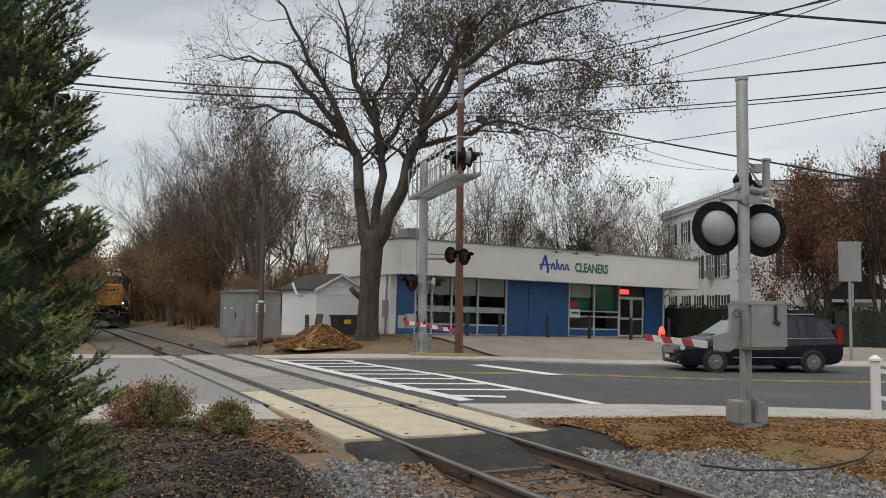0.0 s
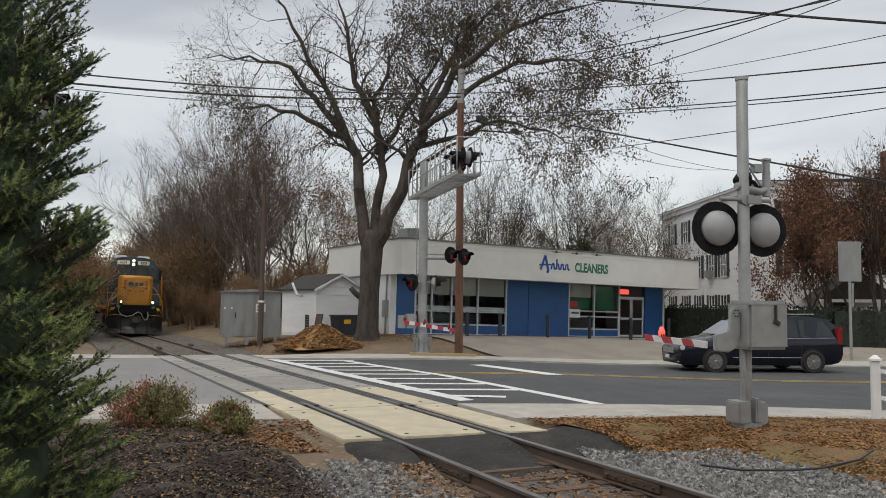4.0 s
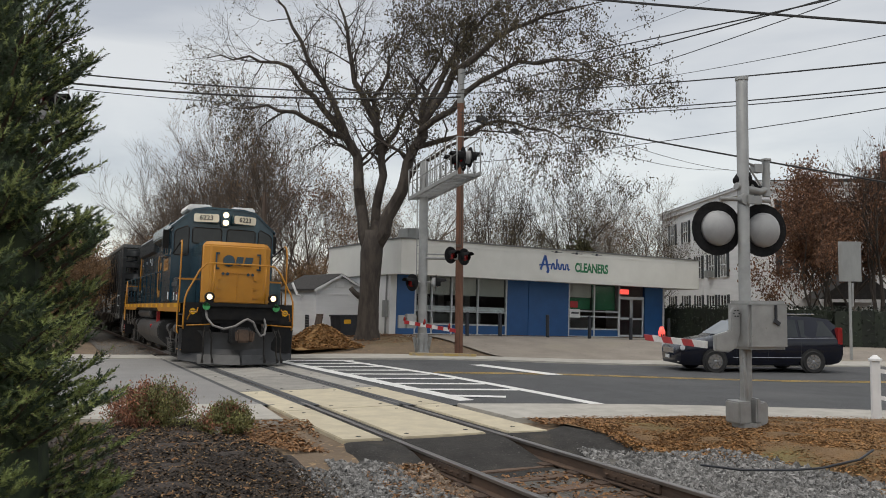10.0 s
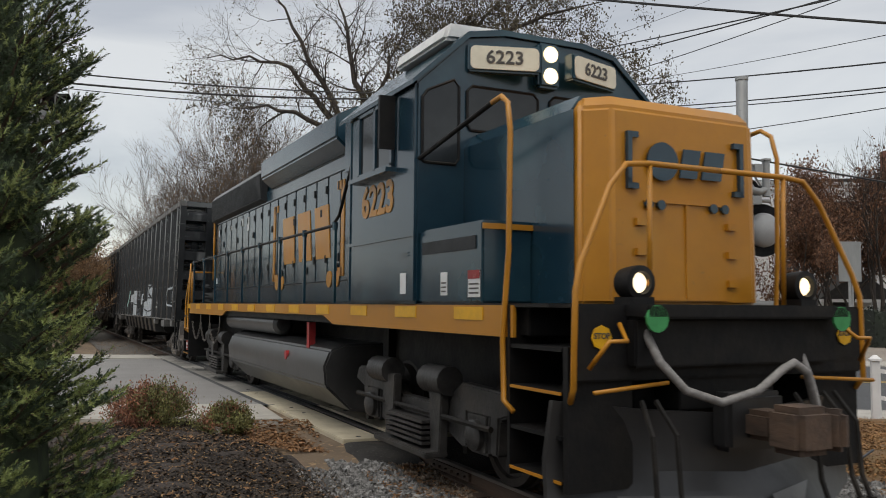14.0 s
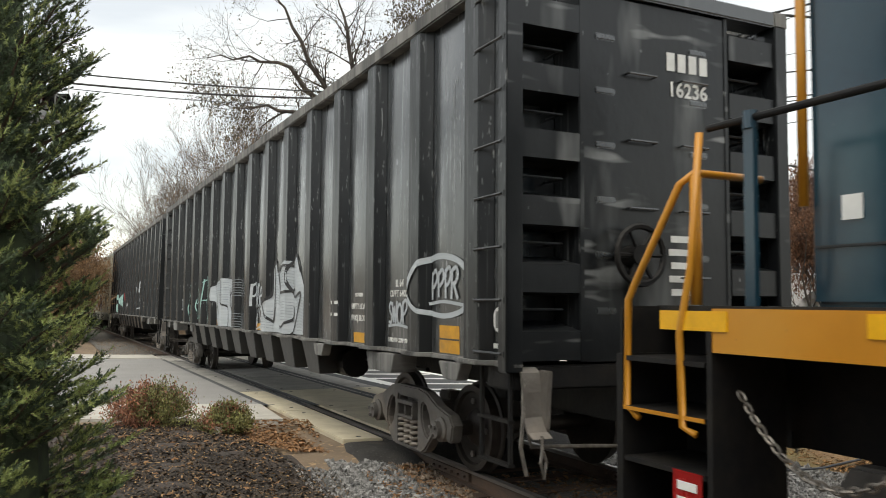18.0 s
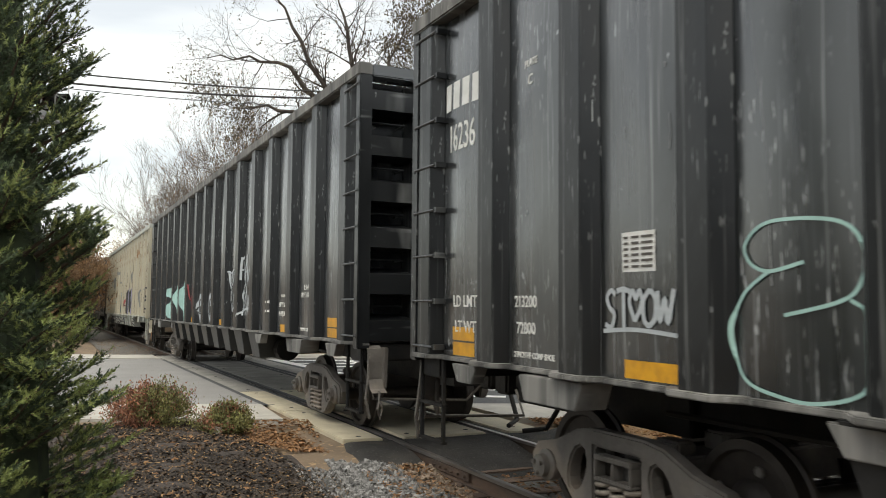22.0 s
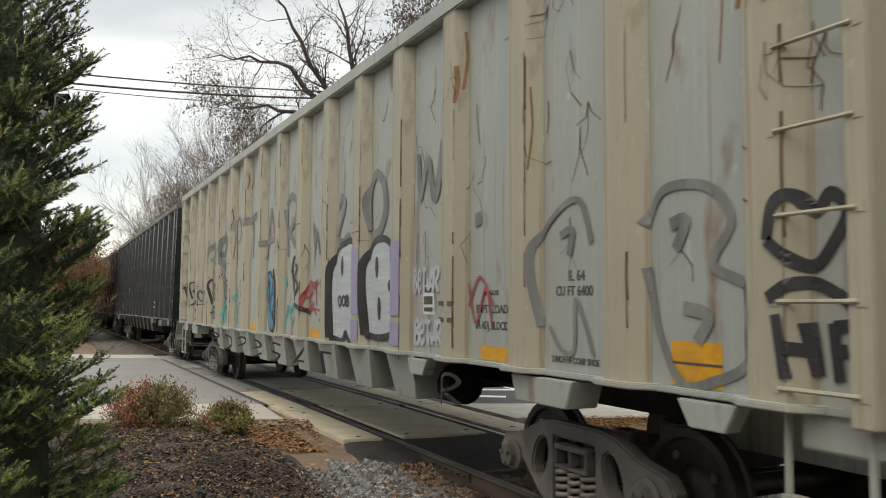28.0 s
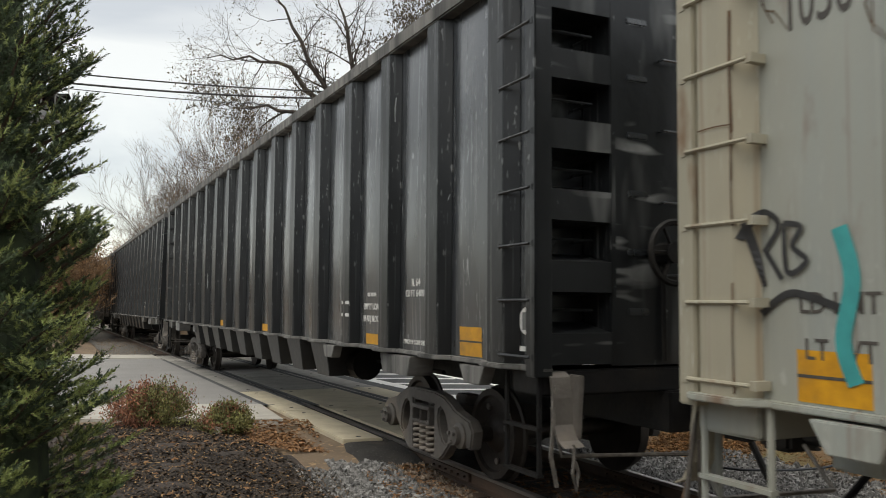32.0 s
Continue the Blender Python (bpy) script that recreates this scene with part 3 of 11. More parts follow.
NEEDLE_TIP = material("fresh_and_lit_spruce_needles", (0.30, 0.35, 0.115), (0.21, 0.26, 0.085), 0.6, scale=3, each=0.4, islands=True)
SPRUCE_CORE = material("spruce_heart_shade", (0.055, 0.075, 0.034), (0.020, 0.030, 0.015), 0.9, scale=8)
OLD_NEEDLE = material("old_spruce_needles", (0.080, 0.112, 0.046), (0.046, 0.068, 0.030), 0.7, scale=3, each=0.45, islands=True)
BUD = material("brown_shoot_stem", (0.20, 0.15, 0.07), (0.12, 0.085, 0.045), 0.8, scale=20)
BUSH_LEAF = material("small_green_shrub_leaves", (0.21, 0.205, 0.07), (0.125, 0.125, 0.045), 0.6, scale=4, each=0.45, islands=True)
BUSH_RED = material("reddened_shrub_leaves", (0.34, 0.145, 0.08), (0.21, 0.09, 0.055), 0.6, scale=4, each=0.45, islands=True)
STEM = material("shrub_stems", (0.09, 0.065, 0.045), (0.05, 0.036, 0.026), 0.9, scale=10)


def raw(name, shape, mat):
    me = bpy.data.meshes.new(name)
    me.from_pydata(shape.v, [], shape.f)
    me.materials.append(mat)
    return me


def sway(rnd, k):
    return Vector((rnd.gauss(0, k), rnd.gauss(0, k), rnd.gauss(0, k)))


def limb(shape, p, d, length, r, rnd, wander=0.18, lift=0.06, n=5, steps=4):
    """One bending, tapering branch; returns its points, directions and radii."""
    pts, dirs, rad = [p.copy()], [d.copy()], [r]
    for i in range(steps):
        d = (d + sway(rnd, wander) + Vector((0, 0, lift))).normalized()
        p = p + d * (length / steps)
        pts.append(p.copy())
        dirs.append(d.copy())
        rad.append(r * (1 - 0.72 * (i + 1) / steps))
    shape.tube(pts, rad, n, False)
    return pts, dirs, rad


def fork(shapes, p, d, length, r, rnd, level, top, ends, spread=0.75, kids=(3, 4), lift=0.06, wander=0.16, thin=0.004):
    """Grows a branch and its side branches; shapes are (limbs, twigs)."""
    s = shapes[0] if level < top - 1 else shapes[1]
    pts, dirs, rad = limb(s, p, d, length, r, rnd, wander, lift, (7, 5, 4, 3, 3)[min(level, 4)], 4 if level < top else 2)
    if level >= top:
        ends.append((pts[-1], dirs[-1]))
        return
    for k in range(rnd.randint(*kids) + (1 if level == 0 else 0)):
        t = rnd.uniform(0.30, 1.0)
        i = min(3, int(t * 4))
        q = pts[i].lerp(pts[i + 1], t * 4 - i)
        dd = dirs[i]
        side = dd.orthogonal().normalized()
        side.rotate(Matrix.Rotation(rnd.uniform(0, 6.3), 3, dd))
        nd = (dd * rnd.uniform(0.6, 1.0) + side * rnd.uniform(0.4, 1.0) * spread * 1.3).normalized()
        fork(shapes, q, nd, length * rnd.uniform(0.45, 0.72), max(thin, rad[i] * rnd.uniform(0.45, 0.65)), rnd, level + 1, top, ends, spread, kids, lift, wander, thin)
    nd = (dirs[-1] + sway(rnd, 0.2)).normalized()
    fork(shapes, pts[-1], nd, length * 0.6, max(thin, rad[-1]), rnd, level + 1, top, ends, spread, kids, lift, wander, thin)


def leaves_at(shape, ends, rnd, per, size, radius):
    for p, d in ends:
        for _ in range(per):
            q = p + sway(rnd, radius) - d * rnd.uniform(0, radius * 2)
            r = size * rnd.uniform(0.6, 1.4)
            m = Matrix.Translation(q) @ Euler((rnd.uniform(0, 6), rnd.uniform(0, 6), rnd.uniform(0, 6))).to_matrix().to_4x4()
            shape.add([tuple(m @ Vector(v)) for v in ((-r, 0, 0), (0, -r * 0.45, r * .15), (r, 0, 0), (0, r * 0.45, r * .2))], [(0, 1, 2), (0, 2, 3)])


def bare_tree_meshes(seed, height, mat_limb, mat_twig, leaf=None, per=0, stems=1, spread=0.6, top=4, kids=(3, 4), thin=0.005, size=0.055, wander=0.08):
    rnd = random.Random(seed)
    a, b, ends = Shape(), Shape(), []
    for k in range(stems):
        base = Vector((rnd.uniform(-.3, .3), rnd.uniform(-.3, .3), -0.2)) if stems > 1 else Vector((0, 0, -0.2))
        d = Vector((rnd.gauss(0, 0.10 if stems == 1 else 0.22), rnd.gauss(0, 0.10 if stems == 1 else 0.22), 1)).normalized()
        fork((a, b), base, d, height * 0.52, height * 0.013 + 0.03, rnd, 0, top, ends, spread, kids, 0.10, wander, thin)
    out = [("trunk", raw("trunk", a, mat_limb)), ("crown", raw("crown", b, mat_twig))]
    if leaf:
        c = Shape()
        leaves_at(c, ends, rnd, per, size, 0.22)
        out.append(("foliage", raw("foliage", c, leaf)))
    return out


def tree_from(meshes, name, label, m, group, category="tree"):
    t = thing(name, label, category, m, group)
    for nm, me in meshes:
        o = part(nm, me, None, t)
        if nm == "foliage":
            o["label"] = "sparse dry leaves"
    return t


def big_maple():
    """The large many-stemmed tree by the crossing: stems and main limbs by hand, the rest grown on them."""
    rnd = random.Random(12)
    at = Vector((12.0, 31.8, 0.2))
    side = Vector((0.900, -0.4357, 0))
    deep = Vector((0.4357, 0.900, 0))
    limbs, twigs, leaves = Shape(), Shape(), Shape()

    def P(s, h, dp=0.0):
        return side * s + deep * dp + Vector((0, 0, h))
    trunk = Shape()
    trunk.tube([P(-0.02, -0.3), P(0, 0.05), P(0.0, 0.5), P(0.05, 2.0), P(0.12, 3.6), P(0.2, 4.5)], [0.66, 0.56, 0.45, 0.40, 0.46, 0.40], 16)
    trunk.tube([P(-0.2, 1.7), P(-0.55, 1.95), P(-0.72, 2.15)], [0.14, 0.11, 0.10], 8)
    main = {
        "left": ([(0.0, 3.7, 0), (-0.3, 5.6, .1), (-0.62, 7.6, .2), (-1.1, 8.5, .2)], 0.27),
        "middle": ([(0.15, 3.9, .2), (0.3, 5.5, .5), (0.42, 7.6, .6), (0.2, 9.2, .5)], 0.22),
        "right": ([(0.3, 3.9, 0), (1.0, 5.6, -.2), (1.65, 7.2, -.4), (2.2, 9.0, -.5)], 0.30),
        "l1": ([(-1.0, 8.4, .2), (-2.6, 9.2, -.3), (-4.2, 9.5, -.6), (-5.6, 9.4, -.9)], 0.14),
        "l2": ([(-1.1, 8.5, .2), (-2.4, 10.1, .5), (-3.5, 11.5, .8), (-5.4, 12.0, 1.0), (-7.2, 12.0, 1.1)], 0.15),
        "l3": ([(-0.9, 8.2, .2), (-2.0, 10.6, -.4), (-3.2, 12.8, -.8), (-4.2, 14.6, -1.0)], 0.15),
        "m1": ([(0.2, 9.1, .5), (-0.75, 11.0, .8), (-1.1, 13.2, 1.0), (-1.7, 15.3, 1.2)], 0.17),
        "m2": ([(0.3, 7.8, .6), (0.1, 10.2, 1.2), (0.7, 12.2, 1.6), (1.5, 14.2, 1.9)], 0.14),
        "m3": ([(0.35, 7.4, .6), (1.2, 9.6, 1.4), (2.6, 12.0, 1.8), (3.4, 14.0, 2.0)], 0.13),
        "r1": ([(2.15, 8.9, -.5), (3.5, 10.8, -.7), (5.1, 12.4, -.9), (7.2, 13.3, -1.0), (9.2, 13.8, -1.0)], 0.19),
        "r2": ([(2.0, 8.5, -.5), (3.9, 10.0, -1.2), (6.0, 11.2, -1.6), (8.2, 11.2, -1.8), (9.8, 10.4, -2.0)], 0.15),
        "r3": ([(1.8, 7.9, -.4), (3.4, 8.5, .4), (5.4, 9.3, 1.0), (7.4, 9.0, 1.2), (9.0, 8.4, 1.4)], 0.13),
        "r4": ([(2.2, 9.0, -.5), (3.2, 11.6, .3), (4.9, 13.8, .6), (6.0, 15.6, .8)], 0.15),
        "r5": ([(1.3, 6.4, -.3), (2.6, 7.4, -1.2), (4.4, 8.3, -1.8), (6.6, 8.2, -2.2)], 0.10),
    }
    leafy = {"l1": 4, "l3": 1, "m2": 9, "m3": 9, "r1": 13, "r2": 15, "r3": 11, "r4": 11, "r5": 7, "middle": 9, "left": 7}
    for name, (line, r) in main.items():
        pts = [P(*q) for q in line]
        fine = []
        for i in range(len(pts) - 1):
            for k in range(3):
                fine.append(pts[i].lerp(pts[i + 1], k / 3) + (sway(rnd, 0.07) if (i or k) else Vector()))
        fine.append(pts[-1])
        n = len(fine)
        tail = 0.62 if name in ("left", "middle", "right") else 0.12
        rad = [r * (1 - (1 - tail) * i / (n - 1)) for i in range(n)]
        limbs.tube(fine, rad, 9)
        start = 0.55 if name in ("left", "middle", "right") else 0.18
        ends = []
        for k in range(13 if name not in ("left", "middle", "right") else 5):
            t = rnd.uniform(start, 1.0) * (n - 1)
            i = min(n - 2, int(t))
            q = fine[i].lerp(fine[i + 1], t - i)
            dd = (fine[i + 1] - fine[i]).normalized()
            sd = dd.orthogonal().normalized()
            sd.rotate(Matrix.Rotation(rnd.uniform(0, 6.3), 3, dd))
            nd = (dd * 0.7 + sd * rnd.uniform(0.5, 1.0) + Vector((0, 0, 0.15))).normalized()
            fork((limbs, twigs), q, nd, rnd.uniform(1.1, 2.3), max(0.018, rad[i] * 0.40), rnd, 2, 4, ends, 0.8, (4, 6), 0.02, 0.24)
        fork((limbs, twigs), fine[-1], (fine[-1] - fine[-2]).normalized(), 1.6, rad[-1], rnd, 2, 4, ends, 0.8, (4, 5), 0.03, 0.2)
        if name in leafy:
            leaves_at(leaves, ends, rnd, leafy[name], 0.06, 0.16)
    t = thing("maple_tree", "large many-stemmed tree with grey bark and sparse dry leaves", "tree", Matrix.Translation(at))
    part("trunk", trunk, BARK, t, smooth=True)
    part("branchwork", raw("branchwork", limbs, BARK), None, t)
    part("crown", raw("crown", twigs, TWIG), None, t)
    part("foliage", raw("foliage", leaves, OLIVE_LEAF), None, t, "sparse olive brown leaves")


def woods():
    rnd = random.Random(5)
    bare = [bare_tree_meshes(20 + k, 13, WOODS, WOODS, leaf=TAN_LEAF if k % 2 else None, per=1, stems=1 + (k % 2), spread=0.56, top=4, kids=(3, 5), thin=0.009, wander=0.13) for k in range(5)]
    leafy = [bare_tree_meshes(120 + k, 11, WOODS, WOODS, leaf, 5, 1 + (k % 2), 0.58, 4, (3, 4), 0.009, 0.075, 0.12) for k, leaf in enumerate((RUSSET_LEAF, OLIVE_LEAF, TAN_LEAF))]
    spots = []
    for k in range(24):
        y = 47 + k * 2.6 + rnd.uniform(-1, 1)
        spots.append((9.4 + rnd.uniform(0, 2.6), y, 0))
    for k in range(13):
        spots.append((12 + rnd.uniform(0, 8), 52 + k * 3.2 + rnd.uniform(-1.5, 1.5), k % 4 == 1))
    for k in range(17):
        spots.append((18 + k * 3.0 + rnd.uniform(-1, 1), 58 + rnd.uniform(-7, 12) - 0.2 * k, k % 3 == 1))
    for k in range(4):
        spots.append((-2.5 - rnd.uniform(0, 5), 70 + 12 * k, 0))
    for k in range(7):
        spots.append((21 + 4.2 * k + rnd.uniform(-1, 1), 49 + rnd.uniform(-1, 4), k % 2))
    for x, y, dressed in spots:
        hi = rnd.uniform(0.78, 1.06)
        if x < 16:
            hi *= 1.0 if y < 75 else 0.92
        if x < 0:
            hi *= 0.7
        if x > 22:
            hi *= 0.92
        m = pose(x, y, ground_z(x, y), 0, 0, rnd.uniform(0, 360)) @ Matrix.Diagonal((hi * 1.05, hi * 1.05, hi, 1))
        tree_from(rnd.choice(leafy if dressed else bare), "bare_tree", "tree with the last brown leaves in the woods" if dressed else "bare leafless tree in the woods", m, "woods")
    # low russet brush along the line and under the trees
    bush = [bare_tree_meshes(60 + k, 4.6, BRUSH, BRUSH, TAN_LEAF, 7, 8, 0.5, 3, (3, 4), 0.010) for k in range(3)]

    def brush(x, y, s, label):
        tree_from(bush[rnd.randrange(3)], "brush_shrub", label, pose(x, y, ground_z(x, y), 0, 0, rnd.uniform(0, 360)) @ Matrix.Diagonal((s, s, s, 1)), "brush", "shrub")
    for k in range(38):
        y = 44 + k * 1.9 + rnd.uniform(-.6, .6)
        brush(9.0 + rnd.uniform(-.4, 2.4), y, rnd.uniform(0.35, 0.7) if y < 58 else rnd.uniform(0.8, 1.7), "tangled russet brush beside the railway")
    for k in range(30):
        brush(1.4 - rnd.uniform(0, 3.6), 44 + k * 1.9 + rnd.uniform(-.6, .6), rnd.uniform(0.7, 1.3), "tangled russet brush beside the railway")
    for k in range(15):
        brush(11.5 + k * 1.6 + rnd.uniform(-.5, .5), 48.5 + rnd.uniform(-1, 3) + k * 0.25, rnd.uniform(0.45, 0.85), "tangled russet brush behind the building")
    # a dark olive evergreen behind the shop
    t = thing("evergreen_shrub", "rounded dark olive evergreen behind the shop", "shrub", pose(33.3, 47.0, ground_z(33.3, 47.0)))
    lf = Shape()
    for k in range(3400):
        a, e, r = rnd.uniform(0, 6.3), rnd.uniform(-0.2, 1.5), rnd.uniform(0.6, 1.0) ** 0.5
        lump = 1 + 0.25 * noise.noise((math.cos(a) * 2, math.sin(a) * 2, e * 2))
        leaves_at(lf, [(Vector((1.9 * math.cos(a) * math.cos(e), 1.9 * math.sin(a) * math.cos(e), 3.0 + 2.9 * math.sin(e))) * r * lump, Vector((0, 0, 1)))], rnd, 1, 0.14, 0.06)
    part("trunk", Shape().tube([(0, 0, -0.2), (0.05, 0, 2.0), (0, 0.05, 4.5)], [0.16, 0.12, 0.04], 8), BARK, t)
    part("foliage", raw("foliage", lf, EVERGREEN_LEAF), None, t)
    # distant woods as one body of spikes; an unseen belt behind darkens reflections
    s = Shape()
    for k in range(14000):
        ahead = k < 8500
        a = radians(rnd.uniform(-28, 62) if ahead else rnd.uniform(75, 330))
        r = rnd.uniform(75, 150) if ahead else rnd.uniform(38, 60)
        x, y = math.sin(a) * r, math.cos(a) * r
        if abs(x - TRACK) < 5:
            continue
        h = rnd.uniform(0.35, 1.0) * ((6.8 if ahead else 4.5) + 2.5 * noise.noise((a * 9, 0, 0)))
        lean = sway(rnd, 0.09 * h)
        w = rnd.uniform(0.05, 0.16) * (1 if ahead else 3)
        z = ground_z(x, y)
        s.add([(x - w, y, z), (x + w, y, z), (x + lean.x * 0.5, y + lean.y, z + h)], [(0, 1, 2)])
        for _ in range(2):
            t = rnd.uniform(0.3, 0.8)
            bx, bz = x + lean.x * 0.5 * t, z + h * t
            q = rnd.uniform(-1.4, 1.4)
            s.add([(bx - 0.04, y, bz), (bx + 0.04, y, bz + 0.05), (bx + q, y, bz + abs(q) * 1.3)], [(0, 1, 2)])
    tagged(new("far_woods", raw("far_woods", s, WOODS)), "distant bare brown woods with an unseen belt added behind", "woods", "", "stuff")


def lawn_cable():
    line = [(6.55, 7.01), (6.75, 6.60), (7.0, 6.50), (7.3, 6.45), (7.8, 6.48), (8.37, 6.45), (8.7, 6.52)]
    c = Shape().tube([(x, y, max(ground_z(x, y), -0.06) + 0.07 + 0.02 * math.sin(3 * x)) for x, y in line], 0.014, 6)
    tagged(part("loose_cable", c, BLACK_POST, None, smooth=True), "black loose cable lying on the lawn", "cable")


def garden_trees():
    """Trees round the white house: russet and bare ones, and a half-bare one by the shop."""
    a = bare_tree_meshes(81, 8.5, BARK, TWIG, RUSSET_LEAF, 17, 2, 0.6, 4, (3, 4), 0.007, 0.07)
    r = bare_tree_meshes(82, 7.0, BARK, TWIG, RUSSET_LEAF, 17, 2, 0.6, 4, (3, 4), 0.007, 0.07)
    c = bare_tree_meshes(83, 8.0, BARK, TWIG, OLIVE_LEAF, 7, 2, 0.6, 4, (3, 4), 0.007)
    b = bare_tree_meshes(84, 9.5, BARK, TWIG, None, 0, 2, 0.5, 4, (3, 4), 0.008)
    russet = "tree with russet autumn leaves before the white house"
    for kind, x, y, s, lab in ((r, 35.9, 29.5, 1.05, russet), (a, 38.0, 30.2, 1.05, russet), (b, 38.4, 28.0, 1.0, "slender bare tree by the hedge"), (a, 41.0, 28.6, 1.15, russet),
                               (c, 44.0, 29.0, 1.2, "tall half-bare tree by the street"), (b, 42.5, 26.0, 1.1, "bare tree beside the white house"),
                               (c, 33.6, 40.6, 0.72, "half-bare tree beside the shop"), (c, 31.0, 47.0, 1.0, "half-bare olive tree behind the shop"), (b, 27.0, 47.5, 1.15, "bare tree behind the shop"), (b, 33.0, 48.5, 1.2, "bare tree behind the shop")):
        tree_from(kind, "garden_tree", lab, pose(x, y, ground_z(x, y), 0, 0, 40 * x) @ Matrix.Diagonal((s, s, s, 1)), "garden trees")


def hedge():
    rnd = random.Random(9)
    line = [Vector((30.6, 36.5)), Vector((31.0, 30.0)), Vector((31.6, 25.5)), Vector((35.5, 22.0)), Vector((44.0, 18.5))]
    core, leaf = Shape(), Shape()
    for i in range(len(line) - 1):
        a, b = line[i], line[i + 1]
        n = max(2, int((b - a).length / 0.5))
        for k in range(n):
            p = a.lerp(b, (k + 0.5) / n)
            z = ground_z(p.x, p.y)
            ang = math.degrees(math.atan2((b - a).y, (b - a).x))
            core.block(pose(p.x, p.y, z + 0.8, 0, 0, ang), 0.56, 1.0, 1.56 + rnd.uniform(-.05, .05), 0.9)
            for _ in range(240):
                q = Vector((p.x + rnd.uniform(-.68, .68), p.y + rnd.uniform(-.68, .68), z + rnd.uniform(0.05, 1.80)))
                leaves_at(leaf, [(q, Vector((0, 0, 1)))], rnd, 1, 0.085, 0.03)
    h = thing("hedge", "tall dark clipped hedge behind the pavement", "hedge")
    part("core", core, HEDGE_LEAF, h)
    part("foliage", raw("foliage", leaf, HEDGE_LEAF), None, h)


def needles(name, shoots, mat, seed, per=400, length=0.028, width=0.0034):
    """Needles all round many straight shoots (start, direction, length), as one mesh."""
    rng = np.random.default_rng(seed)
    P = np.array([q[0] for q in shoots])
    D = np.array([q[1] for q in shoots])
    L = np.array([q[2] for q in shoots])
    count = np.maximum(4, (L * per).astype(int))
    who = np.repeat(np.arange(len(L)), count)
    n = len(who)
    side = np.cross(D, (0.0, 0.0, 1.0))
    side /= np.maximum(1e-6, np.linalg.norm(side, axis=1))[:, None]
    up = np.cross(side, D)
    u = rng.random(n)
    a = rng.uniform(-2.7, 2.7, n)
    out = side[who] * np.sin(a)[:, None] + up[who] * np.cos(a)[:, None]
    q = P[who] + D[who] * (L[who] * u)[:, None] + up[who] * (0.10 * L[who] * u * u)[:, None]
    aim = out * 0.78 + D[who] * (0.45 + 0.5 * u * u)[:, None]
    aim /= np.linalg.norm(aim, axis=1)[:, None]
    e = q + aim * (length * rng.uniform(0.75, 1.15, n) * (1 - 0.25 * u * u))[:, None]
    w = np.cross(D[who], out) * width
    v = np.stack([q - w, q + w, e], axis=1).reshape(-1, 3)
    me = bpy.data.meshes.new(name)
    me.vertices.add(3 * n)
    me.vertices.foreach_set("co", v.astype(np.float32).ravel())
    me.loops.add(3 * n)
    me.loops.foreach_set("vertex_index", np.arange(3 * n, dtype=np.int32))
    me.polygons.add(n)
    me.polygons.foreach_set("loop_start", np.arange(0, 3 * n, 3, dtype=np.int32))
    me.update(calc_edges=True)
    me.materials.append(mat)
    return me


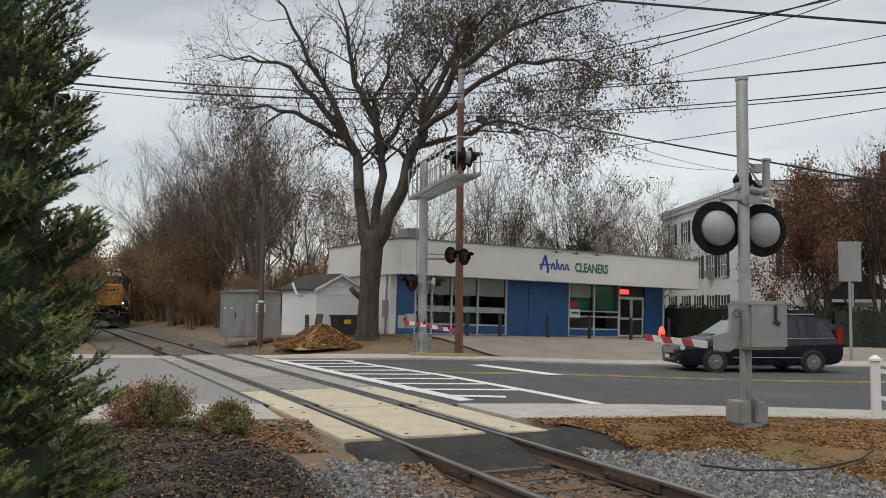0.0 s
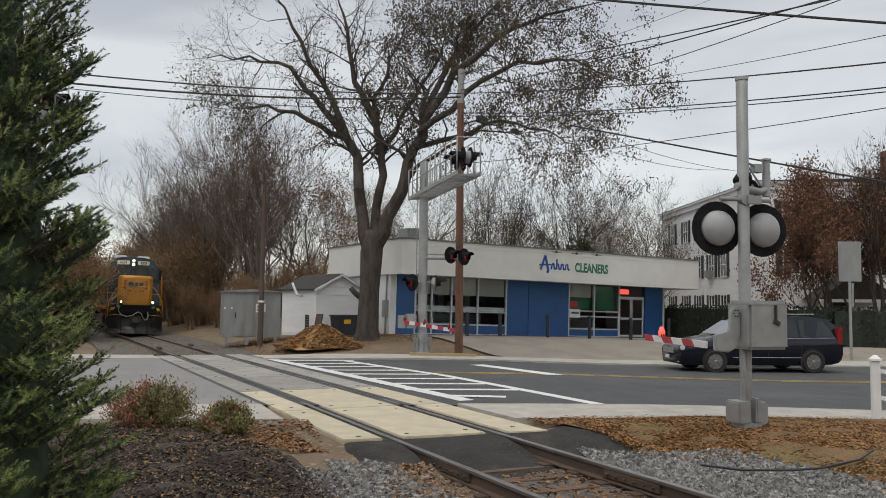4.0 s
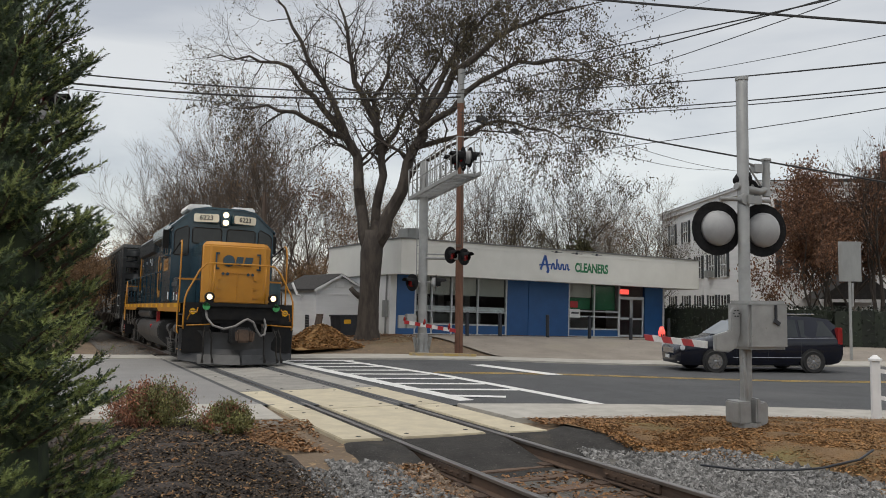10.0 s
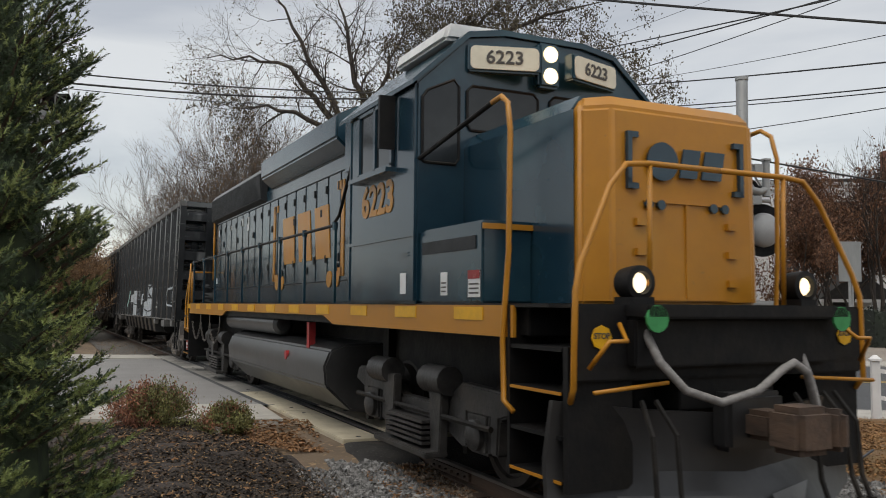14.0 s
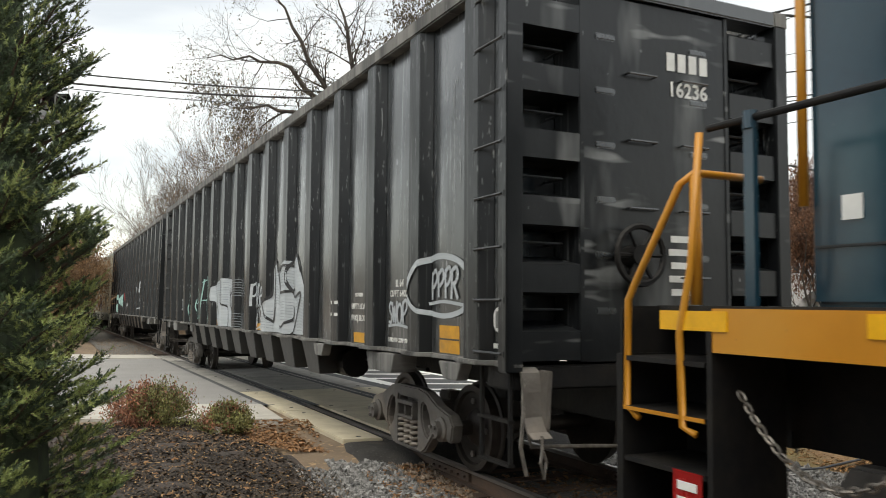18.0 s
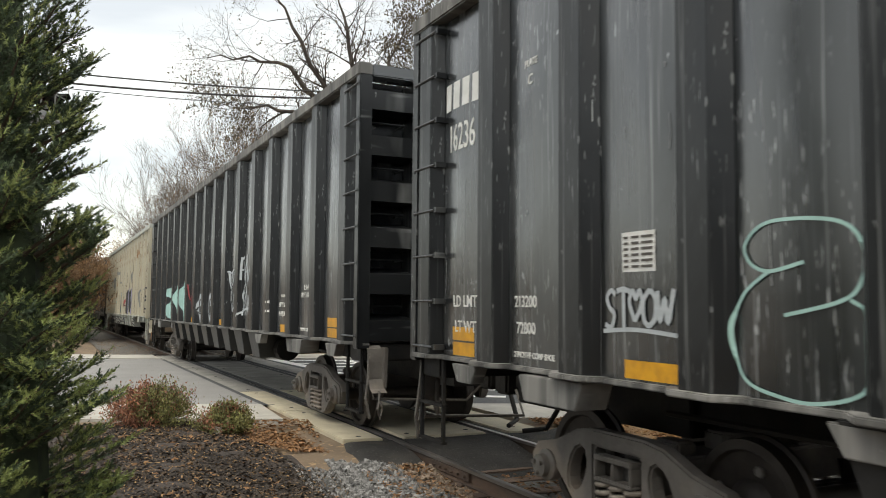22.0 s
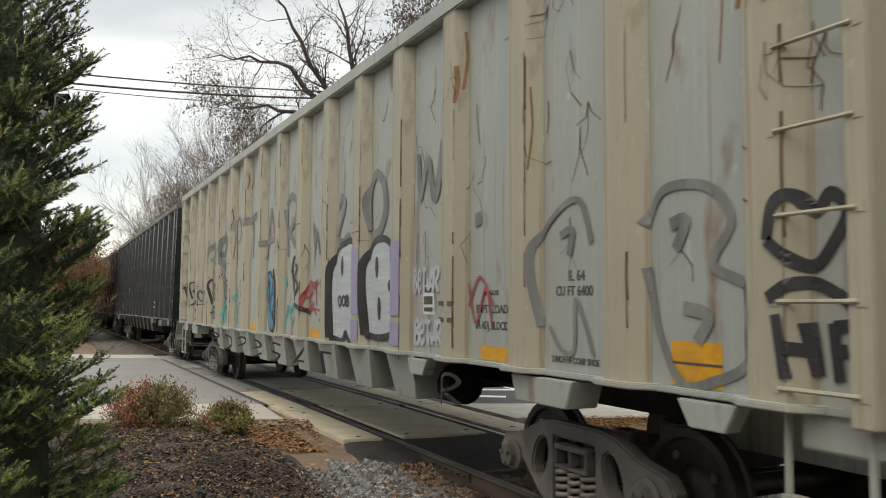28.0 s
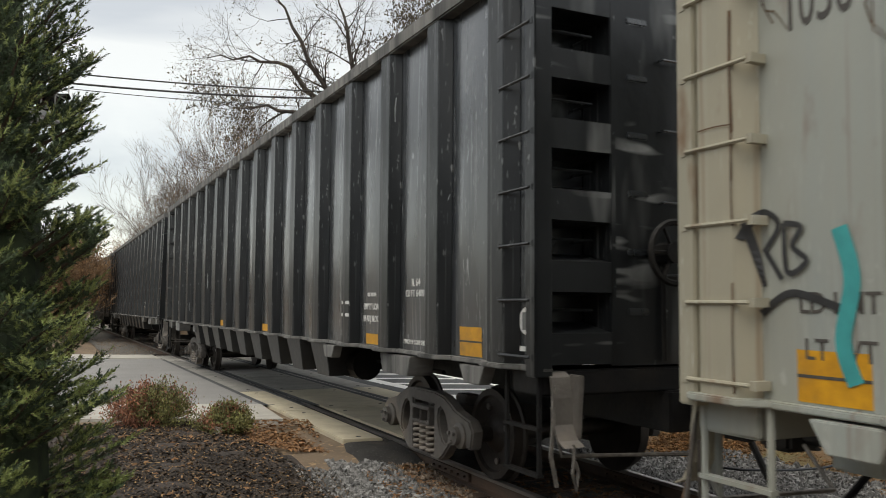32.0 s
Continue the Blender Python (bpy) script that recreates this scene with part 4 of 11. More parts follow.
def spruce():
    """A young spruce close to the camera: rising whorled boughs, each a flat spray of needled shoots."""
    rnd = random.Random(31)
    t = thing("spruce_tree", "dense green spruce tree on the mulch bed", "tree", pose(-0.50, 5.62, ground_z(-0.50, 5.62)))
    H = 7.4
    part("trunk", Shape().tube([(0, 0, -0.1), (0, 0, 0.6), (0.02, 0, H * 0.5), (0, 0, H)], [0.10, 0.09, 0.05, 0.008], 10), BARK, t)
    wood, bud = Shape(), Shape()
    old, dark, tip = [], [], []
    UP = Vector((0, 0, 1))

    def shoot(p, d, length, fresh, inner=False):
        (tip if fresh else old if inner else dark).append((tuple(p), tuple(d), length))
        if fresh and length > 0.07 and rnd.random() < 0.5:
            e = p + d * length
            bud.tube([tuple(e), tuple(e + d * 0.010)], [0.005, 0.002], 4)

    def spray(p, d, length, flat, u, z):
        """A side branch: its axis in lengths, and pairs of shoots along it."""
        # pale needles grow commoner low down, painting in light on the lower boughs
        low = max(0.0, 1 - z / 2.0)
        shoot(p, d, length * 0.6, False, u < 0.45)
        shoot(p + d * length * 0.6, (d + UP * 0.10).normalized(), length * 0.4, rnd.random() < 0.35 + 0.5 * low)
        s = 0.045
        sgn = 1
        while s < length - 0.03 and length > 0.13:
            across = d.cross(UP).normalized()
            dd = (d * 0.75 + across * sgn * rnd.uniform(0.5, 0.75) + UP * rnd.uniform(-0.05, 0.28)).normalized()
            ll = (0.075 + 0.36 * (length - s)) * rnd.uniform(0.8, 1.15)
            shoot(p + d * s, dd, min(ll, 0.19), rnd.random() < 0.10 + 0.22 * u + 0.55 * low, u < 0.35)
            sgn = -sgn
            s += 0.058

    def bough(z, a, length, out=0.0):
        rise = math.radians(20 + 8.0 * min(z, 3.0) + rnd.uniform(-10, 10))
        dd = Vector((math.cos(a) * math.cos(rise), math.sin(a) * math.cos(rise), math.sin(rise)))
        pts = [Vector((out * math.cos(a), out * math.sin(a), z))]
        for i in range(6):
            dd = (dd + UP * (-0.02 if i < 3 else 0.06) + sway(rnd, 0.035)).normalized()
            pts.append(pts[-1] + dd * length / 6)
        wood.tube(pts, [0.017, 0.014, 0.011, 0.009, 0.007, 0.005, 0.003], 5, False)
        bare = not -2.35 < a < 1.5
        u, sgn = 0.2, 1
        while u < 0.985:
            i = min(5, int(u * 6))
            q = pts[i].lerp(pts[i + 1], u * 6 - i)
            ax = (pts[i + 1] - pts[i]).normalized()
            flat = ax.cross(UP).normalized()
            L = (0.10 + 0.36 * (1 - u)) * rnd.uniform(0.75, 1.15)
            d = (ax * 0.78 + flat * sgn * rnd.uniform(0.5, 0.72) + UP * rnd.uniform(-0.10, 0.20)).normalized()
            spray(q, d, L, flat, u, z)
            sgn = -sgn
            u += (0.12 if bare else 0.052) / length * rnd.uniform(0.8, 1.25)
        for i in range(1, 6):
            shoot(pts[i], (pts[i + 1] - pts[i]).normalized(), length / 6, False, i < 3)
        end = (pts[-1] - pts[-2]).normalized()
        shoot(pts[-1], end, rnd.uniform(0.08, 0.15), True)
        for sg in (-1, 1):
            shoot(pts[-1] - end * 0.03, (end + end.cross(UP).normalized() * 0.65 * sg + UP * 0.1).normalized(), rnd.uniform(0.08, 0.13), True)

    z = 0.10
    while z < H - 0.3:
        R = 1.20 * (1 - z / 10.5)
        shown = z < 4.5
        nb = 9 if shown else 4
        a0 = rnd.uniform(0, 6.3)
        for k in range(nb):
            a = (a0 + 2 * math.pi * k / nb + rnd.uniform(-.25, .25) + math.pi) % (2 * math.pi) - math.pi
            bough(z + rnd.uniform(-.03, .03), a, R * rnd.uniform(0.70, 1.0))
        for k in range(4 if shown else 0):
            bough(z + rnd.uniform(0.08, 0.2), rnd.uniform(-2.3, 1.4), R * rnd.uniform(0.5, 0.8))
        for k in range(6 if shown else 0):
            bough(z + rnd.uniform(-0.1, 0.25), rnd.uniform(-2.2, 0.5), R * rnd.uniform(0.30, 0.42), R * rnd.uniform(0.42, 0.56))
        z += rnd.uniform(0.22, 0.30)
    # solid shell added inside: the inner crown's shade as a dark colour
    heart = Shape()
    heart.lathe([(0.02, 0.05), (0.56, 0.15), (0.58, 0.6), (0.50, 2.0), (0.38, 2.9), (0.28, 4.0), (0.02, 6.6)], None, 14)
    part("bough_frame", raw("bough_frame", wood, STEM), None, t)
    part("inner_coat", needles("inner_coat", old, OLD_NEEDLE, 1), None, t, "old dark needles inside the crown")
    part("needle_coat", needles("needle_coat", dark, NEEDLE, 2), None, t, "dark green needles")
    part("tip_coat", needles("tip_coat", tip, NEEDLE_TIP, 3), None, t, "lighter green shoot tips, more of them low down as painted light")
    part("bud_crust", raw("bud_crust", bud, BUD), None, t, "brown buds")
    part("crown_heart", heart, SPRUCE_CORE, t, "dark shell standing for the shaded inner crown")


def shrubs():
    rnd = random.Random(41)
    for x, y, w, h, red in ((1.43, 12.2, 0.66, 0.57, 0.6), (2.26, 11.35, 0.38, 0.35, 0.28)):
        t = thing("low_shrub", "low rounded shrub with reddening leaves on the mulch" if red > 0.1 else "small low green shrub on the mulch", "shrub", pose(x, y, ground_z(x, y) + 0.02), "shrubs")
        st, gl, rl = Shape(), Shape(), Shape()
        for k in range(240):
            a, e = rnd.uniform(0, 6.3), rnd.uniform(0.05, 1.45)
            r = rnd.uniform(0.75, 1.12)
            lump = 1 + 0.22 * noise.noise((math.cos(a) * 1.7, math.sin(a) * 1.7, e * 2 + x))
            end = Vector((math.cos(a) * math.cos(e) * w * r * lump, math.sin(a) * math.cos(e) * w * r * lump, h * (0.12 + 0.88 * math.sin(e)) * r * lump))
            mid = end * 0.5 + sway(rnd, 0.03)
            st.tube([(end.x * 0.06, end.y * 0.06, -0.03), tuple(mid), tuple(end)], [0.006, 0.004, 0.002], 3, False)
            is_red = rnd.random() < red * (1.5 if end.x * 0.9 - end.y * 0.43 < 0 else 0.45)
            tgt = rl if is_red else gl
            for j in range(56):
                u = rnd.uniform(0.35, 1.05)
                q = Vector((0, 0, 0)).lerp(mid, u * 2) if u < 0.5 else mid.lerp(end, u * 2 - 1)
                leaves_at(tgt, [(q + sway(rnd, 0.035), Vector((0, 0, 1)))], rnd, 1, 0.019, 0.012)
        part("stem_frame", raw("stem_frame", st, STEM), None, t)
        part("foliage", raw("foliage", gl, BUSH_LEAF), None, t, "small green leaves")
        if rl.f:
            part("foliage", raw("foliage", rl, BUSH_RED), None, t, "reddened leaves")
    stone = Shape().block(pose(2.17, 11.15, ground_z(2.17, 11.15) + 0.06, 8, -6, 20), 0.17, 0.12, 0.09, 0.8)
    tagged(part("pale_stone", stone, CONCRETE, None, bevel=0.015), "pale loose stone by the small shrub", "stone")


# ---------------------------------------------------------------- buildings
WHITE_STUCCO = material("white_painted_wall", (0.74, 0.745, 0.74), (0.66, 0.665, 0.66), 0.75, scale=1.2, bump=0.15, bump_scale=30, stains=(0.60, 0.60, 0.585), stain_scale=0.5)
FASCIA = material("cream_white_fascia", (0.74, 0.735, 0.69), (0.68, 0.675, 0.63), 0.6, scale=0.8, stains=(0.62, 0.61, 0.57), stain_scale=0.4)
BLUE_WALL = material("bright_blue_panel", (0.022, 0.10, 0.27), (0.018, 0.085, 0.23), 0.5, scale=1.5, stains=(0.03, 0.10, 0.25), stain_scale=0.6)
ALU = material("white_window_frame", (0.62, 0.64, 0.65), (0.52, 0.54, 0.55), 0.45, metal=0.1, scale=6)
SHOP_GLASS = glass("shop_glass", (0.86, 0.9, 0.9))
# the room's dimness is put into this dark grey
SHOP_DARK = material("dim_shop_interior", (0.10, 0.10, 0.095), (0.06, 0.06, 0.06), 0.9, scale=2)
BLIND = material("pale_window_blind", (0.55, 0.54, 0.49), (0.48, 0.47, 0.43), 0.8, scale=3)
GREEN_SIGN = material("green_letters", (0.025, 0.20, 0.085), (0.02, 0.16, 0.07), 0.5, scale=6)
BLUE_SIGN = material("blue_script", (0.02, 0.09, 0.34), (0.02, 0.075, 0.28), 0.5, scale=6)
ROOF_GREY = material("grey_roofing", (0.20, 0.20, 0.195), (0.14, 0.14, 0.14), 0.9, scale=3, bump=0.4)
BLACK_POST = material("black_bollard_paint", (0.022, 0.025, 0.032), (0.03, 0.033, 0.04), 0.5, scale=5)
SIDING = material("white_siding", (0.82, 0.825, 0.83), (0.75, 0.755, 0.76), 0.6, scale=1.0, stretch=(0.5, 0.5, 4))
SHUTTER = material("dark_shutter", (0.02, 0.026, 0.03), (0.03, 0.036, 0.04), 0.6, scale=8)
HOUSE_GLASS = material("dark_house_glass", (0.035, 0.042, 0.05), (0.06, 0.066, 0.07), 0.08, scale=2)
CABINET_GREY = material("galvanised_grey_cabinet", (0.30, 0.305, 0.30), (0.24, 0.245, 0.24), 0.5, metal=0.25, scale=1.5, stretch=(2, 2, 0.5), stains=(0.22, 0.215, 0.2), stain_scale=1.0)
SHINGLE = material("dark_shingles", (0.055, 0.052, 0.05), (0.035, 0.033, 0.032), 0.95, scale=8, bump=0.6)
BRICK_RED = material("brick_chimney", (0.26, 0.10, 0.07), (0.17, 0.065, 0.05), 0.9, scale=6, bump=0.5)
BROWN_POLE = material("brown_treated_pole", (0.20, 0.10, 0.065), (0.13, 0.065, 0.045), 0.9, scale=4, stretch=(3, 3, 0.2), bump=0.5, bump_scale=10)
GREY_POLE = material("weathered_grey_pole", (0.12, 0.085, 0.065), (0.075, 0.055, 0.045), 0.9, scale=4, stretch=(3, 3, 0.2), bump=0.5)
WIRE = material("black_cable", (0.02, 0.02, 0.021), (0.03, 0.03, 0.03), 0.6, scale=3)
SILVER = material("aluminium_paint", (0.36, 0.365, 0.36), (0.28, 0.284, 0.28), 0.45, metal=0.35, scale=3, spots=(0.25, 0.245, 0.24), spot_scale=14, spot_cut=0.68, stains=(0.33, 0.33, 0.325), stain_scale=1.2)
DOME_GREY = material("grey_lamp_back", (0.36, 0.365, 0.37), (0.30, 0.305, 0.31), 0.5, scale=4)
LAMP_BLACK = material("matt_black_lamp", (0.010, 0.010, 0.011), (0.02, 0.02, 0.021), 0.8, spec=0.12, scale=12, spots=(0.22, 0.22, 0.22), spot_scale=10, spot_cut=0.70)
RED_LENS = material("red_signal_lens", (0.30, 0.012, 0.012), (0.22, 0.01, 0.01), 0.25, scale=6)
RED_LIT = material("lit_red_lens", (1.0, 0.10, 0.08), (1.0, 0.10, 0.08), 0.2, emit=1.2)
GATE_WHITE = material("gate_white", (0.72, 0.72, 0.71), (0.62, 0.62, 0.61), 0.5, scale=8)
GATE_RED = material("gate_red", (0.42, 0.03, 0.035), (0.34, 0.025, 0.03), 0.5, scale=8)
FENCE_WHITE = material("white_vinyl_fence", (0.80, 0.80, 0.80), (0.74, 0.74, 0.74), 0.45, scale=4)
KERB_YELLOW = material("worn_yellow_kerb_paint", (0.42, 0.30, 0.10), (0.30, 0.26, 0.2), 0.85, scale=5)


def shop():
    b = thing("cleaners_shop", "low white shop with blue panels and big windows", "shop", pose(13.76, 33.8, 0.36, 0, 1.35, 2.7))
    W, D, top = 16.15, 7.4, 4.15
    wall = Shape()
    wall.box(0.0, 0.0, -0.6, 0.30, D, 4.1)
    wall.box(W - 0.2, 0.05, -0.6, W, D, 3.6)
    wall.box(0.3, D - 0.25, -0.6, W - 0.2, D, 4.0)
    part("wall", wall, WHITE_STUCCO, b, "white rendered wall")
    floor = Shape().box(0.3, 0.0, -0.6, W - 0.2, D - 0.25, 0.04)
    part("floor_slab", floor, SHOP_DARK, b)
    step = Shape().box(-0.1, -1.25, -0.6, 17.2, -0.002, 0.02)
    part("front_step", step, CONCRETE, b, "low concrete step before the shop")
    for x0, x1, y in ((0.32, 1.22, 0.02), (6.15, 9.78, 0.02), (14.75, 16.0, 0.02)):
        p = Shape()
        n = max(1, round((x1 - x0) / 1.2))
        for k in range(n):
            a, c = x0 + (x1 - x0) * k / n, x0 + (x1 - x0) * (k + 1) / n
            p = Shape().box(a + 0.008, y - (0.02 if k % 2 else 0), 0.03, c - 0.008, y + 0.2, 2.75)
            part("blue_panel", p, BLUE_WALL, b, "bright blue wall panel")
    fz0, fz1 = 2.64, 4.15
    fa = Shape()
    fa.box(-0.15, -1.30, fz0, 17.25, -1.12, fz1)
    fa.box(-0.15, -1.12, fz0, 0.0, D, fz1)
    fa.box(17.1, -1.12, fz0, 17.25, D, fz1)
    part("fascia", fa, FASCIA, b, "cream white sign fascia")
    frm = Shape()
    for x0, z0, x1, z1 in ((0.4, 3.92, 15.6, 3.955), (0.4, 2.80, 15.6, 2.83), (15.58, 2.8, 15.62, 3.95)):
        frm.box(x0, -1.315, z0, x1, -1.30, z1)
    part("fascia_moulding", frm, FASCIA, b)
    soffit = Shape().box(0.0, -1.12, fz0 + 0.03, 17.1, 0.0, fz0 + 0.10)
    part("soffit", soffit, WHITE_STUCCO, b)
    roof = Shape()
    roof.box(0.0, -1.1, 4.02, 17.1, D, 4.10)
    roof.box(-0.2, -1.36, fz1, 17.3, -1.05, fz1 + 0.06)
    roof.box(-0.2, -1.05, fz1, 0.05, D, fz1 + 0.06)
    part("roof", roof, ROOF_GREY, b, "grey flat roof edge")
    unit = Shape().box(1.5, 1.5, 4.1, 2.6, 2.6, 4.95)
    part("roof_unit", unit, CABINET_GREY, b, "grey rooftop air unit", bevel=0.03)
    for k, x in enumerate((7.75, 8.95, 10.15)):
        l = Shape()
        l.tube([(x, -1.3, 4.06), (x, -1.62, 4.02)], 0.015, 6)
        l.lathe([(0.02, 0), (0.07, 0.01), (0.05, 0.09), (0.01, 0.1)], pose(x, -1.64, 3.98), 10)
        l.tube([(x - 0.3, -1.62, 4.02), (x + 0.35, -1.62, 4.02)], 0.012, 6)
        part("sign_lamp", l, BLACK_POST, b, "small black sign lamp")
    lettering("sign_letters", "CLEANERS", 0.60, GREEN_SIGN, b, pose(10.12, -1.31, 3.36, 90, 0, 0), "green painted letters", bold=0.022, width=0.72)
    sc = Shape()
    def ink(pts, w):
        line = [Vector((p[0], 0, p[1])) for p in pts]
        for i in range(len(line) - 1):
            a, c = line[i], line[i + 1]
            d = (c - a).normalized()
            nn = Vector((-d.z, 0, d.x)) * w / 2
            sc.add([(q.x, y, q.z) for y in (-1.325, -1.30) for q in (a + nn, a - nn, c - nn, c + nn)], [(3, 2, 1, 0), (4, 5, 6, 7), (0, 1, 5, 4), (1, 2, 6, 5), (2, 3, 7, 6), (3, 0, 4, 7)])
    x0 = 7.05
    ink([(x0 + 0.05, 3.18), (x0 + 0.30, 3.86)], 0.10)
    ink([(x0 + 0.30, 3.86), (x0 + 0.50, 3.14), (x0 + 0.42, 3.05)], 0.11)
    ink([(x0 - 0.02, 3.40), (x0 + 0.62, 3.44)], 0.07)
    for k in range(4):
        xx = x0 + 0.66 + 0.27 * k
        ink([(xx, 3.22), (xx + 0.05, 3.48), (xx + 0.14, 3.50), (xx + 0.18, 3.24), (xx + 0.27, 3.26)], 0.07)
    ink([(x0 + 0.98, 3.72), (x0 + 0.98, 3.25)], 0.07)
    part("sign_script", sc, BLUE_SIGN, b, "blue painted swash strokes of the shop sign")
    # windows: frames, panes, blinds behind
    def glazing(xs, rows, door=False):
        w = part("shop_window", Shape().box(xs[0], 0.10, rows[0] - 0.0, xs[-1], 0.14, rows[0] + 0.05), ALU, b, "white framed shop window")
        fr = Shape()
        for x in xs:
            fr.box(x - 0.035, 0.04, rows[0], x + 0.035, 0.16, rows[-1])
        for z in rows:
            fr.box(xs[0] - 0.035, 0.045, z - 0.03, xs[-1] + 0.035, 0.155, z + 0.03)
        part("window_frame", fr, ALU, w)
        for i in range(len(xs) - 1):
            for j in range(len(rows) - 1):
                if j == 0 and not door:
                    part("kick_panel", Shape().box(xs[i] + 0.036, 0.08, rows[0] + 0.03, xs[i + 1] - 0.036, 0.12, rows[1] - 0.03), BLUE_WALL, w)
                    continue
                g = part("pane", Shape().box(xs[i] + 0.036, 0.095, rows[j] + 0.031, xs[i + 1] - 0.036, 0.105, rows[j + 1] - 0.031), SHOP_GLASS, w)
                g.visible_shadow = False
        return w
    left = glazing([1.26, 2.11, 3.14, 4.55, 6.12], [0.05, 0.50, 1.10, 2.70])
    bl = Shape()
    for x0, x1 in ((1.3, 2.08), (2.15, 3.1), (3.2, 4.5), (4.6, 6.08)):
        bl.box(x0, 0.22, 1.85, x1, 0.24, 2.68)
    part("blind", bl, BLIND, left, "pale blinds half drawn")
    ban = Shape().box(1.3, 0.165, 1.14, 6.08, 0.170, 1.34)
    part("banner", ban, WHITE_PAINT, left, "white strip along the glass")
    right = glazing([9.82, 11.42, 13.02], [0.05, 0.42, 1.05, 1.32, 2.70])
    gb = Shape().box(9.9, 0.30, 1.40, 11.35, 0.32, 1.98)
    gb.box(11.45, 0.30, 1.40, 12.95, 0.32, 2.66)
    part("poster", gb, GREEN_SIGN, right, "green printed panel behind the glass")
    bl2 = Shape().box(9.9, 0.26, 2.0, 11.35, 0.28, 2.68)
    part("blind", bl2, BLIND, right, "pale blind")
    nt = Shape().box(9.86, 0.02, 0.98, 10.5, 0.035, 1.40)
    nt2 = part("notice", nt, WHITE_PAINT, right, "white notice on the window")
    part("notice_bar", Shape().box(9.95, 0.01, 1.17, 10.4, 0.02, 1.25), BLACK_POST, nt2)
    part("small_poster", Shape().box(9.88, 0.03, 1.48, 10.35, 0.04, 1.80), RED_PAINT, right, "red printed poster")
    dr = part("shop_door", Shape().box(13.02, 0.06, 2.08, 14.72, 0.16, 2.14), ALU, b, "double glass door")
    for x0, x1 in ((13.04, 13.86), (13.88, 14.70)):
        df = Shape()
        for x in (x0 + 0.04, x1 - 0.04):
            df.box(x - 0.04, 0.06, 0.05, x + 0.04, 0.14, 2.08)
        for z in (0.12, 1.0, 2.04):
            df.box(x0, 0.065, z - 0.05, x1, 0.135, z + 0.05)
        leaf = part("door_leaf", df, ALU, dr, "white framed glass leaf")
        p = part("pane", Shape().box(x0 + 0.08, 0.095, 0.17, x1 - 0.08, 0.105, 1.99), SHOP_GLASS, leaf)
        p.visible_shadow = False
    hd = Shape()
    for x in (13.82, 13.92):
        hd.tube([(x, 0.02, 0.95), (x, 0.02, 1.3)], 0.015, 6)
    part("door_handle", hd, SILVER, dr, "steel door handles")
    tr = part("transom", Shape().box(13.05, 0.095, 2.16, 14.69, 0.105, 2.66), SHOP_GLASS, dr)
    tr.visible_shadow = False
    part("open_sign", Shape().box(13.25, 0.25, 2.26, 13.85, 0.28, 2.52), RED_LIT, dr, "small red lit sign behind the glass")
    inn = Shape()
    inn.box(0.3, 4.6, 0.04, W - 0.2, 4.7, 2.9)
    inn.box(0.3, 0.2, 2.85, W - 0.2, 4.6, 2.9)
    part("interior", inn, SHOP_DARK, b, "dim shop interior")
    cn = Shape()
    cn.box(2.0, 2.2, 0.04, 6.0, 2.8, 1.0)
    cn.box(10.0, 2.2, 0.04, 12.8, 2.8, 1.0)
    for k in range(9):
        cn.box(1.6 + k * 0.5, 3.2, 1.0, 1.95 + k * 0.5, 3.6, 1.6 + 0.2 * (k % 3))
    part("counter", cn, CABINET_GREY, b, "counter and racks inside")
    # side wall louvre, meter and conduit
    lv = Shape()
    lv.box(-0.03, 1.2, 1.9, -0.002, 1.9, 3.0)
    louvre = part("louvre", lv, BLACK_POST, b, "dark louvred vent")
    for k in range(9):
        part("slat", Shape().box(-0.06, 1.22, 1.95 + k * 0.115, -0.03, 1.88, 1.98 + k * 0.115), BLACK_POST, louvre)
    mt = Shape()
    mt.box(-0.16, 0.15, 0.75, -0.002, 0.5, 1.5)
    mt.tube([(-0.06, 0.3, 1.5), (-0.06, 0.3, 4.4)], 0.04, 8)
    mt.tube([(-0.06, 0.3, 0.75), (-0.06, 0.3, -0.3)], 0.04, 8)
    part("meter_box", mt, CABINET_GREY, b, "grey electric meter and conduit")
    # bollards before it
    post = Shape()
    post.tube([(0, 0, -0.2), (0, 0, 1.02), (0, 0, 1.05)], [0.085, 0.085, 0.05], 14)
    me = post.mesh("bollard", BLACK_POST, 40)
    for s in (2.95, 4.65, 7.25, 9.7, 12.25, 14.75):
        x, y = 13.76 + 0.9989 * s + 0.085, 33.8 + 0.047 * s - 1.75
        tagged(part("bollard", me, None, None, m=pose(x, y, ground_z(x, y))), "black steel bollard before the shop", "bollard", "bollards")


